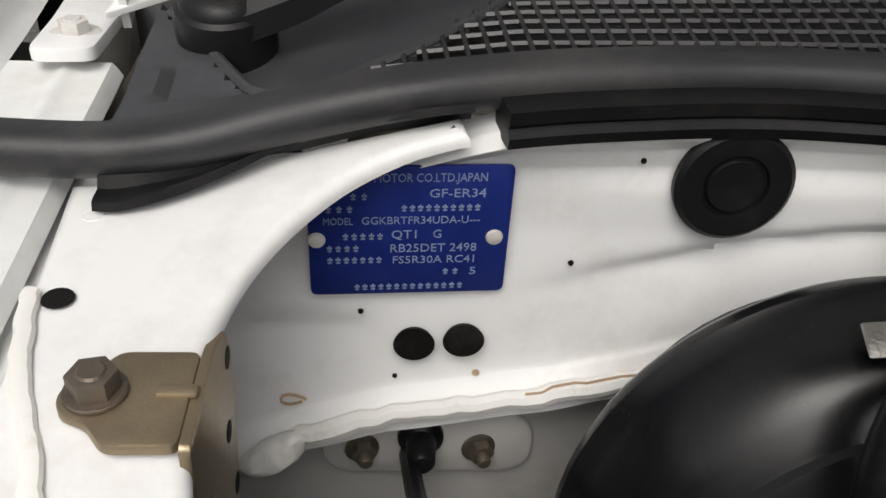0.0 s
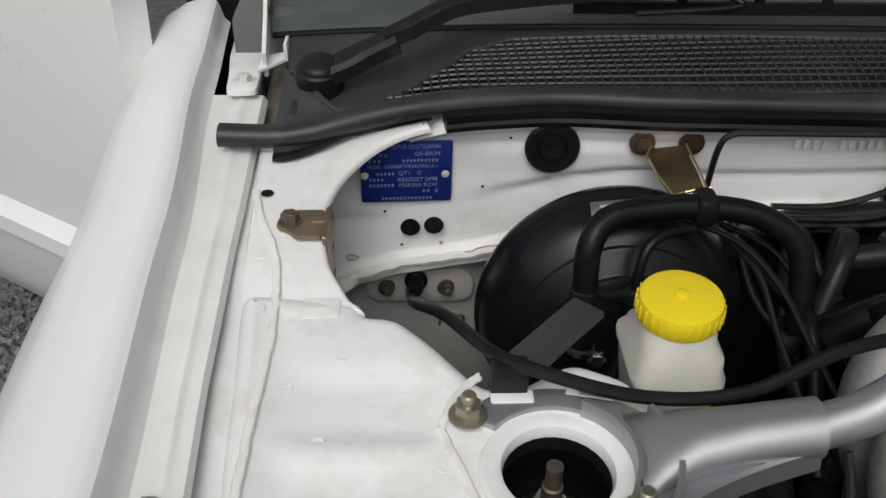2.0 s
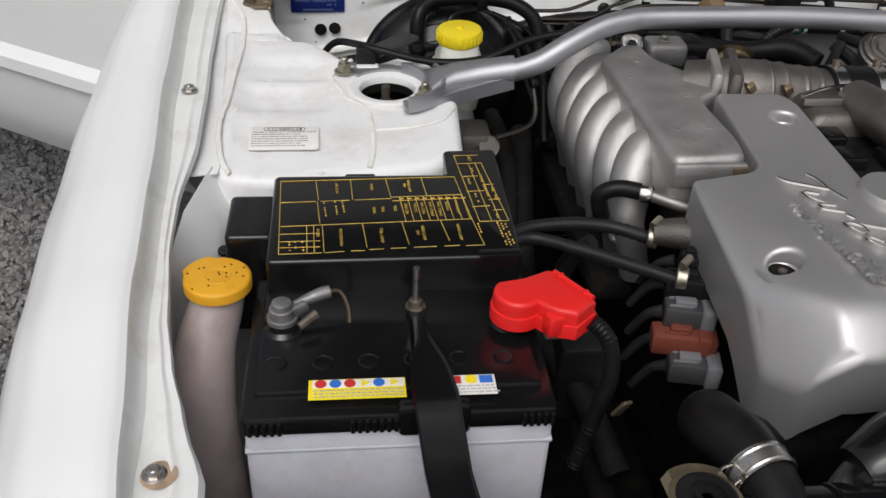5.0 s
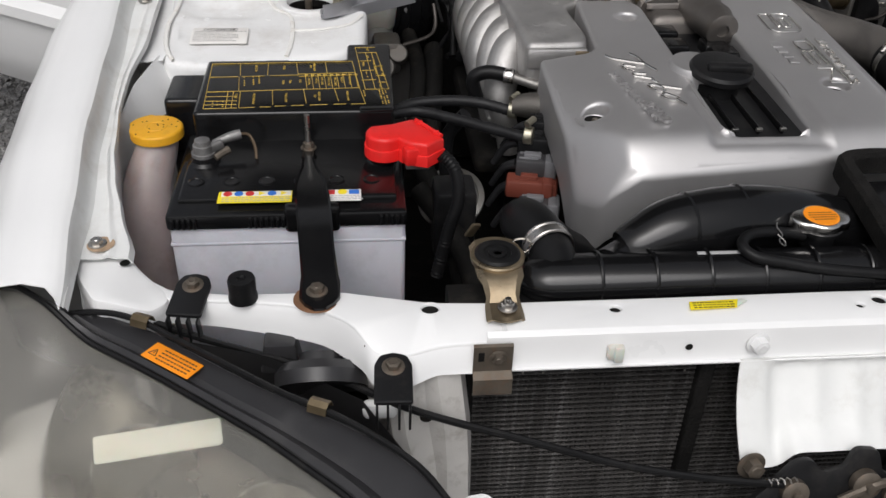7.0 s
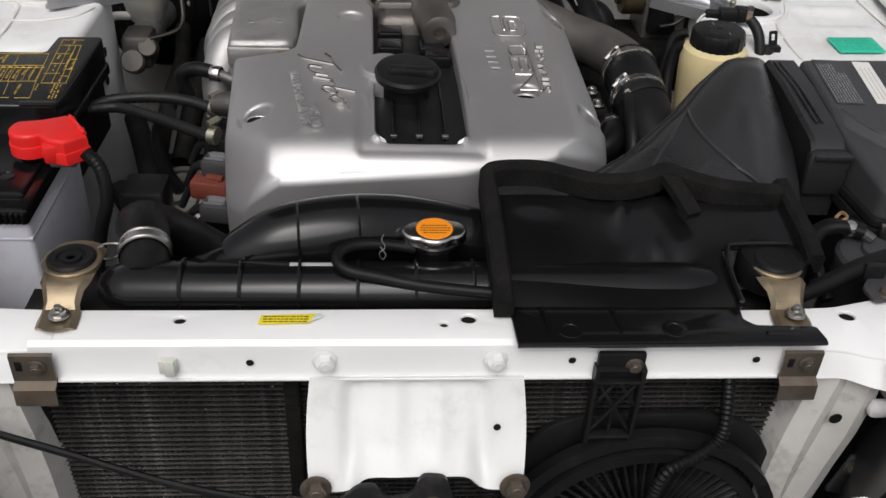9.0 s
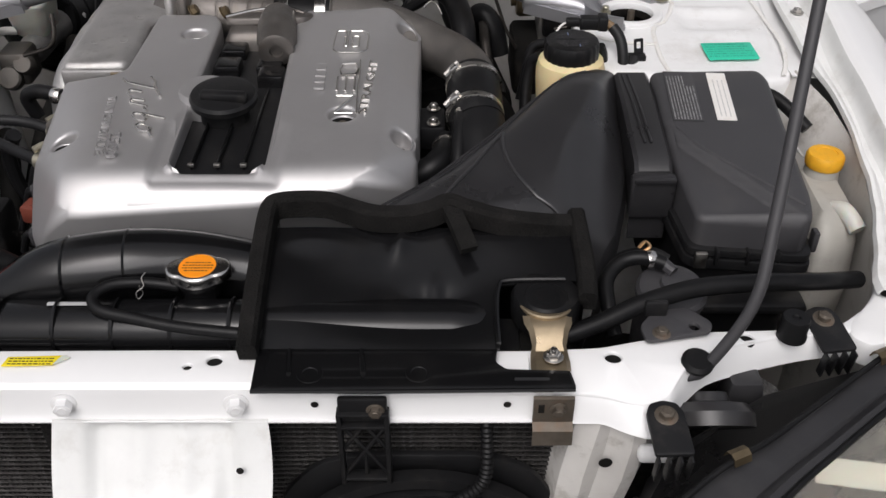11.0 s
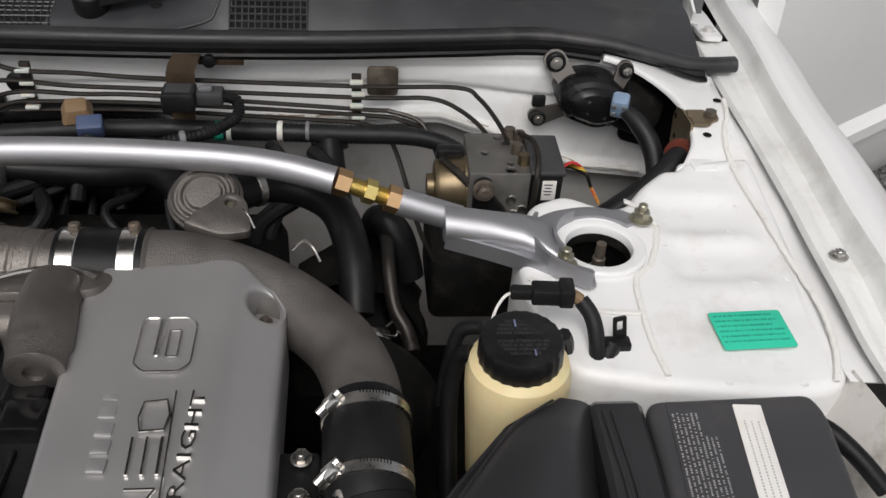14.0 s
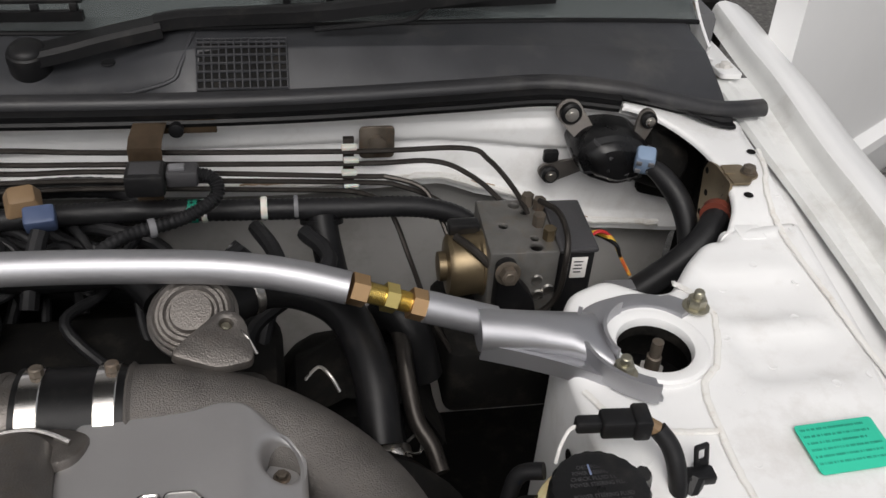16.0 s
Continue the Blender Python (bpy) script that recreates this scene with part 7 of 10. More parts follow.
mc = thing("master_cylinder", (-0.378, 0.12, 0.74), "cast brake master cylinder under its reservoir", "master cylinder")
part("casting", tube([(-0.372, 0.175, 0.765), (-0.374, 0.12, 0.765), (-0.376, 0.06, 0.765), (-0.377, 0.04, 0.765)], [0.03, 0.021, 0.021, 0.015], 18), CAST, mc)
part("flange", rbox(-0.372, 0.165, 0.767, 0.09, 0.012, 0.034, 0.006), CAST, mc)
part("flange_nut", lathe([(0.009, 0), (0.009, 0.008), (0.006, 0.012), (0, 0.012)], at=(-0.41, 0.158, 0.772), axis=(0, -1, 0), seg=6), STEEL, mc)
rs = thing("brake_reservoir", (-0.378, 0.09, 0.78), "milky brake fluid reservoir with yellow screw cap", "reservoir")
rows_ = []
for z, a, b_, cx, cy in ((0.778, 0.019, 0.024, -0.377, 0.094), (0.784, 0.024, 0.03, -0.377, 0.094), (0.81, 0.0275, 0.035, -0.377, 0.092), (0.824, 0.0295, 0.037, -0.377, 0.092), (0.828, 0.0315, 0.039, -0.377, 0.092), (0.832, 0.0315, 0.039, -0.377, 0.092), (0.836, 0.029, 0.035, -0.377, 0.09), (0.848, 0.028, 0.032, -0.377, 0.088), (0.856, 0.025, 0.027, -0.378, 0.086), (0.872, 0.0235, 0.0235, -0.378, 0.087)):
    rows_.append([(p.x, p.y, z) for p in fil(rect(cx - a, cy - b_, cx + a, cy + b_), min(a, b_) * (0.55 if z < 0.85 else 0.95), 5)])
part("tank", loft(rows_), MILKY, rs)
part("cap", lathe([(0.0268, 0), (0.0275, 0.002), (0.0275, 0.013), (0.0265, 0.0155), (0.024, 0.0165), (0.005, 0.0165), (0.0046, 0.0188), (0.004, 0.0192), (0, 0.0192)], at=(-0.378, 0.087, 0.868), axis=(-0.03, -0.06, 1), seg=72), YELLOW, rs, "bright yellow screw cap")
gr = mesh_of(rbox(0, 0, 0, 0.0016, 0.0022, 0.011, 0.0005), YELLOW)
for k in range(28):
    a = 2 * math.pi * k / 28
    shared("cap_rib", gr, rs, pose(-0.378 + 0.0277 * math.cos(a) - 0.0003, 0.087 + 0.0277 * math.sin(a), 0.875, 0, 0, math.degrees(a) + 90))
part("float_plug", tube([(-0.398, 0.068, 0.79), (-0.415, 0.062, 0.792), (-0.425, 0.058, 0.79)], 0.006, 10), WHITE, rs)

# booster vacuum hose and its bracket
vb = thing("hose_bracket", (-0.352, 0.26, 0.86), "yellow-zinc steel hose bracket on the firewall", "bracket")
bm = thick(loft([[(-0.356, 0.276, 0.886), (-0.330, 0.276, 0.889)], [(-0.362, 0.266, 0.884), (-0.331, 0.266, 0.889)], [(-0.359, 0.236, 0.882), (-0.329, 0.236, 0.886)], [(-0.352, 0.214, 0.878), (-0.328, 0.214, 0.882)], [(-0.346, 0.209, 0.884), (-0.329, 0.208, 0.888)]], closed=False), 0.0022)
part("bracket_sheet", bm, OLIVE, vb)
# thin bright strips stand in for highlights along the sheet's edges
for q in ([(-0.357, 0.276, 0.888), (-0.363, 0.266, 0.886), (-0.36, 0.236, 0.884), (-0.353, 0.214, 0.88), (-0.346, 0.209, 0.886), (-0.329, 0.208, 0.89)], [(-0.329, 0.276, 0.89), (-0.33, 0.266, 0.891), (-0.328, 0.236, 0.888), (-0.327, 0.214, 0.884), (-0.328, 0.208, 0.89)]):
    part("sheared_edge", tube(q, 0.0009, 6, smooth=False), BRASS, vb, "bright thin strip for the edge highlight")
for x in (-0.364, -0.3235):
    part("bracket_ear", lathe([(0.0105, 0), (0.0105, 0.003), (0.006, 0.0035), (0.006, 0.006), (0, 0.006)], at=(x, 0.281, 0.889), axis=(0, -1, 0.1), seg=20), DARKZINC, vb)
vh = thing("vacuum_hose", (-0.37, 0.18, 0.8), "thick black rubber vacuum hose over the booster", "hose")
part("rubber", tube([(-0.4245, 0.145, 0.79), (-0.425, 0.152, 0.83), (-0.424, 0.162, 0.868), (-0.41, 0.175, 0.884), (-0.38, 0.182, 0.888), (-0.34, 0.185, 0.888), (-0.30, 0.182, 0.883), (-0.272, 0.174, 0.868), (-0.262, 0.165, 0.845), (-0.26, 0.15, 0.80)], 0.0094, 16), RUBBER, vh)
part("hose_band", rbox(-0.338, 0.185, 0.888, 0.016, 0.024, 0.024, 0.005), BLACK, vh)
part("hose_tie", lathe([(0.0098, -0.005), (0.0112, -0.004), (0.0112, 0.004), (0.0098, 0.005)], at=(-0.425, 0.152, 0.833), axis=(0, 0.2, 1), seg=22), BLACK, vh)
part("tie_arm", rbox(-0.402, 0.15, 0.834, 0.03, 0.007, 0.008, 0.002), BLACK, vh)
part("tie_clip", lathe([(0.0075, -0.006), (0.0082, -0.005), (0.0082, 0.005), (0.0075, 0.006)], at=(-0.388, 0.15, 0.833), axis=(0, 0.2, 1), seg=16), BLACK, vh)
part("hose_collar", lathe([(0.0098, -0.004), (0.011, 0), (0.0098, 0.004)], at=(-0.4245, 0.1455, 0.788), seg=22), STEEL, vh)
whole("vacuum_pipe", tube([(-0.345, 0.178, 0.874), (-0.365, 0.172, 0.874), (-0.381, 0.163, 0.868), (-0.3875, 0.155, 0.85), (-0.389, 0.15, 0.833), (-0.392, 0.145, 0.81), (-0.4, 0.13, 0.78), (-0.41, 0.12, 0.76)], 0.0038, 10), RUBBER, "thin black vacuum pipe beside the booster hose", "pipe")
for k, p in enumerate(([(-0.35, 0.19, 0.875), (-0.31, 0.17, 0.865), (-0.285, 0.14, 0.845), (-0.27, 0.1, 0.82), (-0.25, 0.06, 0.79)], [(-0.33, 0.2, 0.868), (-0.3, 0.16, 0.85), (-0.29, 0.12, 0.82), (-0.28, 0.07, 0.79)], [(-0.32, 0.21, 0.86), (-0.27, 0.19, 0.84), (-0.25, 0.14, 0.80), (-0.25, 0.1, 0.76)])):
    whole("brake_pipe", tube(p, 0.0026, 8), RUBBER, "thin black coated brake pipe", "pipe", group="brake pipes beside the booster")

# throttle cable run over the tower, with its clip bracket
cb = thing("cable_clip_bracket", (-0.49, 0.03, 0.86), "black plastic cable clip on a sheet metal arm", "bracket")
part("clip_body", rbox(-0.4945, 0.024, 0.871, 0.022, 0.012, 0.03, 0.002), BLACK, cb)
part("arm", moved(rbox(0, 0, 0, 0.075, 0.024, 0.006, 0.002), pose(-0.462, 0.06, 0.874, 0, 0, 48)), SATIN, cb)
part("foot", rbox(-0.493, 0.017, 0.861, 0.026, 0.012, 0.01, 0.002), BAY, cb)
whole("engine_cable", tube([(-0.553, 0.285, 0.735), (-0.551, 0.24, 0.76), (-0.548, 0.165, 0.815), (-0.53, 0.095, 0.862), (-0.505, 0.035, 0.884), (-0.48, 0.018, 0.884), (-0.42, 0.005, 0.875), (-0.36, 0.004, 0.879), (-0.3, 0.02, 0.897), (-0.22, 0.03, 0.905), (-0.12, 0.035, 0.907)], 0.0043, 10), RUBBER, "long thin black cable across the bay", "cable")
whole("cable_grommet", lathe([(0.011, 0), (0.0105, 0.006), (0.007, 0.009), (0.006, 0.022), (0.0045, 0.024)], at=(-0.5475, 0.293, 0.742), axis=(0, -1, 0.1), seg=22), RUBBER, "black cable grommet in the firewall plate", "grommet")
whole("wire_loop", tube([(-0.529, 0.2, 0.765), (-0.527, 0.18, 0.79), (-0.513, 0.175, 0.795), (-0.51, 0.195, 0.77)], 0.0014, 6), ZINC, "small bent zinc wire guide", "wire guide")
tag = thing("barcode_tag", (-0.447, 0.012, 0.86), "small white barcode sticker on the tower edge", "label")
part("paper", moved(rbox(0, 0, 0, 0.028, 0.008, 0.0006, 0.0002), pose(-0.447, 0.018, 0.8665, 10, 0, -12)), WHITE, tag)
bm = B()
for k in range(12):
    rbox(-0.006 + 0.0012 * k, 0, 0.0004, 0.0005 + 0.0003 * (k % 2), 0.006, 0.0002, 0.00005, bm)
part("printed_bar", moved(bm, pose(-0.447, 0.018, 0.8665, 10, 0, -12)), INK, tag)

rng2 = random.Random(15)
for k in range(8):
    x = rng2.uniform(-0.30, -0.2)
    p = [(x + rng2.uniform(-0.03, 0.03), 0.255, 0.80 + rng2.uniform(-0.03, 0.05)), (x, 0.2, 0.81 + rng2.uniform(-0.04, 0.03)), (x + rng2.uniform(-0.04, 0.03), 0.14, 0.79 + rng2.uniform(-0.05, 0.03)), (x + rng2.uniform(-0.05, 0.02), 0.06, 0.74)]
    whole("bulkhead_hose", tube(p, rng2.uniform(0.004, 0.009), 12), RUBBER if k % 2 else TAPE, "black hose between booster and engine", "hose", group="hoses beside the booster")

# ---- engine block, deep down; its near-black stands in for shade ----
eng = thing("engine_block", (0, -0.2, 0.45), "engine block filler under the covers, near-black for shade", "engine")
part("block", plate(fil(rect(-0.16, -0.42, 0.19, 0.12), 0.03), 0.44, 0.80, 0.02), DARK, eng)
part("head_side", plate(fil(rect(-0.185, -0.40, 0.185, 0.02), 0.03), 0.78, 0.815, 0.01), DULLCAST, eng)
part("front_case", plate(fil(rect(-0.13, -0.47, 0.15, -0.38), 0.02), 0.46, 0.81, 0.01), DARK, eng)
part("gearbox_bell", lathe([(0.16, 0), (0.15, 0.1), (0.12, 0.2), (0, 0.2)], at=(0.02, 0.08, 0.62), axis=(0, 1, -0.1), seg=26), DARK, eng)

# ---- silver engine cover ----
cov = thing("engine_cover", (0, -0.28, 0.8), "silver painted plastic engine cover with raised lettering", "engine cover")
CO = [(-0.197, -0.258), (-0.178, -0.262), (-0.142, -0.262), (-0.128, -0.248), (-0.124, -0.107), (-0.052, -0.108), (-0.041, -0.13), (-0.0385, -0.30), (-0.036, -0.435), (-0.026, -0.446), (0.046, -0.446), (0.057, -0.435), (0.0555, -0.30), (0.05, -0.14), (0.064, -0.08), (0.166, -0.087), (0.1985, -0.112), (0.2055, -0.126), (0.2068, -0.352), (0.2045, -0.358), (0.2045, -0.39), (0.2068, -0.396), (0.204, -0.43), (0.14, -0.462), (0.05, -0.476), (-0.12, -0.484), (-0.166, -0.478), (-0.187, -0.45), (-0.1915, -0.40)]
hol = [circle(-0.068, -0.161, 0.0145, 22, 0.0125), circle(0.126, -0.347, 0.015, 24, 0.0145), circle(-0.157, -0.386, 0.0135, 22, 0.0125), circle(0.1885, -0.129, 0.0125, 24, 0.0165), circle(0.1895, -0.374, 0.0105, 24, 0.0155)]


def bend(v, w):
    """Zero below 0 and v above, with a soft bend of width w."""
    return w * math.log(1 + math.exp(min(v / w, 40)))


def cover_z(x, y):
    line = -0.454 + 0.05 * max(0.0, x - 0.03) + 0.9 * max(0.0, x - 0.165) + 1.1 * max(0.0, -0.14 - x)
    left = 0.3 + 0.5 * min(1.0, max(0.0, (-0.27 - y) / 0.13))
    slot = max(-0.0385 - x, x - 0.057, -0.446 - y)
    pan = 0.004 * min(1.0, max(0.0, (0.017 - slot) / 0.005)) * min(1.0, max(0.0, (-0.36 - y) / 0.02)) if slot > -0.001 else 0.0
    return -0.003 - pan + 0.05 * (y + 0.3) - 1.0 * bend(line - y, 0.007) - left * bend(-0.158 - x - 0.05 * (y + 0.3), 0.014) - 0.65 * bend(x - 0.169, 0.003)


part("cover_shell", plate(fil(CO, 0.009, 5), 0.826, 0.881, 0.0045, holes=hol, zf=cover_z, steps=4, grid=0.0045, hole_depth=0.03, bottom=False), COVER, cov, sharp=50)
for (x, y, r) in ((-0.068, -0.161, 0.0145), (0.126, -0.347, 0.015), (-0.157, -0.386, 0.0135)):
    z = 0.881 + cover_z(x, y)
    part("bolt_cup", lathe([(r * 1.7, -0.011), (r * 1.05, -0.009), (r * 0.8, -0.013), (r * 0.55, -0.016), (0, -0.016)], at=(x, y, z), seg=26, caps=False), COVER, cov, "pale recessed bolt pocket")
    # near-black disc puts the pocket's shade into its colour
    if y < -0.2:
        part("bolt_well", lathe([(r * 0.95, -0.013), (r * 0.9, -0.0118), (r * 0.3, -0.012), (0, -0.012)], at=(x, y, z), seg=22), DARK, cov, "near-black disc for the shade in the bolt pocket")
    shared("cover_bolt", bolt_mesh(BROWNSTEEL, 0.0042, 0.005, 0.007), cov, pose(x, y, z - 0.016))
for x, y, r in ((0.1885, -0.129, 0.0165), (0.1895, -0.374, 0.0155)):
    z = 0.881 + cover_z(x, y)
    part("side_pocket", plate(circle(x, y, r * 0.72, 24, r * 0.98), z - 0.026, z - 0.019, 0.002), COVER, cov, "sunken side bolt pocket")
    shared("cover_bolt", bolt_mesh(BROWNSTEEL, 0.004, 0.004, 0.006), cov, pose(x, y, z - 0.019))
zc = lambda x, y: 0.881 + cover_z(x, y)
# left side: script and small capitals, read from the left wing
m = lambda x, y, a: pose(x, y, zc(x, y) - 0.0002, 0, 0, a)
shear = Matrix(((1, 0.35, 0, 0), (0, 1, 0, 0), (0, 0, 1, 0), (0, 0, 0, 1)))
sl = math.degrees(math.atan(0.025))
SCRIPT = [[(0.0, 0.93), (0.1, 1.02), (0.24, 0.97), (0.4, 1.04)], [(0.24, 0.98), (0.17, 0.5), (0.1, 0.1), (0.03, -0.02)],
          [(0.3, 0.5), (0.26, 0.15), (0.32, 0.02), (0.41, 0.15), (0.47, 0.5)], [(0.47, 0.5), (0.44, 0.12), (0.5, 0.02)],
          [(0.5, 0.02), (0.57, 0.5), (0.6, 0.42), (0.66, 0.5)], [(0.8, 1.0), (0.7, 0.2), (0.74, 0.0), (0.83, 0.1), (0.84, 0.32), (0.77, 0.42), (0.71, 0.3)],
          [(0.97, 0.45), (0.89, 0.25), (0.93, 0.02), (1.02, 0.14), (1.03, 0.38), (0.97, 0.45), (1.02, 0.36), (1.12, 0.42)]]
sm = pose(-0.124, -0.272, 0, 0, 0, -69) @ shear
for st_ in SCRIPT:
    q = [sm @ Vector((0.118 * a, 0.031 * b, 0)) for a, b in st_]
    part("raised_script", tube([(p.x, p.y, zc(p.x, p.y) + 0.0016) for p in q], 0.0017, 8, n=6), BAND, cov, "bright raised script stroke")
part("raised_capitals", words("TWIN CAM 24VALVE", 0.0125, pose(-0.1295, -0.314, zc(-0.12, -0.314) + 0.0006, 2.7, 0, -80), 0.0016, wide=0.122), COVER, cov)
part("raised_figures", words("2500", 0.0165, pose(-0.1075, -0.385, zc(-0.1, -0.385) + 0.0006, 2.7, 0, -80), 0.0018, wide=0.05), COVER, cov)
# right side, read from the right wing: a maker's mark as plain blocks, then words
for k in range(6):
    part("mark_block", moved(rbox(0, 0, 0, 0.011, 0.0115, 0.0024, 0.0008), pose(0.0945 + 0.0032 * (k - 3) * -0.25, -0.294 + 0.0154 * k, zc(0.095, -0.26) + 0.0002, 0, 0, 87)), COVER, cov, "raised plain block")
part("raised_word", words("STRAIGHT", 0.0135, pose(0.152, -0.35, zc(0.15, -0.352) + 0.0008, 0, 0, 87) @ pose(0, 0, 0, 0, -2.8, 0), 0.0018, wide=0.118), BAND, cov)


def stroke(pts, r=0.0017, closed=False):
    q = [(x, y, zc(x, y) + 0.0016) for x, y in pts]
    if closed:
        q.append(q[0])
    return tube(q, r, 6, smooth=False)


for pts in ([(0.1185, -0.349), (0.1375, -0.349)], [(0.1185, -0.347), (0.1365, -0.313)], [(0.1175, -0.313), (0.1365, -0.313)]):
    part("mark_stroke", stroke(pts, 0.0013), BAND, cov)
for x in (0.1165, 0.126, 0.1355):
    part("mark_stroke", stroke([(x, -0.302), (x - 0.001, -0.272)], 0.0013), BAND, cov)
hexa = [(0.1165, -0.255), (0.118, -0.242), (0.133, -0.24), (0.1365, -0.253), (0.1345, -0.266), (0.119, -0.267)]
part("mark_hexagon", stroke(hexa, 0.0013, True), BAND, cov)
part("mark_line", stroke([(0.1412, -0.35), (0.1378, -0.232)], 0.001), BAND, cov)
six_o = fil([(0.1035, -0.159), (0.1035, -0.206), (0.111, -0.2135), (0.136, -0.2135), (0.1435, -0.206), (0.1435, -0.166), (0.1365, -0.1585), (0.1195, -0.1585), (0.1195, -0.198), (0.1165, -0.198), (0.1165, -0.159)], 0.0035)
part("figure_six", stroke([(p.x, p.y) for p in six_o], 0.001, True), BAND, cov, "bright outlined figure six")
part("figure_six", stroke([(p.x, p.y) for p in fil([(0.1248, -0.1725), (0.133, -0.1725), (0.133, -0.199), (0.1248, -0.199)], 0.002)], 0.001, True), BAND, cov)

# coil valley in the slot
val = thing("coil_valley_cover", (0.01, -0.27, 0.82), "black ribbed coil cover in the engine cover's slot", "coil cover")
part("valley_panel", plate(fil(rect(-0.046, -0.44, 0.07, -0.06), 0.004), 0.83, 0.858, 0.002, zf=lambda x, y: 0.02 * (y + 0.3)), BLACK, val)
for x in (-0.018, 0.008, 0.034):
    part("valley_rib", rbox(x, -0.345, 0.859, 0.0025, 0.165, 0.008, 0.001), GLOSS, val)
    part("rib_lug", rbox(x, -0.427, 0.861, 0.007, 0.004, 0.004, 0.001), STEEL, val)
for x, y in ((-0.02, -0.215), (0.03, -0.215), (-0.02, -0.17), (0.035, -0.24)):
    part("coil_block", rbox(x, y, 0.864, 0.03, 0.03, 0.018, 0.003), GLOSS, val)
oc = thing("oil_filler_cap", (-0.002, -0.325, 0.86), "black plastic oil filler cap with grip bar", "filler cap")
part("cap_disc", lathe([(0.030, 0), (0.0355, 0.003), (0.0362, 0.009), (0.034, 0.0125), (0.028, 0.014), (0, 0.0145)], at=(-0.002, -0.324, 0.876), axis=(0.02, -0.1, 1), seg=48), BLACK, oc)
part("grip", rbox(0.002, -0.338, 0.8905, 0.05, 0.012, 0.012, 0.003, m=pose(0, 0, 0, 8, 0, -6)), BLACK, oc)
part("neck", lathe([(0.026, 0), (0.026, 0.03)], at=(-0.004, -0.322, 0.84), seg=30), BLACK, oc)
part("filler_boss", lathe([(0.03, -0.03), (0.029, 0.016), (0.0265, 0.0205), (0.02, 0.0215), (0, 0.0215)], at=(-0.026, -0.303, 0.864), axis=(0, -0.05, 1), seg=36), COVER, oc, "silver boss round the filler")

# ---- intake plenum and runners ----
pl = thing("intake_plenum", (-0.2, -0.1, 0.75), "cast aluminium intake plenum with curved runners", "intake manifold")
PO = [(-0.208, -0.238), (-0.134, -0.233), (-0.128, -0.2), (-0.136, -0.11), (-0.115, -0.095), (-0.105, -0.05), (-0.13, -0.03), (-0.155, 0.0), (-0.163, 0.046), (-0.185, 0.046), (-0.222, 0.005), (-0.214, -0.12)]
part("plenum_box", plate(fil(PO, 0.012, 4), 0.83, 0.882, 0.009, steps=4, zf=lambda x, y: 0.01 * y), CAST, pl)
part("front_flange", rbox(-0.171, -0.238, 0.862, 0.074, 0.008, 0.026, 0.004), CAST, pl)
for x, y in ((-0.186, -0.175), (-0.152, -0.173), (-0.2, -0.05), (-0.18, -0.005), (-0.15, -0.10)):
    part("casting_ring", lathe([(0.0058, 0), (0.0056, 0.0003), (0.005, 0.0003), (0.0046, 0.0001), (0, 0.0001)], at=(x, y, 0.8821 + 0.01 * y), seg=18), CAST, pl)
part("gasket_patch", rbox(-0.142, -0.2425, 0.868, 0.016, 0.002, 0.009, 0.001), ZINC, pl)
for k in range(6):
    y = -0.185 + 0.05 * k
    out = lerp_tab([(-0.2, 0.007), (-0.14, 0.002), (-0.08, -0.007), (0.07, -0.009)], y)
    pts = [(-0.188, y + 0.032, 0.85), (-0.206, y + 0.028, 0.851), (-0.222 + out * 0.5, y + 0.016, 0.839), (-0.234 + out, y - 0.002, 0.814), (-0.236 + out, y - 0.015, 0.786), (-0.228 + out, y - 0.02, 0.758), (-0.218 + out, y - 0.016, 0.72)]
    part("runner", tube(pts, [0.0135, 0.0192, 0.0222, 0.0222, 0.0185, 0.016, 0.016], 22, n=7, squash=1.0), CAST, pl, "bright cast runner")
part("runner_flange", rbox(-0.23, -0.065, 0.768, 0.034, 0.29, 0.012, 0.005), CAST, pl)
mb = bolt_mesh(LINE, 0.007, 0.006, 0.01)
for k in range(5):
    shared("flange_bolt", mb, pl, pose(-0.2455, -0.152 + 0.05 * k, 0.777, 0, -30, 0))
part("lower_flange", rbox(-0.235, -0.06, 0.70, 0.05, 0.3, 0.03, 0.01), DARK, pl)
part("rear_bracket", tube([(-0.205, 0.02, 0.892), (-0.20, 0.035, 0.9), (-0.198, 0.04, 0.92)], 0.004, 8), ZINC, pl)

tb = thing("throttle_body", (-0.05, -0.06, 0.8), "cast aluminium throttle body and intake elbow", "throttle body")
part("elbow", tube([(-0.13, -0.04, 0.86), (-0.10, -0.055, 0.865), (-0.07, -0.065, 0.868), (-0.03, -0.07, 0.866), (0.02, -0.072, 0.862)], [0.034, 0.036, 0.038, 0.036, 0.035], 28), AGEDCAST, tb)
for x, y, z, r in ((-0.052, -0.067, 0.867, 0.0382), (-0.035, -0.069, 0.866, 0.0374), (-0.012, -0.071, 0.864, 0.0366), (0.006, -0.0715, 0.863, 0.036)):
    part("casting_rib", lathe([(r - 0.0003, -0.003), (r + 0.0007, 0), (r - 0.0003, 0.003)], at=(x, y, z), axis=(1, -0.08, 0), seg=34), AGEDCAST, tb)
part("throttle_flange", rbox(-0.088, -0.06, 0.868, 0.014, 0.085, 0.075, 0.008, m=pose(0, 0, 0, 0, 0, -14)), AGEDCAST, tb)
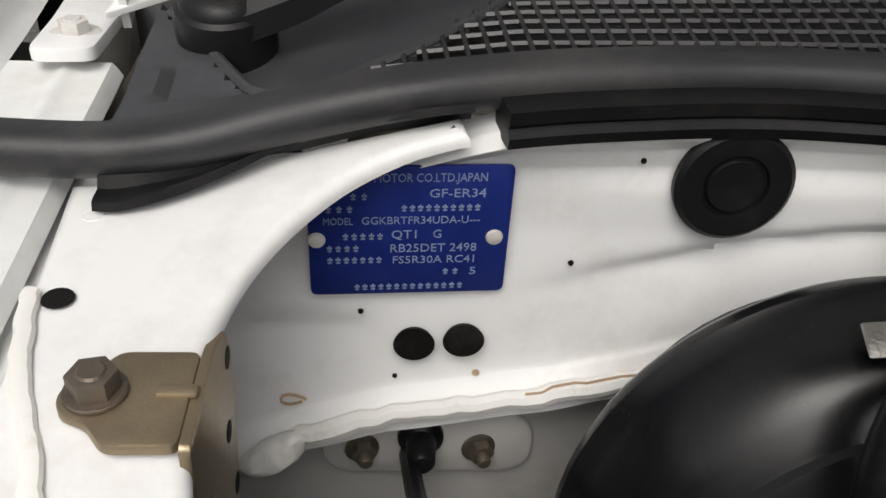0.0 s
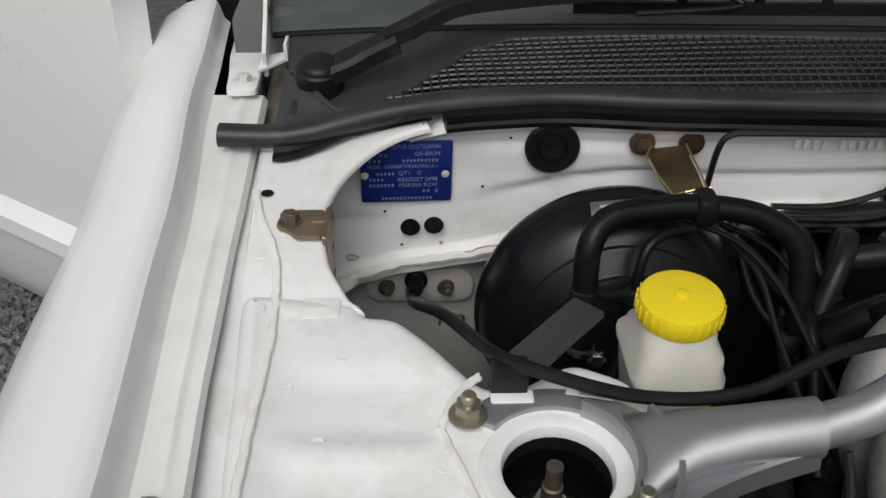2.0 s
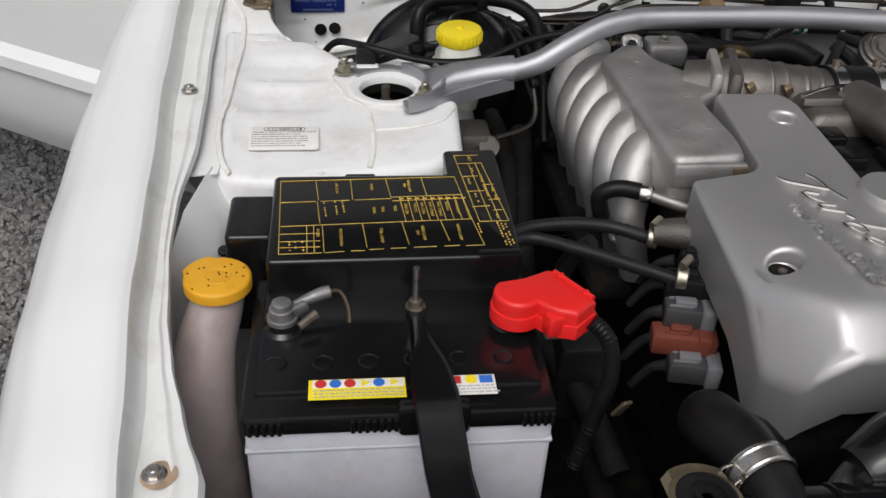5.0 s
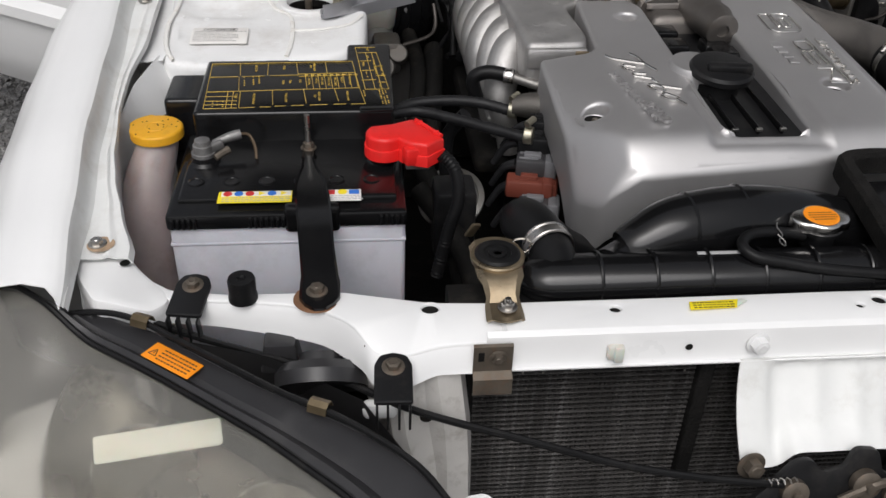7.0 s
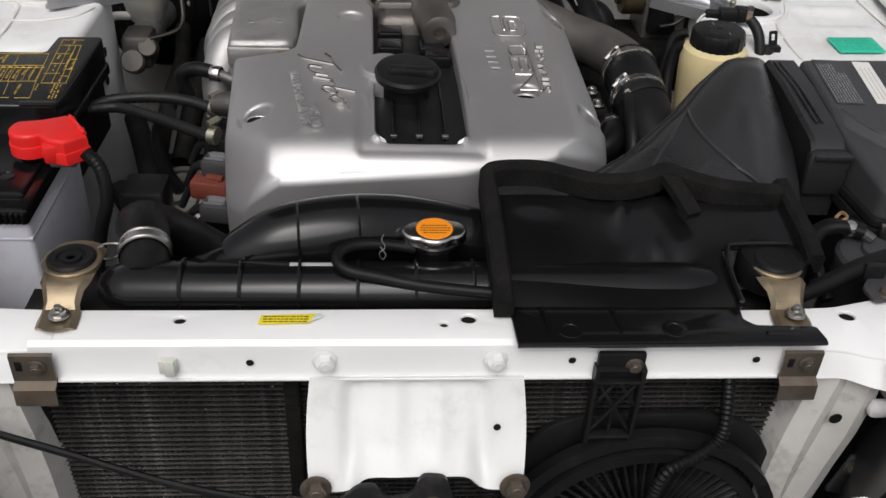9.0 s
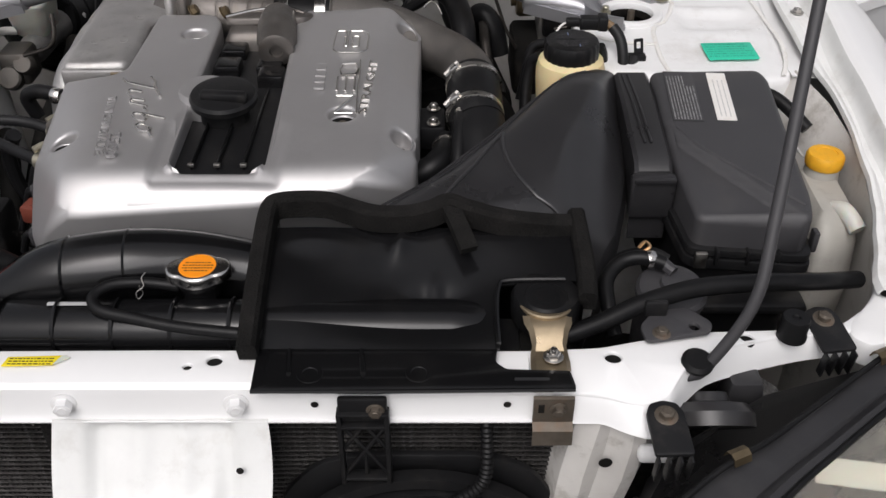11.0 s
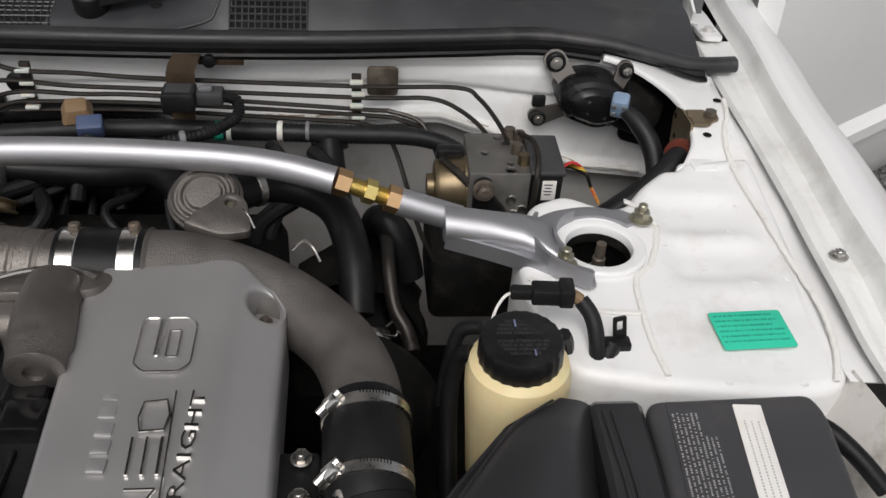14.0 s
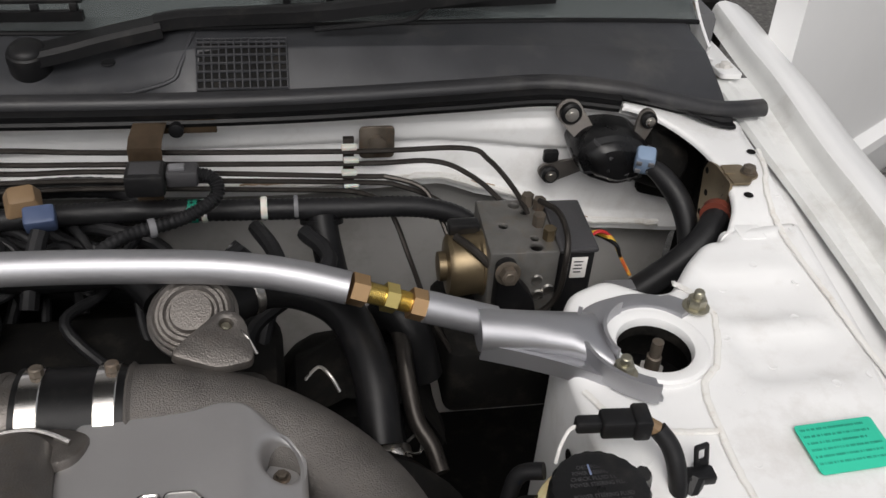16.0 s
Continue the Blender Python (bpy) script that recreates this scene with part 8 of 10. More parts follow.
part("throttle_flange", rbox(-0.107, -0.055, 0.868, 0.012, 0.08, 0.07, 0.008, m=pose(0, 0, 0, 0, 0, -14)), CAST, tb)
part("air_valve_flange", moved(plate(fil([(-0.052, -0.014), (0.05, -0.02), (0.062, 0.004), (0.03, 0.022), (-0.03, 0.022)], 0.012), 0, 0.008, 0.002), pose(0.012, -0.118, 0.882, -10, 0, 4)), AGEDCAST, tb)
part("flange_bead", tube([(-0.036, -0.128, 0.8925), (0.0, -0.112, 0.895), (0.035, -0.108, 0.896), (0.06, -0.118, 0.8935)], 0.0022, 8), BAND, tb, "bright bead along the flange")
for x, y in ((-0.085, -0.1), (-0.09, -0.02), (-0.045, -0.105)):
    shared("flange_bolt", bolt_mesh(BRONZE, 0.0065, 0.007, 0.008), tb, pose(x, y, 0.888, 0, 60, 0))
part("air_valve_body", loft([[(x, y, z) for x, y in fil(rect(-0.035 + q, -0.16 + q, 0.055 - q, -0.085), 0.012)] for z, q in ((0.84, 0), (0.872, 0), (0.88, 0.004), (0.884, 0.01))]), AGEDCAST, tb)
part("air_valve_can", tube([(0.028, -0.12, 0.885), (0.031, -0.155, 0.888), (0.036, -0.192, 0.888), (0.0365, -0.199, 0.888), (0.038, -0.212, 0.886)], [0.022, 0.0235, 0.0235, 0.021, 0.0205], 26, smooth=False), AGEDCAST, tb, "round air valve can")
part("can_nose", lathe([(0.0205, 0), (0.0205, 0.0015), (0.017, 0.0035), (0.008, 0.0035), (0.007, -0.002), (0, -0.002)], at=(0.038, -0.212, 0.886), axis=(0.1, -1, -0.12), seg=26), AGEDCAST, tb)
part("throttle_wheel", lathe([(0.021, 0), (0.0225, 0.002), (0.019, 0.004), (0.018, 0.008), (0.021, 0.01), (0.0225, 0.012), (0.007, 0.013), (0, 0.013)], at=(-0.06, 0.003, 0.876), axis=(0.2, 0.5, 0.6), seg=30), BRONZE, tb, "tarnished brass throttle wheel")

co = thing("intake_coupler", (0.05, -0.07, 0.83), "black rubber intake coupler with two bright bands", "coupler")
part("rubber_sleeve", tube([(0.017, -0.071, 0.8625), (0.088, -0.072, 0.8605)], 0.0385, 34, smooth=False), RUBBER, co)
for x in (0.0285, 0.0765):
    part("steel_band", lathe([(0.0388, -0.0072), (0.0396, -0.0065), (0.0396, 0.0065), (0.0388, 0.0072)], at=(x, -0.0715, 0.8615), axis=(1, 0, 0), seg=40), BAND, co)
    part("band_screw", lathe([(0.005, 0), (0.005, 0.005), (0.004, 0.006), (0, 0.006)], at=(x + 0.003, -0.062, 0.9), axis=(0, 0.2, 1), seg=8), BROWNSTEEL, co)

it = thing("intake_pipe", (0.2, -0.12, 0.8), "rough sand-cast aluminium intake pipe in a long bend", "intake pipe")
part("pipe", tube([(0.088, -0.072, 0.8605), (0.125, -0.073, 0.859), (0.17, -0.08, 0.85), (0.215, -0.103, 0.842), (0.2485, -0.147, 0.845), (0.265, -0.195, 0.849), (0.268, -0.235, 0.85)], [0.038, 0.0368, 0.0345, 0.031, 0.029, 0.0288, 0.029], 32, n=8), ROUGHCAST, it)
part("pipe_bead", lathe([(0.0375, -0.003), (0.0405, 0), (0.0375, 0.003)], at=(0.0905, -0.072, 0.8603), axis=(1, 0, 0), seg=36), ROUGHCAST, it)
oval = thing("bypass_valve", (0.13, 0.0, 0.85), "round cast recirculation valve on the intake pipe", "valve")
part("valve_body", lathe([(0.028, -0.035), (0.029, -0.004), (0.033, -0.001), (0.0335, 0.006), (0.031, 0.008), (0.0305, 0.012), (0.0285, 0.0135), (0.0265, 0.0115), (0.0245, 0.0115), (0.023, 0.0145), (0.0205, 0.0145), (0.0185, 0.012), (0.0165, 0.012), (0.015, 0.0155), (0.006, 0.016), (0, 0.016)], at=(0.128, 0.002, 0.885), axis=(-0.05, -0.5, 1), seg=40), AGEDCAST, oval)
o = fil([(-0.034, -0.024), (-0.026, -0.012), (-0.002, 0.016), (0.01, 0.017), (0.018, 0.008), (0.026, -0.026), (0.0, -0.034)], 0.007)
part("valve_flange", moved(plate(o, 0, 0.009, 0.003, holes=[circle(0.004, 0.004, 0.0045, 14)]), pose(0.148, -0.026, 0.893, 14, 8, 0)), AGEDCAST, oval, "triangular cast flange")
shared("flange_bolt", bolt_mesh(NUT, 0.0035, 0.003, 0.0044), oval, pose(0.1525, -0.0222, 0.895, 14, 8, 0))
for x, y, z in ((0.158, -0.045, 0.892), (0.215, -0.075, 0.878)):
    wire = tube([(x - 0.008, y + 0.012, z), (x + 0.002, y + 0.018, z + 0.006), (x + 0.01, y + 0.01, z + 0.004), (x + 0.016, y + 0.004, z - 0.006)], 0.0013, 6)
    part("spring_clip", wire, STEEL, oval)
bh = thing("bypass_hose", (0.21, 0.04, 0.86), "thick black rubber bypass hose with a steel clamp", "hose")
part("rubber", tube([(0.15, 0.02, 0.88), (0.18, 0.045, 0.875), (0.215, 0.045, 0.868), (0.245, 0.02, 0.86), (0.26, -0.03, 0.84), (0.262, -0.07, 0.81)], 0.0165, 16), RUBBER, bh)
part("clamp", lathe([(0.0167, -0.004), (0.0176, -0.0032), (0.0176, 0.0032), (0.0167, 0.004)], at=(0.168, 0.037, 0.877), axis=(0.8, 0.6, -0.1), seg=24), STEEL, bh)
rb = thing("lower_coupler", (0.268, -0.26, 0.8), "black rubber coupler with two worm clamps", "coupler")
part("rubber_sleeve", tube([(0.268, -0.222, 0.8505), (0.269, -0.25, 0.848), (0.27, -0.282, 0.84), (0.272, -0.296, 0.835)], [0.031, 0.032, 0.032, 0.031], 28), RUBBER, rb)
for y, z in ((-0.2335, 0.85), (-0.286, 0.839)):
    part("worm_clamp", lathe([(0.0322, -0.0045), (0.0332, -0.004), (0.0332, 0.004), (0.0322, 0.0045)], at=(0.269, y, z), axis=(0.02, -1, -0.15), seg=40), STEEL, rb)
    part("worm_housing", moved(rbox(0, 0, 0, 0.012, 0.01, 0.009, 0.002), pose(0.245, y - 0.004, z + 0.024, 0, -40, 20)), BAND, rb)
    part("worm_screw", tube([(0.235, y - 0.009, z + 0.018), (0.250, y + 0.001, z + 0.030)], 0.0033, 8), STEEL, rb)
    bm = B()
    for k in range(10):
        a = radians(62 + 4 * k)
        rbox(0.269 + 0.0333 * math.cos(a), y, z + 0.0333 * math.sin(a), 0.0009, 0.006, 0.0009, 0.0002, bm)
    part("worm_slots", bm, DARK, rb)
whole("charge_pipe", tube([(0.272, -0.29, 0.836), (0.275, -0.33, 0.82), (0.285, -0.37, 0.79), (0.30, -0.41, 0.74), (0.31, -0.44, 0.66)], [0.0305, 0.0315, 0.033, 0.034, 0.034], 24), RUBBER, "black rubber charge pipe going down", "pipe")
whole("breather_hose", tube([(0.256, -0.292, 0.852), (0.252, -0.315, 0.845), (0.249, -0.36, 0.82), (0.247, -0.40, 0.77)], 0.0085, 12), RUBBER, "upright thin black breather hose", "hose")
bm = lathe([(0.0095, -0.004), (0.0102, 0), (0.0095, 0.004)], at=(0.2555, -0.3, 0.85), axis=(0, -1, -0.3), seg=18)
whole("hose_clamp", bm, STEEL, "small bright hose clamp", "clamp")
vent = thing("coolant_elbow", (0.225, -0.33, 0.8), "black rubber coolant elbow with wire clamp", "hose")
part("rubber", tube([(0.2, -0.355, 0.80), (0.222, -0.35, 0.81), (0.235, -0.33, 0.815), (0.238, -0.3, 0.812)], 0.0155, 14), RUBBER, vent)
part("wire_clamp", lathe([(0.0165, -0.003), (0.0172, 0), (0.0165, 0.003)], at=(0.237, -0.315, 0.814), axis=(0, 1, 0), seg=20), STEEL, vent)
mount = thing("cam_sensor", (0.22, -0.25, 0.8), "dark bolted bracket beside the engine cover", "bracket")
part("bracket_block", rbox(0.218, -0.265, 0.812, 0.035, 0.05, 0.03, 0.004), BLACK, mount)
for y in (-0.25, -0.285):
    shared("bracket_bolt", bolt_mesh(STEEL, 0.0055, 0.005, 0.008), mount, pose(0.222, y, 0.83))

# ---- strut bar ----
bar = thing("strut_bar", (0, 0, 0.85), "silver painted strut brace across the bay", "strut bar")
part("centre_tube", tube([(-0.336, -0.021, 0.8735), (-0.30, -0.015, 0.882), (-0.262, -0.003, 0.9), (-0.225, 0.01, 0.9145), (-0.19, 0.018, 0.921), (-0.15, 0.022, 0.9225), (0.0, 0.024, 0.9235), (0.11, 0.021, 0.921), (0.165, 0.015, 0.9195), (0.205, 0.006, 0.917), (0.243, -0.003, 0.9105)], 0.0128, 24, n=6), BAR, bar, sharp=60)
hexnut = lambda p, q, r: tube([p, q], r, 6, smooth=False)
part("lock_nut", hexnut((0.2435, -0.003, 0.911), (0.2555, -0.0035, 0.9065), 0.0125), COPPER, bar, "bronze hexagon lock nut")
part("turnbuckle", tube([(0.2555, -0.0035, 0.9065), (0.289, -0.0045, 0.894)], 0.0075, 14), BRASS, bar, "yellow brass threaded turnbuckle")
part("turnbuckle_hex", hexnut((0.269, -0.004, 0.9015), (0.2785, -0.0043, 0.898), 0.0115), BRASS, bar)
bm = B()
for k in range(9):
    t = k / 8
    for a, b_ in ((0.2565, 0.268), (0.28, 0.288)):
        x = a + (b_ - a) * t
        lathe([(0.0075, -0.0004), (0.0084, 0), (0.0075, 0.0004)], at=(x, -0.0035 - 0.03 * (x - 0.2555), 0.9065 - 0.373 * (x - 0.2555)), axis=(1, -0.03, -0.373), seg=14, bm=bm)
part("thread", bm, BRASS, bar)
part("lock_nut", hexnut((0.289, -0.0045, 0.894), (0.3005, -0.005, 0.8898), 0.0125), COPPER, bar, "bronze hexagon lock nut")
part("short_tube", tube([(0.3005, -0.005, 0.8898), (0.356, -0.010, 0.8735)], 0.0128, 24), BAR, bar)
for s in (-1, 1):
    cx, cy = mirror_x(s, 0.478), -0.034
    zt = 0.85 + apron_z(cx, cy)
    P = lambda d, y, z: (mirror_x(s, d), y, z)
    # horseshoe foot round the tower ring
    o = []
    for a in np.linspace(36, 232, 40):
        t = radians(a)
        r = 0.058 + 0.012 * max(0, 1 - abs(a - 165) / 55) + (0.004 if a < 62 else 0)
        o.append((cx + (-1 if s < 0 else 1) * r * math.cos(t), cy + r * math.sin(t)))
    for a in np.linspace(248, 255, 3):
        t = radians(a)
        o.append((cx + s * 0.062 * math.cos(t), cy + 0.062 * math.sin(t)))
    for a in np.linspace(250, 40, 40):
        t = radians(a)
        o.append((cx + s * 0.0425 * math.cos(t), cy + 0.0425 * math.sin(t)))
    part("foot_plate", plate(o, zt + 0.0005, zt + 0.0062, 0.0016), BAR, bar, "silver horseshoe foot plate")
    # raised wall along the front of the foot
    wall = [(cx + s * 0.0635 * math.cos(radians(a)), cy + 0.0635 * math.sin(radians(a)), zt + 0.009) for a in np.linspace(150, 252, 20)]
    part("foot_wall", sweep([(-0.0017, -0.0085), (0.0017, -0.0085), (0.0017, 0.009), (-0.0017, 0.009)], wall), BAR, bar)
    wall = [(cx + s * 0.0425 * math.cos(radians(a)), cy + 0.0425 * math.sin(radians(a)), zt + 0.009) for a in np.linspace(115, 205, 18)]
    part("foot_web", sweep([(-0.0015, -0.006), (0.0015, -0.006), (0.0015, 0.007), (-0.0015, 0.007)], wall), BAR, bar)
    # sleeve that flares from the tube to the foot
    secs = []
    for d, yc, zc_, ry, rz, flat in ((0.335, -0.02, 0.8755, 0.0178, 0.0165, 0.0), (0.345, -0.0205, 0.8745, 0.018, 0.0165, 0.0), (0.375, -0.022, 0.871, 0.0185, 0.0165, 0.0), (0.405, -0.024, 0.8675, 0.0215, 0.0155, 0.2), (0.424, -0.027, 0.8645, 0.027, 0.012, 0.5), (0.4365, -0.03, 0.8615, 0.034, 0.0075, 0.9)):
        ring_ = []
        for k in range(24):
            a = 2 * math.pi * k / 24
            c, q = math.cos(a), math.sin(a)
            e = 1 - 0.35 * flat
            ring_.append(P(d, yc + ry * math.copysign(abs(c) ** e, c), zc_ + rz * math.copysign(abs(q) ** e, q)))
        secs.append(ring_)
    part("sleeve", loft(secs), BAR, bar, "flared silver end sleeve", sharp=50)
    gus = [P(0.336, -0.0345, 0.867), P(0.37, -0.042, 0.861), P(0.40, -0.053, 0.8575), P(0.425, -0.068, 0.8565), P(0.438, -0.0768, 0.857)]
    front_ = [P(0.338, -0.031, 0.8665), P(0.37, -0.034, 0.8645), P(0.40, -0.039, 0.862), P(0.424, -0.047, 0.8595), P(0.437, -0.056, 0.858)]
    part("front_web", thick(loft([curve_pts(front_, 5), [(a + b) / 2 + Vector((0, 0, 0.0012)) for a, b in zip(curve_pts(front_, 5), curve_pts([(x, y, z + 0.0078) for x, y, z in gus], 5))], curve_pts([(x, y, z + 0.0078) for x, y, z in gus], 5)], closed=False), 0.0012), BAR, bar, sharp=80)
    part("lower_gusset", sweep([(-0.0016, -0.008), (0.0016, -0.008), (0.0016, 0.008), (-0.0016, 0.008)], curve_pts(gus, 5)), BAR, bar)
    for d, y in ((0.5255, 0.002), (0.439, -0.067)):
        shared("tower_nut", bolt_mesh(NUT, 0.008, 0.009, 0.0115, 0.008), bar, pose(mirror_x(s, d), y, zt + 0.0062, 0, 0, 20), "flanged tower nut on its stud")
    st = thing("damper", (cx, cy, zt - 0.06), "steel damper rod and nut inside the tower", "damper", "dampers")
    part("rod", lathe([(0.0062, 0), (0.0062, 0.032), (0.0048, 0.033), (0.0048, 0.048), (0, 0.049)], at=(cx + s * 0.002, cy, zt - 0.044), seg=14), BROWNSTEEL, st)
    part("rod_nut", tube([(cx + s * 0.002, cy, zt - 0.034), (cx + s * 0.002, cy, zt - 0.025)], 0.0105, 6, smooth=False), STEEL, st)
    part("dish_washer", lathe([(0.024, 0), (0.023, 0.003), (0.016, 0.006), (0.014, 0.009), (0, 0.009)], at=(cx, cy, zt - 0.046), seg=28), STEEL if s < 0 else BROWNSTEEL, st)
    part("rubber_seat", lathe([(0.05, -0.03), (0.048, -0.018), (0.03, -0.012), (0, -0.012)], at=(cx, cy, zt - 0.036), seg=28), RUBBER, st)

# ---- hoses and plugs left of the engine ----
vh2 = thing("breather_elbow", (-0.24, -0.22, 0.82), "black rubber breather elbow on a bare metal pipe", "hose")
part("rubber", tube([(-0.262, -0.213, 0.80), (-0.268, -0.215, 0.826), (-0.25, -0.218, 0.836), (-0.22, -0.226, 0.833)], 0.0088, 14), RUBBER, vh2)
part("bare_pipe", tube([(-0.222, -0.226, 0.833), (-0.195, -0.24, 0.829), (-0.17, -0.25, 0.825)], 0.0062, 12), ALLOY, vh2)
part("spring_clamp", lathe([(0.0092, -0.006), (0.0098, -0.005), (0.0098, 0.005), (0.0092, 0.006)], at=(-0.226, -0.225, 0.8335), axis=(1, -0.25, 0), seg=20), BAND, vh2)
fl = thing("fuel_rail_end", (-0.19, -0.27, 0.8), "dirty metal fuel pipe union with brass clamps", "fuel union")
part("union", tube([(-0.225, -0.262, 0.812), (-0.2, -0.268, 0.814), (-0.178, -0.275, 0.814)], [0.012, 0.016, 0.0145], 16), DULLCAST, fl)
for x, y in ((-0.224, -0.262), (-0.216, -0.328)):
    part("hose_band", lathe([(0.0098, -0.005), (0.0106, -0.004), (0.0106, 0.004), (0.0098, 0.005)], at=(x, y, 0.806), axis=(1, -0.4, 0), seg=18), NUT, fl)
    part("band_screw", tube([(x - 0.004, y - 0.004, 0.822), (x + 0.006, y + 0.006, 0.824)], 0.004, 8), NUT, fl)


def plug_conn(name, x, y, z, material, label, w_=0.045, turn=-12):
    t = thing(name, (x, y, z), label, "connector", "engine connectors")
    m = pose(x, y, z, 0, 0, turn)
    part("shell", moved(rbox(0, 0, 0, w_, 0.024, 0.022, 0.003), m), SATIN if material is GREY else material, t)
    part("collar", moved(rbox(0.018, 0, 0, 0.014, 0.028, 0.026, 0.003), m), material, t)
    part("lock_tab", moved(rbox(-0.004, 0, 0.013, 0.02, 0.01, 0.006, 0.0015), m), material, t)
    for dy in (-0.006, 0.006):
        part("rib", moved(rbox(-0.008, dy, 0.0115, 0.022, 0.002, 0.003, 0.0006), m), material, t)
    part("boot", moved(tube([(-0.022, 0, 0), (-0.036, 0.003, -0.008), (-0.05, 0.006, -0.034)], [0.0065, 0.0048, 0.004], 10), m), TAPE, t)


plug_conn("wiring_connector", -0.203, -0.318, 0.79, BLACK, "black wiring plug beside the engine cover")
plug_conn("wiring_connector", -0.207, -0.338, 0.772, GREY, "grey wiring plug beside the engine cover")
plug_conn("wiring_connector", -0.212, -0.352, 0.752, BROWN, "dark red-brown wiring plug beside the engine", 0.06)
plug_conn("wiring_connector", -0.207, -0.372, 0.735, GREY, "grey wiring plug low beside the engine")
plug_conn("wiring_connector", -0.19, -0.30, 0.802, BLACK, "small black wiring plug by the fuel union", 0.035)
ac = thing("compressor_clutch", (-0.30, -0.17, 0.62), "round ribbed metal disc deep beside the engine", "clutch")
part("disc", lathe([(0.045, 0), (0.045, 0.006), (0.038, 0.008), (0.036, 0.004), (0.03, 0.004), (0.028, 0.009), (0.021, 0.009), (0.019, 0.005), (0.012, 0.005), (0.01, 0.012), (0, 0.012)], at=(-0.29, -0.22, 0.655), axis=(-0.2, -0.5, 0.85), seg=36), ALLOY, ac)
part("lead", tube([(-0.29, -0.22, 0.67), (-0.3, -0.235, 0.71), (-0.30, -0.24, 0.76), (-0.28, -0.25, 0.795)], 0.009, 10), TAPE, ac)
fc = thing("clutch_cylinder", (-0.36, -0.02, 0.7), "cast proportioning valve with silver caps", "valve")
part("body", rbox(-0.368, -0.01, 0.775, 0.04, 0.05, 0.05, 0.008), DULLCAST, fc)
for x, y, z, r in ((-0.352, -0.045, 0.787, 0.014), (-0.373, -0.052, 0.769, 0.017)):
    part("end_cap", lathe([(r, 0), (r, 0.012), (r * 0.85, 0.015), (0, 0.0155)], at=(x, y + 0.02, z - 0.008), axis=(0, -0.8, 0.5), seg=22), DULLCAST, fc)
part("pipe", tube([(-0.345, -0.04, 0.80), (-0.31, -0.035, 0.81), (-0.30, -0.03, 0.825), (-0.302, -0.015, 0.85)], 0.003, 8), LINE, fc)
# matt near-black instead of rubber: the gap's shade is in the material
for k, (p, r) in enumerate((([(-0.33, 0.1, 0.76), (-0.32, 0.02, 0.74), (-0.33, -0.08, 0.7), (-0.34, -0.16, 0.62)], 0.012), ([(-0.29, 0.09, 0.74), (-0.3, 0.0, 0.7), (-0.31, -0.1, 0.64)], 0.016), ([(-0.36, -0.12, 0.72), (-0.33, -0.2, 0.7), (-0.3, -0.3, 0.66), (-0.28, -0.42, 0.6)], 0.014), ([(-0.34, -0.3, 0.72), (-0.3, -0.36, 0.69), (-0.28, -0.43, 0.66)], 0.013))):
    whole("engine_hose", tube(p, r, 12), DARK, "black hose low beside the engine, matt-dark for shade", "hose", group="low hoses")
bx = thing("relay_bracket", (-0.31, -0.36, 0.6), "black plastic bracket beside the battery", "bracket")
part("body", rbox(-0.30, -0.33, 0.70, 0.05, 0.05, 0.09, 0.006), BLACK, bx)
whole("yellow_tag", moved(rbox(0, 0, 0, 0.012, 0.004, 0.02, 0.002), pose(-0.29, -0.43, 0.745, 20, 20, 30)), ZINC, "small tan wiring tag", "tag")

for p, r in (([(-0.24, 0.14, 0.80), (-0.2, 0.13, 0.835), (-0.1, 0.12, 0.845), (0.0, 0.12, 0.84), (0.06, 0.11, 0.848), (0.09, 0.08, 0.84)], 0.015), ([(-0.26, 0.17, 0.77), (-0.15, 0.16, 0.81), (-0.02, 0.155, 0.812), (0.08, 0.15, 0.8), (0.13, 0.12, 0.77)], 0.021), ([(-0.25, 0.2, 0.74), (-0.1, 0.19, 0.775), (0.05, 0.185, 0.772), (0.12, 0.17, 0.73)], 0.024)):
    whole("rear_hose", tube(p, r, 14), RUBBER, "thick black coolant hose across the back of the engine", "hose", group="rear hoses")

# turbocharger and its shield, deep behind the intake pipe; near-black added for shade
tu = thing("turbocharger", (0.25, 0.02, 0.6), "turbocharger shapes added deep beside the engine, near-black for shade", "turbocharger")
part("compressor_housing", lathe([(0.02, -0.05), (0.06, -0.045), (0.085, -0.02), (0.085, 0.02), (0.055, 0.045), (0.03, 0.05)], at=(0.255, -0.06, 0.69), axis=(0.3, 1, 0.1), seg=30), DARK, tu)
part("turbine_housing", lathe([(0.03, -0.05), (0.075, -0.04), (0.09, 0.0), (0.07, 0.04), (0.03, 0.05)], at=(0.25, 0.06, 0.67), axis=(0.1, 1, 0), seg=30), DARK, tu)
part("heat_shield", loft([[(0.19, 0.0, 0.70), (0.2, 0.0, 0.765), (0.24, 0.0, 0.79), (0.3, 0.0, 0.775), (0.33, 0.0, 0.72)], [(0.19, 0.08, 0.70), (0.2, 0.085, 0.75), (0.24, 0.09, 0.775), (0.3, 0.09, 0.76), (0.33, 0.08, 0.7)], [(0.19, 0.16, 0.65), (0.2, 0.16, 0.69), (0.24, 0.16, 0.71), (0.3, 0.16, 0.7), (0.34, 0.16, 0.65)]], closed=False), DARK, tu)
part("downpipe", tube([(0.25, 0.1, 0.68), (0.24, 0.17, 0.65), (0.22, 0.23, 0.58), (0.2, 0.26, 0.48)], 0.045, 18), DARK, tu)

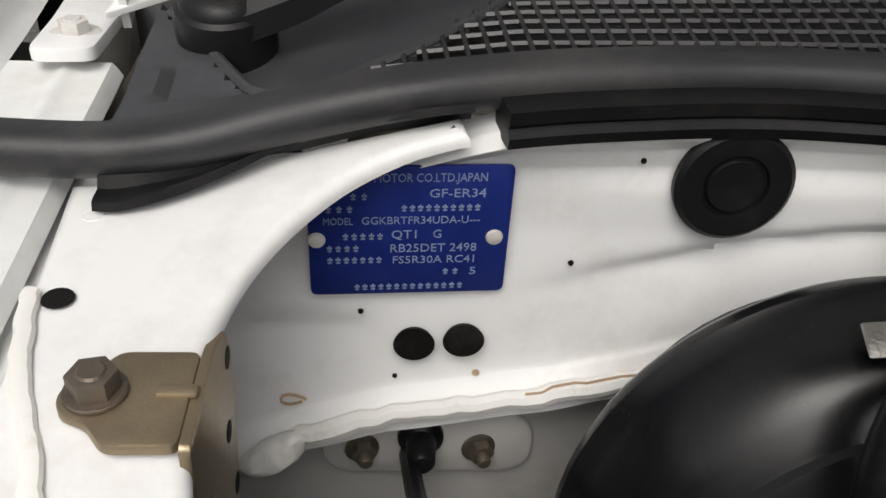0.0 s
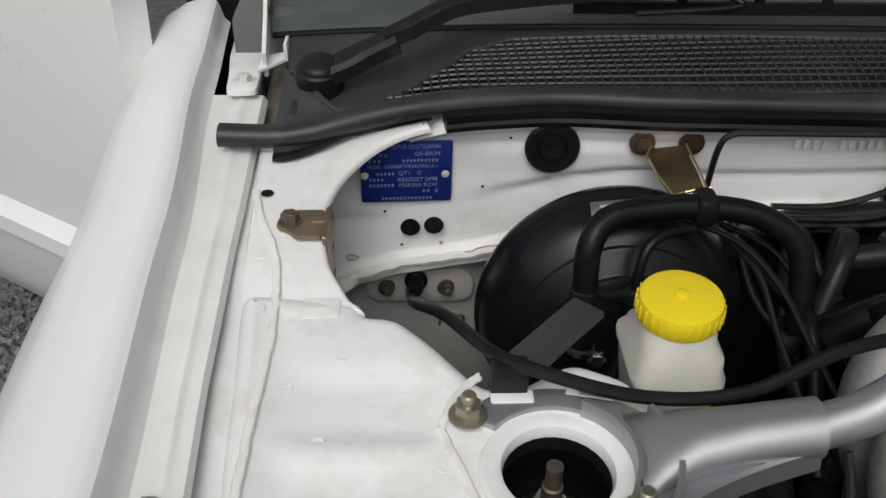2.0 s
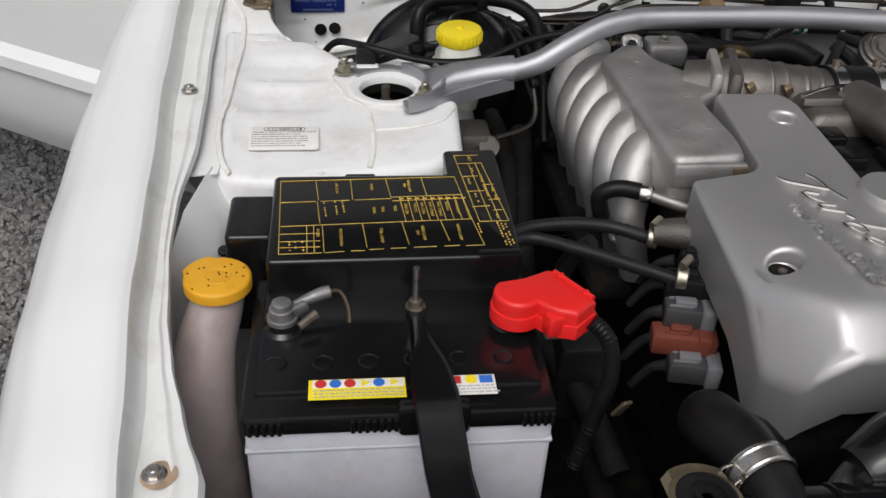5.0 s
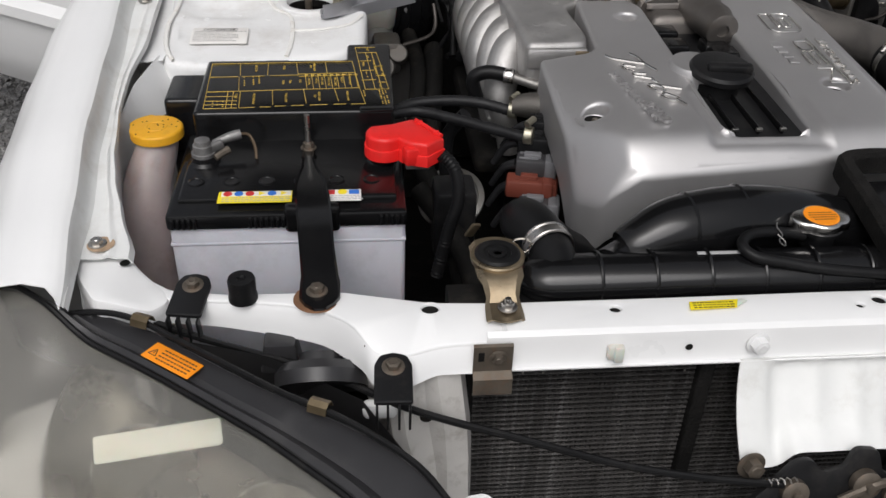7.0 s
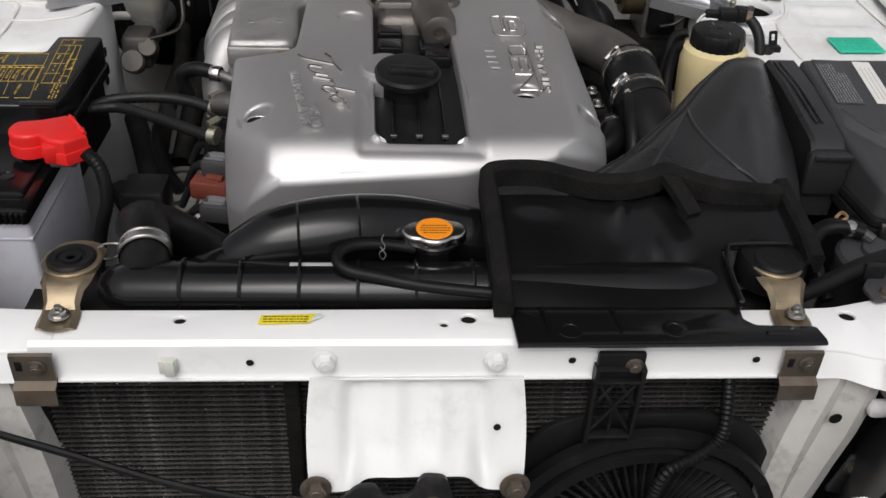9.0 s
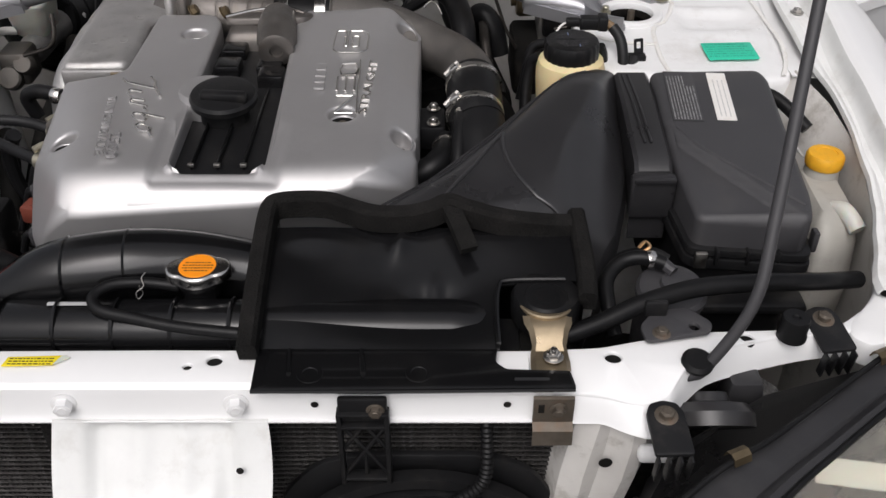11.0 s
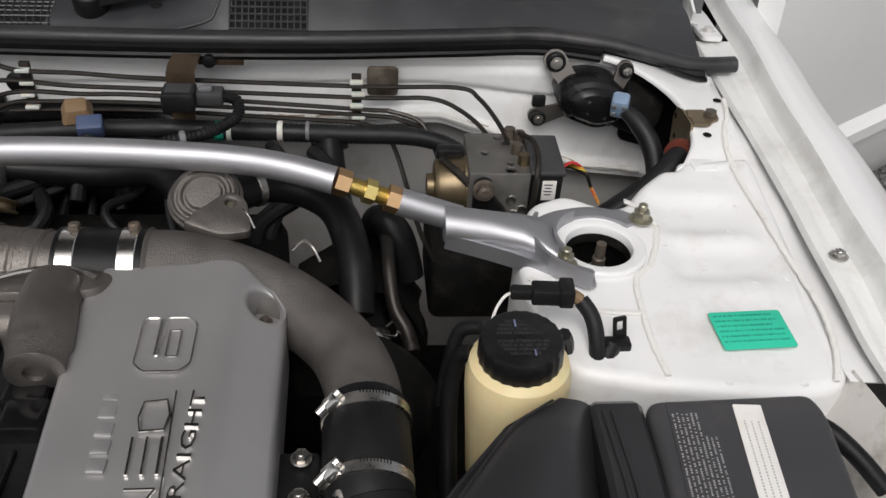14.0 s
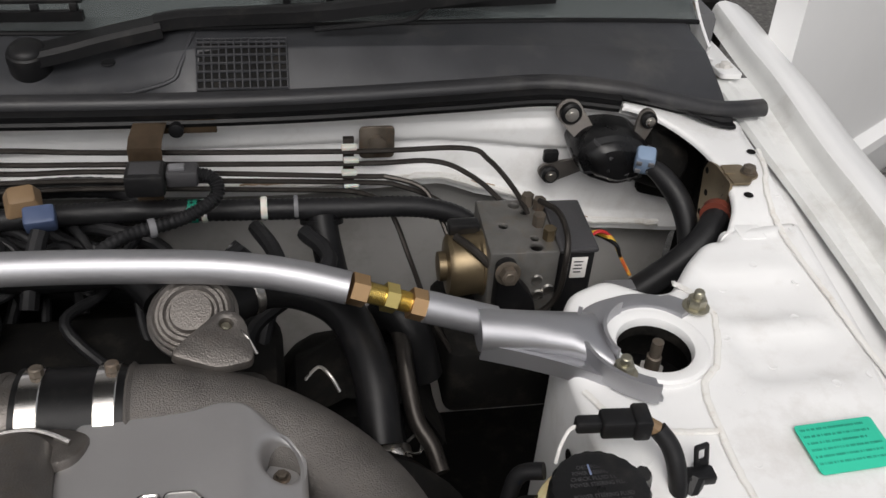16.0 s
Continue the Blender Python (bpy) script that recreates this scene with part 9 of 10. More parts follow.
# ---- lines and hoses along the firewall ----
ROWS_Z = [(0.892, 0.882), (0.878, 0.868), (0.866, 0.853), (0.857, 0.846), (0.848, 0.838)]
lineset = [
    [(-0.31, 0.262, 0.86), (-0.312, 0.25, 0.9), (-0.305, 0.247, 0.914), (-0.28, 0.243, 0.9175), (-0.2, 0.24, 0.9185), (-0.15, 0.24, 0.918), (-0.13, 0.238, 0.908), (-0.10, 0.235, 0.899), (-0.04, 0.238, 0.895), (0.04, 0.24, 0.889), (0.27, 0.24, 0.882), (0.375, 0.24, 0.882), (0.40, 0.225, 0.876), (0.42, 0.19, 0.862), (0.428, 0.16, 0.85), (0.428, 0.15, 0.835)],
    [(-0.26, 0.245, 0.85), (-0.21, 0.243, 0.852), (-0.17, 0.24, 0.868), (-0.145, 0.238, 0.883), (-0.10, 0.235, 0.8865), (-0.05, 0.238, 0.88), (0.04, 0.24, 0.876), (0.27, 0.24, 0.868), (0.345, 0.24, 0.868), (0.38, 0.222, 0.862), (0.405, 0.19, 0.852), (0.412, 0.175, 0.835)],
    [(-0.26, 0.247, 0.838), (-0.18, 0.243, 0.84), (-0.14, 0.238, 0.862), (-0.10, 0.235, 0.874), (-0.04, 0.238, 0.87), (0.04, 0.24, 0.868), (0.27, 0.24, 0.853), (0.30, 0.238, 0.852), (0.335, 0.225, 0.845), (0.35, 0.2, 0.825), (0.36, 0.18, 0.81), (0.39, 0.17, 0.80)],
    [(-0.26, 0.249, 0.83), (-0.16, 0.243, 0.834), (-0.12, 0.238, 0.857), (-0.08, 0.235, 0.862), (0.04, 0.24, 0.858), (0.27, 0.24, 0.846), (0.315, 0.235, 0.842), (0.355, 0.22, 0.83), (0.37, 0.2, 0.815)],
    [(-0.12, 0.24, 0.848), (-0.05, 0.24, 0.85), (0.04, 0.24, 0.849), (0.2, 0.24, 0.84), (0.27, 0.235, 0.837), (0.30, 0.22, 0.825), (0.318, 0.18, 0.79), (0.33, 0.12, 0.77), (0.345, 0.08, 0.755)],
]
whole("bulkhead_harness", tube([(-0.28, 0.262, 0.815), (-0.2, 0.258, 0.832), (-0.1, 0.256, 0.838), (0.0, 0.256, 0.842), (0.05, 0.25, 0.836), (0.075, 0.235, 0.81)], 0.0105, 12, ribs=(0.012, 0.0006)), TAPE, "black taped wiring harness along the firewall", "wiring")
for x, z, r in ((-0.118, 0.866, 0.012), (-0.145, 0.842, 0.009)):
    whole("bulkhead_plug", lathe([(r, 0), (r, 0.006), (r * 0.6, 0.008), (r * 0.5, 0.014), (0, 0.015)], at=(x, 0.277, z), axis=(0, -1, 0.1), seg=22), RUBBER, "black rubber plug in the firewall", "grommet", group="firewall plugs")
for p in lineset:
    whole("brake_line", tube(p, 0.0027, 8), LINE, "thin dark steel brake line on the firewall", "brake line", group="firewall brake lines")
for x, y, z0, z1 in ((-0.095, 0.236, 0.845, 0.905), (0.262, 0.241, 0.835, 0.893)):
    c = thing("line_clip", (x, y, z0), "pale plastic clip holding the brake lines", "clip", "line clips")
    part("clip_back", rbox(x, y + 0.008, (z0 + z1) / 2, 0.011, 0.006, z1 - z0, 0.001), LINE, c)
    for k in range(4):
        part("clip_jaw", rbox(x + 0.002 * (k % 2), y - 0.001, z1 - 0.006 - 0.0145 * k, 0.015, 0.008, 0.004, 0.001), MILKY, c)
part_b = thing("line_clip_bracket", (0.29, 0.26, 0.87), "dark round-cornered clip plate on the firewall", "bracket")
part("sheet", moved(plate(fil(rect(-0.018, -0.018, 0.018, 0.018), 0.006), 0, 0.003, 0.001), pose(0.292, 0.268, 0.876, 90, 0, 0)), BROWNSTEEL, part_b)
part("boss", lathe([(0.009, 0), (0.009, 0.006), (0, 0.007)], at=(0.292, 0.266, 0.876), axis=(0, -1, 0), seg=18), BROWNSTEEL, part_b)

bp = thing("boost_sensor_bracket", (0.08, 0.22, 0.86), "yellow-zinc bracket with a black sensor on the firewall", "sensor")
part("bracket_plate", rbox(0.112, 0.258, 0.907, 0.05, 0.004, 0.018, 0.001), DARKZINC, bp)
part("plate_boss", lathe([(0.007, 0), (0.007, 0.008), (0.004, 0.009), (0, 0.009)], at=(0.1, 0.256, 0.905), axis=(0, -1, 0), seg=18), BLACK, bp)
bm = thick(loft([[(0.062, 0.25, 0.914), (0.092, 0.25, 0.914)], [(0.06, 0.225, 0.9125), (0.09, 0.225, 0.9125)], [(0.06, 0.212, 0.909), (0.09, 0.212, 0.909)], [(0.06, 0.208, 0.89), (0.09, 0.208, 0.89)], [(0.064, 0.205, 0.85), (0.086, 0.205, 0.85)]], closed=False), 0.002)
part("bracket_bend", bm, DARKZINC, bp)
part("sensor_body", rbox(0.0775, 0.183, 0.895, 0.034, 0.03, 0.022, 0.003), BLACK, bp)
part("sensor_label", rbox(0.0775, 0.183, 0.9063, 0.026, 0.02, 0.0006, 0.0002), SATIN, bp)
part("sensor_plug", rbox(0.109, 0.186, 0.896, 0.028, 0.02, 0.016, 0.003), SATIN, bp)
part("plug_latch", rbox(0.105, 0.184, 0.9055, 0.014, 0.008, 0.004, 0.001), GREY, bp)
part("corrugated_lead", tube([(0.122, 0.186, 0.896), (0.136, 0.182, 0.893), (0.138, 0.172, 0.882), (0.122, 0.162, 0.873), (0.10, 0.155, 0.867), (0.06, 0.143, 0.862), (0.035, 0.13, 0.85), (0.025, 0.12, 0.82)], 0.0068, 12, ribs=(0.0042, 0.0011)), TAPE, bp)
part("lead_tie", lathe([(0.0085, -0.003), (0.009, 0), (0.0085, 0.003)], at=(0.082, 0.15, 0.8645), axis=(1, 0.3, 0), seg=16), GREY, bp)
sn = thing("blue_plug_sensor", (-0.02, 0.12, 0.82), "tan plastic solenoid with dusty blue plug", "sensor")
part("body", moved(rbox(0, 0, 0, 0.05, 0.045, 0.03, 0.006, taper=0.75), pose(-0.026, 0.172, 0.885, 20, 0, 15) @ Matrix.Scale(0.62, 4)), TAN, sn)
part("plug", moved(rbox(0, 0, 0, 0.042, 0.03, 0.03, 0.004), pose(-0.011, 0.158, 0.874, 25, 0, 10) @ Matrix.Scale(0.62, 4)), BLUEP, sn)
part("plug_boot", tube([(-0.011, 0.15, 0.866), (-0.016, 0.13, 0.85), (-0.02, 0.1, 0.82)], 0.008, 10), TAPE, sn)

heat = thing("heater_hose", (0.2, 0.2, 0.83), "black ribbed heater hose along the firewall", "hose")
part("ribbed_hose", tube([(-0.21, 0.205, 0.825), (-0.14, 0.2, 0.838), (-0.06, 0.2, 0.845), (0.05, 0.2, 0.849), (0.15, 0.2, 0.846), (0.25, 0.2, 0.843), (0.33, 0.2, 0.84), (0.375, 0.195, 0.825), (0.39, 0.185, 0.80)], 0.0108, 14, ribs=(0.005, 0.0008)), TAPE, heat)
for x, m_, w_ in ((0.112, GREENINK, 0.01), (0.123, MILKY, 0.005), (0.178, MILKY, 0.006), (0.208, GREY, 0.004)):
    part("hose_band", lathe([(0.0112, -w_ / 2), (0.0115, 0), (0.0112, w_ / 2)], at=(x, 0.2, 0.8465), axis=(1, 0, 0), seg=18), m_, heat)
whole("heater_tee_hose", tube([(0.232, 0.195, 0.835), (0.236, 0.17, 0.815), (0.245, 0.13, 0.79), (0.265, 0.08, 0.765), (0.275, 0.03, 0.75), (0.28, -0.03, 0.73)], 0.0145, 14), RUBBER, "black rubber heater hose going down", "hose")
whole("hose_flange", lathe([(0.021, 0), (0.021, 0.005), (0.015, 0.008)], at=(0.232, 0.2, 0.832), axis=(0, -0.5, -1), seg=22), RUBBER, "black hose flange on the heater pipe", "flange")
whole("steel_coolant_pipe", tube([(0.288, 0.09, 0.80), (0.292, 0.05, 0.805), (0.293, 0.02, 0.795), (0.298, -0.01, 0.77), (0.31, -0.03, 0.755), (0.315, -0.05, 0.745)], 0.0075, 12), LINE, "dark bent metal coolant pipe", "pipe")
whole("coolant_elbow_hose", tube([(0.285, 0.11, 0.74), (0.282, 0.1, 0.79), (0.29, 0.075, 0.812), (0.305, 0.06, 0.80), (0.315, 0.05, 0.76)], 0.0165, 16), RUBBER, "black rubber coolant elbow hose", "hose")
cl = thing("wire_spring_clamp", (0.27, -0.03, 0.77), "wide steel spring clamp on a hose", "clamp")
part("band", lathe([(0.0165, -0.006), (0.0172, -0.005), (0.0172, 0.005), (0.0165, 0.006)], at=(0.278, -0.02, 0.735), axis=(0.1, -0.8, -0.3), seg=24), STEEL, cl)
part("ears", tube([(0.29, -0.02, 0.752), (0.302, -0.015, 0.758), (0.3, -0.03, 0.75), (0.288, -0.028, 0.748)], 0.0013, 6), STEEL, cl)
rng2 = random.Random(77)
for k in range(9):
    x = rng2.uniform(-0.1, 0.22)
    p = [(x, 0.16 + rng2.uniform(-0.03, 0.02), 0.84), (x + rng2.uniform(-0.04, 0.04), 0.12, 0.83 + rng2.uniform(-0.02, 0.01)), (x + rng2.uniform(-0.06, 0.06), 0.075, 0.82 + rng2.uniform(-0.03, 0.01)), (x + rng2.uniform(-0.06, 0.06), 0.04, 0.78)]
    whole("loom_branch", tube(p, rng2.uniform(0.004, 0.009), 10), TAPE, "black taped wiring branch behind the engine", "wiring", group="rear wiring branches")
for k in range(10):
    x = rng2.uniform(-0.2, 0.02)
    p = [(x, 0.215, 0.825 + rng2.uniform(-0.01, 0.02)), (x + rng2.uniform(0.0, 0.05), 0.19, 0.832 + rng2.uniform(-0.02, 0.012)), (x + rng2.uniform(0.03, 0.1), 0.165, 0.822 + rng2.uniform(-0.02, 0.015)), (x + rng2.uniform(0.04, 0.12), 0.12, 0.80 + rng2.uniform(-0.02, 0.02))]
    whole("loom_branch", tube(p, rng2.uniform(0.004, 0.008), 10), TAPE, "black taped wiring branch behind the engine", "wiring", group="rear wiring branches")
whole("rear_coolant_hose", tube([(-0.22, 0.14, 0.80), (-0.215, 0.13, 0.83), (-0.2, 0.115, 0.848), (-0.17, 0.11, 0.853), (-0.14, 0.108, 0.853)], 0.0125, 14), RUBBER, "black rubber hose behind the plenum", "hose")
whole("rear_hose_clamp", lathe([(0.013, -0.004), (0.0142, 0), (0.013, 0.004)], at=(-0.145, 0.108, 0.853), axis=(1, 0, 0), seg=20), BAND, "bright clamp on the rear hose", "clamp")
rm = thing("idle_valve", (-0.13, 0.1, 0.82), "dark cast valve behind the plenum", "valve")
part("body", rbox(-0.11, 0.1, 0.85, 0.05, 0.04, 0.03, 0.006), CAST, rm)
shared("body_bolt", bolt_mesh(STEEL, 0.006, 0.005, 0.009), rm, pose(-0.115, 0.095, 0.866))
part("lug", moved(plate(fil(rect(-0.012, -0.02, 0.012, 0.02), 0.008), 0, 0.005, 0.001, holes=[circle(0, 0.006, 0.006, 14)]), pose(-0.165, 0.065, 0.865, 40, 0, 0)), CAST, rm)

# ---- brake control unit ----
ab = thing("brake_control_unit", (0.41, 0.14, 0.74), "machined brake control block with bronze motor and black module", "brake unit")
AT = pose(0.4118, 0.1435, 0.8535, 0, 0, -1.5)
part("valve_block", moved(plate(fil(rect(-0.0325, -0.0425, 0.0325, 0.0435), 0.002), -0.1, 0, 0.0015, holes=[circle(-0.013, 0.0, 0.0042, 14), circle(0.004, 0.033, 0.0052, 14), circle(0.012, -0.034, 0.0058, 14), circle(0.012, 0.022, 0.0042, 14), circle(0.013, -0.021, 0.0038, 12)], hole_depth=0.004), AT), ALLOY, ab)
for dx, dy in ((0.021, 0.0), (0.017, 0.034), (0.026, -0.022), (0.027, 0.026)):
    part("pipe_nut", moved(tube([(dx, dy, 0), (dx, dy, 0.012)], 0.0062, 6, smooth=False), AT), BROWNSTEEL if dy > -0.02 else BRONZE, ab)
for dx, dz in ((0.014, -0.032), (0.017, -0.05), (0.026, -0.044), (0.008, -0.062)):
    part("port_plug", moved(lathe([(0.006, 0), (0.005, 0.002), (0.003, 0.0015), (0, 0.001)], at=(dx, -0.0425, dz), axis=(0, -1, 0), seg=14), AT), STEEL, ab)
part("pump_motor", tube([(0.384, 0.136, 0.818), (0.376, 0.136, 0.818), (0.374, 0.136, 0.818), (0.349, 0.134, 0.817), (0.345, 0.134, 0.817), (0.344, 0.134, 0.817), (0.337, 0.134, 0.817), (0.3365, 0.134, 0.817)], [0.032, 0.032, 0.03, 0.03, 0.027, 0.014, 0.014, 0.011], 32, smooth=False), BRONZE, ab, "bronze coloured pump motor")
part("motor_plug", rbox(0.362, 0.15, 0.85, 0.03, 0.014, 0.014, 0.003), BLACK, ab)
part("motor_strap", tube([(0.38, 0.108, 0.836), (0.365, 0.118, 0.848), (0.352, 0.135, 0.85)], 0.004, 8), LINE, ab)
part("module", moved(rbox(0.0505, -0.003, -0.048, 0.033, 0.074, 0.094, 0.003), AT), BLACK, ab, "black electronic module")
part("module_lid", moved(rbox(0.0505, -0.003, 0.0, 0.037, 0.08, 0.006, 0.002), AT), SATIN, ab)
part("module_label", moved(rbox(0.053, -0.0404, -0.021, 0.015, 0.0006, 0.024, 0.0002), AT), WHITE, ab)
for k in range(4):
    part("label_bar", moved(rbox(0.052, -0.0408, -0.014 - 0.004 * k, 0.009 - 0.002 * (k % 2), 0.0003, 0.0014, 0.0001), AT), INK, ab)
part("mount_foot", moved(plate(fil([(0.383, 0.77), (0.43, 0.77), (0.42, 0.81), (0.404, 0.83), (0.403, 0.846), (0.393, 0.852), (0.383, 0.846)], 0.006), 0, 0.012, 0.003), Matrix.Translation((0, 0.1, 0)) @ pose(0, 0, 0, 90, 0, 0)), RUBBER, ab)
shared("foot_bolt", bolt_mesh(BROWNSTEEL, 0.0085, 0.009, 0.012), ab, pose(0.3925, 0.0885, 0.841, 80, 0, 0))
part("lower_frame", rbox(0.4, 0.13, 0.72, 0.12, 0.12, 0.08, 0.01), DARK, ab)
part("module_pipe", tube([(0.438, 0.165, 0.866), (0.449, 0.14, 0.87), (0.4505, 0.11, 0.866), (0.4475, 0.094, 0.85), (0.443, 0.09, 0.81), (0.425, 0.088, 0.79), (0.40, 0.085, 0.785)], 0.003, 8), LINE, ab)
for k, m_ in enumerate((WIRE_R, WIRE_Y, WIRE_O, WIRE_Y, BLACK, BLACK)):
    p = [(0.479, 0.14 + 0.004 * k, 0.83 - 0.004 * k), (0.494, 0.143 + 0.005 * k, 0.842 - 0.004 * k), (0.51, 0.145 - 0.002 * k, 0.832), (0.519, 0.135, 0.815), (0.528, 0.125, 0.80)]
    part("wire", tube(p, 0.0018, 6), m_, ab)
part("wire_clip", rbox(0.51, 0.105, 0.80, 0.03, 0.016, 0.012, 0.002), GREY, ab)

# ---- wiper motor ----
wm = thing("wiper_motor", (0.54, 0.26, 0.8), "black wiper motor bolted to the firewall", "wiper motor")
case = [(0.490, 0.872), (0.507, 0.891), (0.532, 0.896), (0.560, 0.889), (0.588, 0.864), (0.582, 0.838), (0.543, 0.828), (0.504, 0.843)]
mid = Vector((0.54, 0.862))
secs = []
for y, k in ((0.285, 0.96), (0.262, 1.0), (0.246, 0.98), (0.239, 0.9), (0.236, 0.74), (0.233, 0.70), (0.228, 0.55), (0.226, 0.3)):
    secs.append([(p.x, y, p.y) for p in fil([mid + (Vector(q) - mid) * k for q in case], 0.010 * k, 4)])
part("gear_case", loft(secs), ENAMEL, wm, "black moulded gear case", sharp=28)
for (xa, za), (xb, zb) in (((0.512, 0.886), (0.53, 0.87)), ((0.575, 0.874), (0.555, 0.868)), ((0.508, 0.848), (0.53, 0.858)), ((0.56, 0.836), (0.548, 0.853))):
    part("case_rib", tube([(xa, 0.242, za), ((xa + xb) / 2, 0.235, (za + zb) / 2), (xb, 0.228, zb)], 0.0035, 8), MOULD, wm)
part("motor_body", tube([(0.565, 0.262, 0.862), (0.585, 0.264, 0.85), (0.612, 0.268, 0.838), (0.618, 0.269, 0.835)], [0.028, 0.03, 0.03, 0.024], 26, smooth=False), DARK, wm, "round black motor can")
part("case_screw", lathe([(0.004, 0), (0.0035, 0.002), (0, 0.0022)], at=(0.534, 0.2315, 0.846), axis=(0, -1, 0.1), seg=12), STEEL, wm)
straps = ((Vector((0.492, 0.271, 0.903)), Vector((0.514, 0.256, 0.876)), 0.012), (Vector((0.478, 0.267, 0.832)), Vector((0.505, 0.256, 0.848)), 0.010), (Vector((0.574, 0.261, 0.898)), Vector((0.565, 0.254, 0.878)), 0.009))
for p, q, w_ in straps:
    d = (q - p).normalized()
    n_ = Vector((0, -1, 0.1)).normalized()
    e = d.cross(n_).normalized()
    rim = []
    for k in range(9):
        a = math.pi / 2 + math.pi * k / 8
        rim.append(p + d * (w_ * 1.15 * math.cos(a)) + e * (w_ * 1.15 * math.sin(a)))
    rim += [q - e * w_ * 0.8, q + e * w_ * 0.8]
    bm = loft([[v_ + n_ * -0.002 for v_ in rim], [v_ + n_ * 0.0025 for v_ in rim]])
    part("mount_ear", bm, AGEDCAST, wm, "scuffed alloy mounting ear")
    part("ear_bush", lathe([(w_ * 0.95, 0), (w_ * 0.95, 0.006), (w_ * 0.75, 0.008), (w_ * 0.5, 0.0075), (0, 0.0075)], at=p + n_ * 0.002, axis=n_, seg=24), RUBBER, wm)
    part("bush_washer", lathe([(w_ * 0.62, 0), (w_ * 0.6, 0.0012), (w_ * 0.32, 0.0015), (w_ * 0.3, 0.003), (0, 0.003)], at=p + n_ * 0.0096, axis=n_, seg=18), STEEL, wm)
# added black panel: the shade beside the motor is put into its colour
shade_o = plate(fil([(0.583, 0.80), (0.655, 0.78), (0.658, 0.865), (0.64, 0.888), (0.6, 0.899), (0.58, 0.88)], 0.008), 0, 0.006, 0.002)
part("sound_pad", moved(shade_o, Matrix(((1, 0, 0, 0), (0, 0, -1, 0.274), (0, 1, 0, 0), (0, 0, 0, 1)))), FOAM, firewall, "black panel added for the shaded opening behind the motor")
part("notched_tab", rbox(0.478, 0.268, 0.852, 0.016, 0.008, 0.014, 0.002), RUBBER, wm)
part("plug", moved(rbox(0, 0, 0, 0.02, 0.02, 0.026, 0.004), pose(0.562, 0.219, 0.873, 20, 0, -20)), SKYP, wm, "pale blue wiring plug")
for k in range(4):
    part("plug_pin", moved(rbox(-0.006 + 0.012 * (k % 2), -0.0105, -0.006 + 0.012 * (k // 2), 0.006, 0.002, 0.006, 0.001), pose(0.562, 0.219, 0.873, 20, 0, -20)), GREY, wm)
part("loom", tube([(0.566, 0.217, 0.868), (0.578, 0.205, 0.862), (0.592, 0.185, 0.846), (0.598, 0.165, 0.825), (0.597, 0.145, 0.80)], [0.008, 0.0105, 0.0115, 0.011, 0.011], 14), TAPE, wm)
whole("wing_loom", tube([(0.628, 0.16, 0.845), (0.615, 0.145, 0.848), (0.595, 0.125, 0.838), (0.57, 0.115, 0.82), (0.53, 0.11, 0.79)], 0.0145, 14), TAPE, "thick black taped loom going into the wing", "wiring")
whole("red_loom_tape", tube([(0.618, 0.152, 0.852), (0.612, 0.144, 0.8525)], 0.0155, 14, smooth=False), BROWN, "red tape wrapped on the loom", "tape")

# ---- power steering reservoir ----
ps = thing("steering_reservoir", (0.387, -0.18, 0.72), "yellowed power steering reservoir with black ribbed cap", "reservoir")
part("tank", lathe([(0.03, -0.135), (0.036, -0.13), (0.0385, -0.08), (0.0415, -0.03), (0.0415, -0.012), (0.039, -0.002), (0.034, 0.002), (0.029, 0.004)], at=(0.387, -0.187, 0.865), axis=(-0.02, -0.02, 1), seg=44), CREAM, ps)
part("cap", lathe([(0.032, 0), (0.0325, 0.003), (0.0322, 0.018), (0.0305, 0.0215), (0.027, 0.0225), (0.0025, 0.0225), (0.002, 0.0215), (0, 0.0215)], at=(0.387, -0.187, 0.866), axis=(-0.02, -0.02, 1), seg=88, wave=(22, 0.0006)), BLACK, ps, "black ribbed screw cap")
bm = B()
for k in range(9):
    y = -0.207 + 0.0045 * k
    w_ = 0.04 * math.sqrt(max(0.05, 1 - ((k - 4) / 5) ** 2))
    if k != 4:
        words(("POWER STEERING FLUID" if k % 2 else "CHECK FLUID LEVEL"), 0.0042, pose(0.387 - w_ / 2, y, 0.8887), 0.0002, bm, wide=w_)
part("raised_print", bm, SATIN, ps)
part("level_pin", rbox(0.383, -0.172, 0.889, 0.0012, 0.008, 0.001, 0.0003), PRINT, ps)
part("level_pin", rbox(0.394, -0.205, 0.889, 0.0012, 0.006, 0.001, 0.0003), PRINT, ps)
part("tank_bracket", tube([(0.425, -0.165, 0.87), (0.431, -0.16, 0.85), (0.432, -0.16, 0.80)], 0.006, 8), BLACK, ps)
whole("steering_hose", tube([(0.352, -0.175, 0.86), (0.342, -0.17, 0.85), (0.336, -0.178, 0.82), (0.335, -0.2, 0.78), (0.335, -0.25, 0.72)], 0.0075, 12), RUBBER, "thin black hose round the steering reservoir", "hose")
whole("steering_return_hose", tube([(0.36, -0.155, 0.87), (0.345, -0.15, 0.862), (0.338, -0.155, 0.84), (0.33, -0.17, 0.8)], 0.006, 12), RUBBER, "thin black return hose round the reservoir", "hose")
pc = thing("sensor_plug", (0.415, -0.135, 0.86), "black sensor plug with taped lead on the tower", "connector")
part("shell", moved(rbox(0, 0, 0, 0.032, 0.016, 0.015, 0.002), pose(0.418, -0.135, 0.8875, 0, 0, -4)), BLACK, pc)
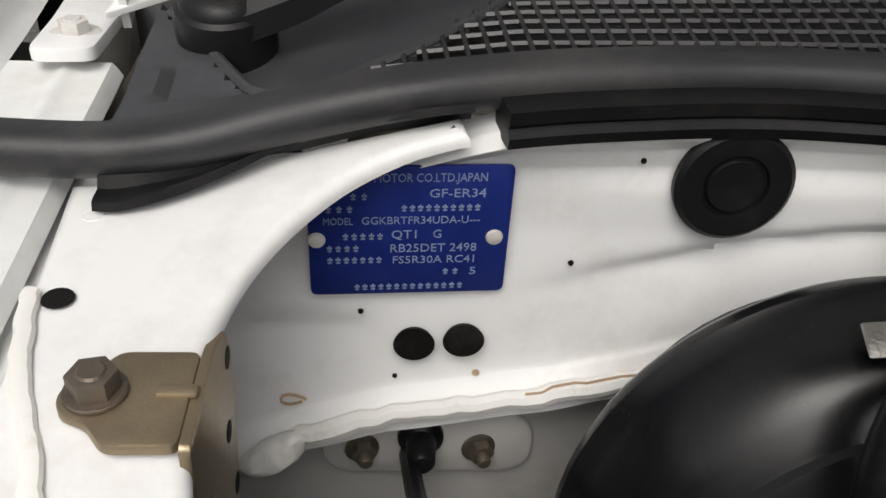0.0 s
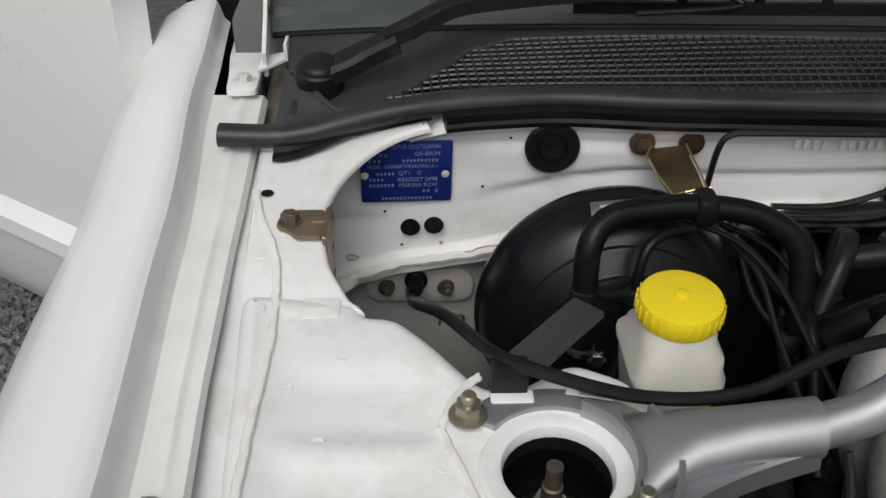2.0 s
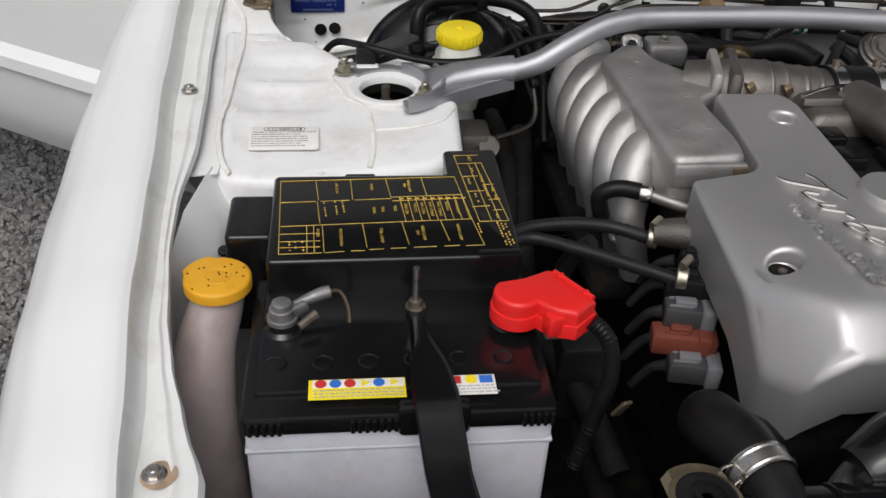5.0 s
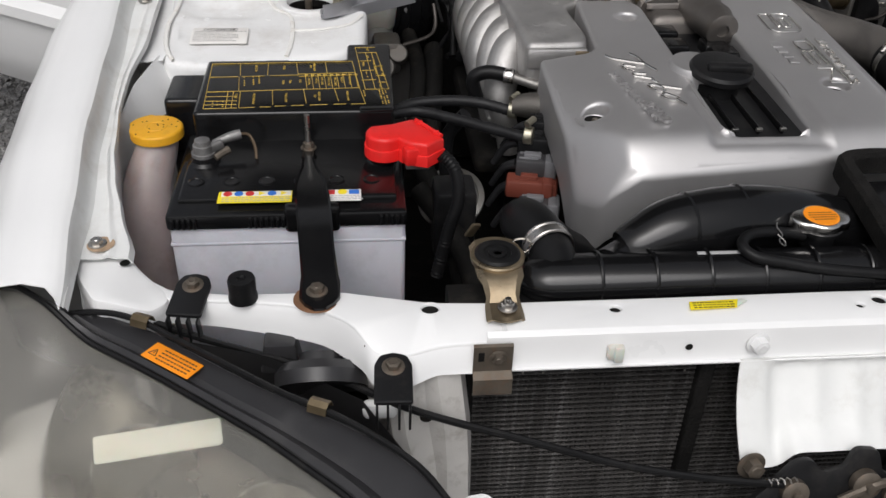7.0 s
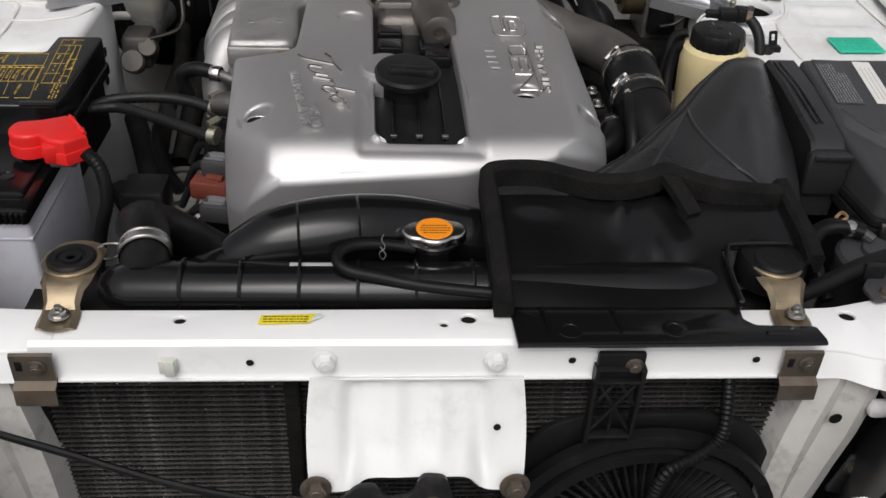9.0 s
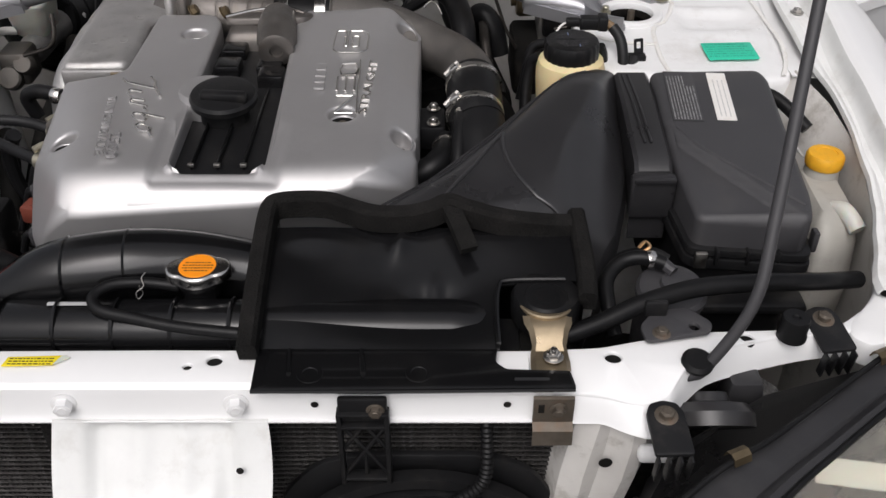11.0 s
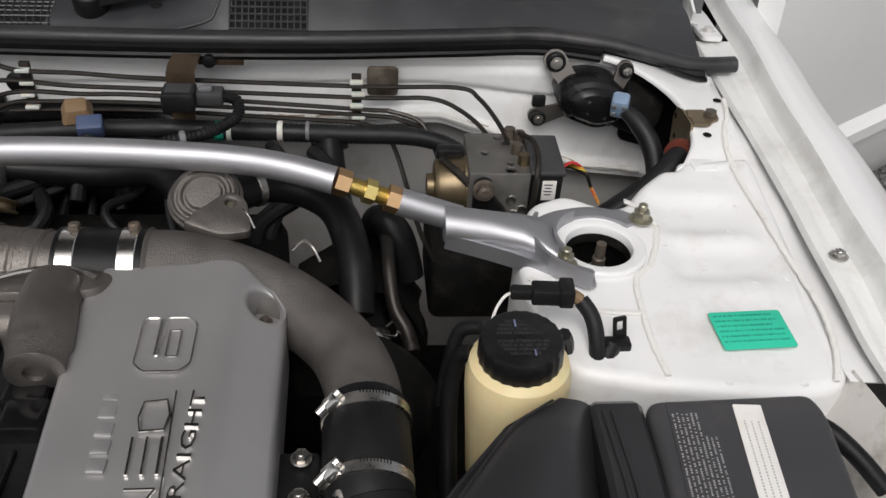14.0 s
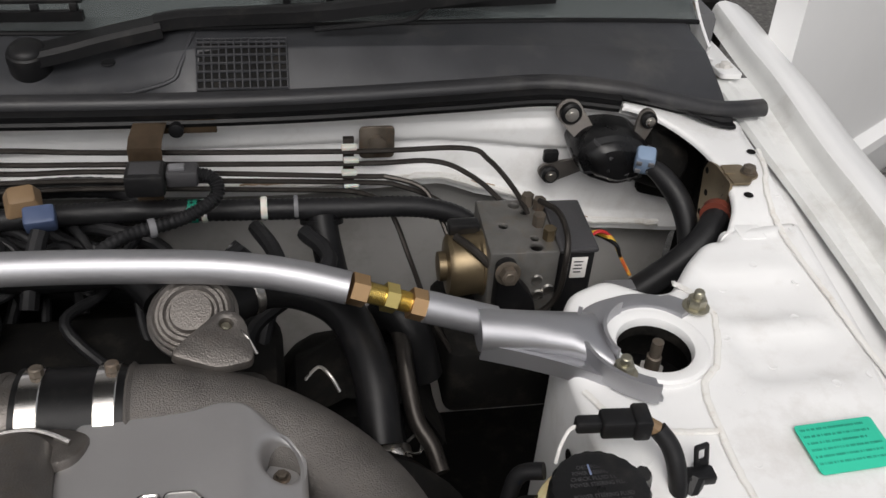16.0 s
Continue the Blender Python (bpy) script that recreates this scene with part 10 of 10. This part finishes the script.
part("collar", moved(rbox(0.012, 0, 0.001, 0.012, 0.02, 0.018, 0.002), pose(0.418, -0.135, 0.8875, 0, 0, -4)), BLACK, pc)
part("tail", moved(rbox(-0.024, 0, 0, 0.018, 0.01, 0.01, 0.002), pose(0.418, -0.135, 0.8875, 0, 0, -4)), BLACK, pc)
part("tan_sleeve", tube([(0.433, -0.136, 0.888), (0.442, -0.14, 0.884)], 0.0055, 10), TAN, pc)
part("lead", tube([(0.442, -0.14, 0.884), (0.45, -0.148, 0.875), (0.454, -0.158, 0.862), (0.455, -0.168, 0.84), (0.45, -0.175, 0.8)], 0.0068, 12), TAPE, pc)
part("white_wire", tube([(0.396, -0.134, 0.887), (0.383, -0.134, 0.886), (0.374, -0.142, 0.88), (0.369, -0.15, 0.87)], 0.0013, 6), WHITE, pc)
cp = thing("loom_clip", (0.474, -0.15, 0.85), "black plastic loom clip standing on the inner wing", "clip")
o = fil(rect(-0.006, -0.012, 0.006, 0.014), 0.002)
part("clip_loop", moved(plate(o, -0.001, 0.001, 0.0004, holes=[fil(rect(-0.003, 0.002, 0.003, 0.010), 0.001)]), pose(0.476, -0.15, 0.858, 72, 0, 15)), BLACK, cp)
part("clip_foot", rbox(0.473, -0.157, 0.85, 0.022, 0.012, 0.012, 0.002), BLACK, cp)
part("clip_arm", tube([(0.47, -0.158, 0.852), (0.462, -0.168, 0.84), (0.455, -0.175, 0.82)], 0.007, 10), BLACK, cp)

small_label("coolant_label", 0.5915, -0.1445, 0.064, 0.043, 0.8538, 3, GREEN, GREENINK, "green printed refrigerant sticker on the inner wing", 41, rows_=6, tilt=4.3)

# ---- air box ----
ab2 = thing("air_box", (0.53, -0.36, 0.7), "black plastic air filter box with labels", "air box")


def box_z(x, y):
    t = max(0.0, min(1.0, (-0.24 - y) / 0.25))
    z = -0.03 * t
    # the lower panel beyond the diagonal crease
    side = (x - 0.470) * 0.165 + (y + 0.345) * 0.12
    if side < 0:
        z += -0.010 * min(1.0, -side / 0.0009)
    return z


AO = [(0.4705, -0.24), (0.469, -0.34), (0.472, -0.40), (0.478, -0.482), (0.585, -0.495), (0.592, -0.46), (0.604, -0.255), (0.597, -0.236)]
part("lid", plate(fil(AO, 0.012, 5), 0.815, 0.874, 0.007, zf=box_z, steps=4, grid=0.0042), SATIN, ab2, "grained black lid with a diagonal crease", sharp=60)
crease = [(0.469 + 0.012, -0.349), (0.50, -0.383), (0.54, -0.4275), (0.582, -0.475)]
part("crease_rib", tube([(x, y, 0.874 + box_z(x, y) - 0.0005) for x, y in crease], 0.0024, 6), SATIN, ab2)
part("lid_rim", plate(fil(inset(AO, -0.006), 0.012, 4), 0.795, 0.803, 0.002), BLACK, ab2)
part("base_rim", plate(fil(inset(AO, -0.0075), 0.012, 4), 0.782, 0.7925, 0.002), BLACK, ab2)
part("base", plate(fil(inset(AO, 0.003), 0.012, 4), 0.66, 0.80, 0.003), BLACK, ab2)
for x in (0.50, 0.53, 0.56):
    part("rim_rib", rbox(x, -0.492, 0.797, 0.003, 0.012, 0.016, 0.001), BLACK, ab2)
part("rim_clip", rbox(0.484, -0.496, 0.795, 0.012, 0.005, 0.018, 0.001), STEEL, ab2)
part("rim_clip", rbox(0.602, -0.47, 0.80, 0.006, 0.012, 0.024, 0.002), SATIN, ab2)
part("rim_clip", rbox(0.611, -0.33, 0.81, 0.006, 0.014, 0.024, 0.002), SATIN, ab2)
part("base_duct", rbox(0.535, -0.5, 0.745, 0.12, 0.03, 0.012, 0.005), BLACK, ab2)
pp = pose(0.4985, -0.294, 0.8679, 6.8, 0, -3)
part("print_panel", moved(plate(fil(rect(-0.0165, -0.046, 0.0165, 0.05), 0.001), 0, 0.0005, 0.0001), pp), SATIN, ab2)
bm = B()
r_ = random.Random(51)
for k in range(9):
    x = -0.0135 + 0.0034 * k
    y = -0.043
    while y < 0.04 - (0.02 if k > 5 else 0):
        q = r_.uniform(0.0006, 0.0013)
        rbox(x, y + q / 2, 0.0006, 0.0013, q, 0.0001, 0.00003, bm)
        y += q + r_.choice((0.0006, 0.0008, 0.0022))
part("printed_bar", moved(bm, pp), GREYINK, ab2)
wp = pose(0.541, -0.292, 0.8681, 6.8, 0, -4)
part("white_label", moved(plate(fil(rect(-0.0105, -0.047, 0.0105, 0.045), 0.001), 0, 0.0005, 0.0001), wp), WHITE, ab2, "white paper label")
bm = B()
for k in range(3):
    y = -0.04
    while y < 0.03:
        q = r_.uniform(0.0008, 0.0018)
        rbox(-0.005 + 0.005 * k, y + q / 2, 0.0006, 0.0012, q, 0.0001, 0.00003, bm)
        y += q + 0.001
part("label_bar", moved(bm, wp), GREYINK, ab2)
# connector duct between snorkel and box
dc = thing("inlet_duct", (0.445, -0.33, 0.74), "black ribbed plastic duct joining snorkel and air box", "duct")
secs = []
for y, z, w_ in ((-0.236, 0.868, 0.018), (-0.242, 0.872, 0.0195), (-0.30, 0.868, 0.0195), (-0.37, 0.856, 0.0195), (-0.398, 0.851, 0.0195), (-0.408, 0.842, 0.0195), (-0.411, 0.82, 0.0195)):
    secs.append([(0.449 - w_, y, z - 0.06), (0.449 - w_, y, z - 0.004), (0.449 - w_ + 0.004, y, z), (0.449 + w_ - 0.004, y, z), (0.449 + w_, y, z - 0.004), (0.449 + w_, y, z - 0.06)])
part("duct_top", loft(secs), MOULD, dc)
part("duct_flange", rbox(0.449, -0.412, 0.815, 0.046, 0.014, 0.05, 0.004), MOULD, dc)
part("flange_lip", rbox(0.449, -0.421, 0.838, 0.042, 0.004, 0.006, 0.001), MOULD, dc)
for x in (0.4375, 0.444):
    part("duct_rib", tube([(x, -0.25, 0.8725), (x + 0.003, -0.31, 0.8675), (x + 0.006, -0.375, 0.8565)], 0.0016, 6), MOULD, dc)

# ---- snorkel ----
sk = thing("intake_snorkel", (0.33, -0.4, 0.75), "black moulded intake snorkel, wide and wedge shaped", "snorkel")
A, Bp, C_, D_, E_ = Vector((0.407, -0.238, 0.878)), Vector((0.432, -0.25, 0.874)), Vector((0.42, -0.40, 0.856)), Vector((0.385, -0.495, 0.838)), Vector((0.155, -0.507, 0.858))


def snork(u, v):
    """u from the engine side to the box side, v from the back to the front."""
    back = A.lerp(Bp, u)
    fr = Vector((0.155 + (0.40 - 0.155) * u, -0.505 + 0.003 * u, 0.856 - 0.012 * u))
    left = [Vector((0.404, -0.236, 0.874)), Vector((0.367, -0.261, 0.874)), Vector((0.327, -0.309, 0.871)), Vector((0.281, -0.37, 0.864)), Vector((0.22, -0.438, 0.854)), Vector((0.156, -0.49, 0.847)), Vector((0.15, -0.508, 0.848))]
    right = [Vector((0.432, -0.240, 0.872)), Vector((0.433, -0.28, 0.868)), Vector((0.431, -0.33, 0.862)), Vector((0.426, -0.38, 0.856)), Vector((0.417, -0.42, 0.850)), Vector((0.403, -0.47, 0.842)), Vector((0.38, -0.503, 0.838))]
    k = v * 6
    i = min(int(k), 5)
    t = k - i
    l, r = left[i].lerp(left[i + 1], t), right[i].lerp(right[i + 1], t)
    p = l.lerp(r, u)
    p.z += 0.02 * math.sin(math.pi * u) ** 0.7 * min(1, v * 4) * (1 - 0.35 * v)
    p.z -= 0.03 * max(0.0, (v - 0.84) / 0.16) ** 2 * max(0.0, min(1.0, (u - 0.45) * 3))
    # faint fold from the middle of the back edge to the right end of the mouth
    fold = (u - 0.25 - 0.62 * v)
    p.z += 0.0035 * math.exp(-(fold / 0.05) ** 2) * max(0.0, min(1.0, (v - 0.45) * 4))
    # rounded shoulders
    p.z -= 0.036 * max(0.0, (u - 0.58) / 0.42) ** 2 * min(1, v * 4 + 0.15)
    p.z -= 0.006 * max(0.0, (0.2 - u) / 0.2) ** 2
    return p


bm = sheet(snork, 48, 36)
part("snorkel_top", thick(bm, 0.003), MOULD, sk)
edge = [snork(0, v / 30) for v in range(31)]
part("snorkel_side", loft([[p + Vector((0, 0, 0.001)) for p in edge], [p + Vector((0.012, 0.006, -0.03)) for p in edge], [p + Vector((0.03, 0.0, -0.09)) for p in edge]], closed=False), MOULD, sk)
edge2 = [snork(1, v / 30) for v in range(31)]
part("snorkel_side", loft([[p + Vector((0, 0, 0.001)) for p in edge2], [p + Vector((0.004, -0.004, -0.02)) for p in edge2], [p + Vector((-0.004, 0.0, -0.1)) for p in edge2]], closed=False), MOULD, sk)
part("edge_bead", tube([p + Vector((0, 0, 0.001)) for p in edge], 0.0022, 6, smooth=False), MOULD, sk)
seam = [snork(0.09, v / 20) + Vector((0, 0, 0.0008)) for v in range(1, 21)]
part("mould_seam", tube(seam, 0.0016, 6, smooth=False), MOULD, sk)
for a, b in (((0.14, 0.52), (0.86, 0.94)), ((0.14, 0.52), (0.40, 1.0))):
    ridge = [snork(a[0] + (b[0] - a[0]) * t, a[1] + (b[1] - a[1]) * t) + Vector((0, 0, 0.0004)) for t in np.linspace(0.0, 1.0, 24)]
    part("moulded_ridge", tube(ridge, 0.0022, 8, smooth=False), MOULD, sk)
# brace ribs towards the mouth
part("front_lip", tube([snork(u / 20, 1) + Vector((0, -0.002, 0.0)) for u in range(1, 21)], 0.003, 8, smooth=False), MOULD, sk)

# ---- cold air guide over the radiator ----
ag = thing("air_guide", (0.2, -0.6, 0.8), "glossy black plastic air guide sheet over the radiator", "air guide")
GX0, GX1 = 0.078, 0.352


def guide(u, v):
    x = GX0 + (GX1 - GX0) * u
    y = -0.512 - 0.132 * v
    z = 0.845 - 0.0295 * v
    dish = -0.005 * math.sin(math.pi * v) ** 2 * math.sin(math.pi * u)
    bump = 0.006 * math.exp(-((u - 0.42 + 0.1 * (v - 0.15)) / 0.028) ** 2 - ((v - 0.14) / 0.13) ** 2)
    bump -= 0.008 * math.exp(-((u - 0.54) / 0.075) ** 2 - ((v - 0.58) / 0.11) ** 2)
    bump += 0.006 * math.exp(-((u - 0.54) / 0.024) ** 2 - ((v - 0.56) / 0.12) ** 2)
    bump += 0.0016 * math.sin(u * 7 + 1) * math.sin(v * 3) + 0.003 * math.exp(-((u - 0.12) / 0.1) ** 2 - ((v - 0.1) / 0.1) ** 2)
    return (x, y, z + dish + bump)


bm = sheet(guide, 80, 44)
bmesh.ops.delete(bm, geom=[f for f in bm.faces if f.calc_center_median().x > 0.279 and f.calc_center_median().y < -0.575], context="FACES")
part("guide_sheet", thick(bm, 0.002), GLOSS, ag)
o = [(0.078, -0.642), (0.278, -0.642), (0.276, -0.658), (0.284, -0.666), (0.336, -0.668), (0.339, -0.687), (0.0795, -0.69)]
part("front_apron", plate(fil(o, 0.003), 0.8115, 0.8145, 0.001, holes=[circle(0.125, -0.672, 0.0055, 16, 0.004), circle(0.213, -0.671, 0.006, 16, 0.0045)]), GLOSS, ag)
part("apron_edge", tube([(0.0795, -0.689, 0.812), (0.2, -0.689, 0.812), (0.338, -0.687, 0.812)], 0.0022, 6, smooth=False), GLOSS, ag)
for x in (0.105, 0.165):
    part("apron_rib", tube([(x, -0.645, 0.8155), (x + 0.003, -0.672, 0.815)], 0.0022, 6), GLOSS, ag)
part("apron_rib", tube([(0.29, -0.677, 0.8145), (0.318, -0.677, 0.8145)], 0.0024, 6), GLOSS, ag)
for x, y in ((0.125, -0.672), (0.213, -0.671)):
    part("apron_boss", lathe([(0.011, 0), (0.0105, 0.001), (0.0065, 0.0012), (0.006, 0.0005)], at=(x, y, 0.8142), seg=20), GLOSS, ag)
# foam edging
foam = [(0.072, -0.655, 0.822), (0.071, -0.60, 0.836), (0.07, -0.54, 0.848), (0.07, -0.502, 0.853), (0.076, -0.490, 0.855), (0.1, -0.487, 0.856), (0.125, -0.489, 0.856), (0.145, -0.499, 0.856), (0.17, -0.512, 0.857), (0.2, -0.514, 0.858), (0.222, -0.51, 0.861), (0.238, -0.505, 0.865), (0.255, -0.509, 0.861), (0.29, -0.513, 0.853), (0.33, -0.515, 0.849), (0.35, -0.514, 0.848)]
part("foam_edge", sweep([(-0.008, -0.011), (0.008, -0.011), (0.008, 0.007), (0.005, 0.011), (-0.005, 0.011), (-0.008, 0.007)], curve_pts(foam, 5)), FOAM, ag, "black foam strip along the edge")
foam2 = [(0.357, -0.497, 0.848), (0.3585, -0.53, 0.842), (0.359, -0.57, 0.836), (0.357, -0.6, 0.83)]
part("foam_edge", sweep([(-0.008, -0.011), (0.008, -0.011), (0.008, 0.007), (0.005, 0.011), (-0.005, 0.011), (-0.008, 0.007)], curve_pts(foam2, 5)), FOAM, ag, "black foam strip along the edge")
foam3 = [(0.238, -0.508, 0.868), (0.247, -0.53, 0.86), (0.256, -0.553, 0.85)]
part("foam_tail", sweep([(-0.008, -0.004), (0.008, -0.004), (0.008, 0.004), (-0.008, 0.004)], curve_pts(foam3, 4)), FOAM, ag, "loose hanging tail of foam strip")
part("guide_side", loft([[(0.352, -0.512, 0.845), (0.354, -0.55, 0.84), (0.352, -0.61, 0.83)], [(0.352, -0.512, 0.79), (0.354, -0.55, 0.78), (0.352, -0.61, 0.78)]], closed=False), GLOSS, ag)
part("guide_side", loft([[(0.077, -0.49, 0.848), (0.077, -0.56, 0.84), (0.078, -0.65, 0.815)], [(0.077, -0.49, 0.80), (0.077, -0.56, 0.80), (0.078, -0.65, 0.80)]], closed=False), GLOSS, ag)
part("edge_trim", tube([(0.279, -0.642, 0.82), (0.2785, -0.61, 0.826), (0.281, -0.585, 0.833), (0.29, -0.5775, 0.835), (0.34, -0.576, 0.835)], 0.0025, 8), GLOSS, ag)
part("lamp_boot", lathe([(0.03, -0.02), (0.031, 0.0), (0.028, 0.006), (0.02, 0.0075), (0, 0.0075)], at=(0.3225, -0.590, 0.826), seg=30), RUBBER, ag)

# ---- canister, hoses and washer bottle on the right ----
ev = thing("purge_canister", (0.445, -0.545, 0.7), "round black purge canister with clamped hoses", "canister")
part("can", lathe([(0.029, -0.08), (0.0305, -0.01), (0.033, -0.008), (0.033, -0.002), (0.03, 0.002), (0.012, 0.005), (0.011, 0.009), (0.004, 0.01), (0, 0.01)], at=(0.4455, -0.545, 0.80), axis=(0, -0.1, 1), seg=36), SATIN, ev)
part("port", tube([(0.447, -0.537, 0.812), (0.435, -0.525, 0.816), (0.42, -0.52, 0.817)], 0.006, 10), SATIN, ev)
part("hose", tube([(0.44, -0.528, 0.815), (0.42, -0.522, 0.818), (0.4, -0.524, 0.814), (0.385, -0.54, 0.806), (0.384, -0.565, 0.795), (0.388, -0.59, 0.78)], 0.0072, 12), RUBBER, ev)
part("hose", tube([(0.445, -0.518, 0.812), (0.43, -0.512, 0.816), (0.405, -0.512, 0.812), (0.39, -0.52, 0.80)], 0.0055, 12), RUBBER, ev)
part("hose_clamp", lathe([(0.0078, -0.004), (0.0086, 0), (0.0078, 0.004)], at=(0.427, -0.5235, 0.8172), axis=(1, 0.2, 0), seg=18), BAND, ev)
part("copper_clip", tube([(0.418, -0.51, 0.82), (0.424, -0.507, 0.825), (0.428, -0.512, 0.823), (0.422, -0.516, 0.82)], 0.0018, 6), COPPER, ev)
whole("air_conditioning_pipe", tube([(0.33, -0.615, 0.80), (0.37, -0.603, 0.808), (0.41, -0.588, 0.818), (0.46, -0.572, 0.822), (0.52, -0.562, 0.82), (0.58, -0.548, 0.81), (0.63, -0.52, 0.79)], 0.0085, 14), RUBBER, "black air conditioning pipe behind the support", "pipe")
wb = thing("coolant_bottle", (0.64, -0.40, 0.6), "dusty white plastic expansion bottle with yellow cap", "bottle")
secs = []
for z, k in ((0.62, 0.7), (0.66, 0.95), (0.72, 1.0), (0.77, 0.9), (0.79, 0.75), (0.80, 0.55)):
    secs.append([(p.x, p.y, z) for p in fil([(0.648 - 0.036 * k, -0.375 - 0.09 * k), (0.648 + 0.024 * k, -0.375 - 0.07 * k), (0.648 + 0.03 * k, -0.375 + 0.06 * k), (0.648 - 0.03 * k, -0.375 + 0.08 * k)], 0.025 * k, 5)])
part("bottle_body", loft(secs), DUSTYPLASTIC, wb)
part("neck", lathe([(0.022, -0.02), (0.019, 0.0), (0.018, 0.01)], at=(0.652, -0.343, 0.80), seg=24), DUSTYPLASTIC, wb)
part("cap", lathe([(0.019, 0), (0.02, 0.002), (0.02, 0.012), (0.018, 0.015), (0.012, 0.0155), (0.0115, 0.0145), (0, 0.0145)], at=(0.652, -0.343, 0.81), seg=40, wave=(20, 0.0005)), AMBER, wb, "yellow screw cap")
part("spout", tube([(0.645, -0.40, 0.79), (0.652, -0.42, 0.80), (0.66, -0.44, 0.79)], 0.009, 12), MILKY, wb)
whole("wing_hose", tube([(0.602, -0.235, 0.842), (0.615, -0.25, 0.846), (0.632, -0.27, 0.838), (0.648, -0.29, 0.825)], 0.0075, 12), RUBBER, "short black hose over the inner wing edge", "hose")
br = thing("slotted_bracket", (0.625, -0.27, 0.8), "white slotted sheet bracket beside the air box", "bracket")
part("sheet", moved(plate(fil(rect(-0.012, -0.03, 0.012, 0.03), 0.004), 0, 0.002, 0.0006, holes=[circle(0, 0.015, 0.0045, 12), circle(0, -0.015, 0.0045, 12)]), pose(0.625, -0.295, 0.815, 0, 50, 10)), BAY, br)
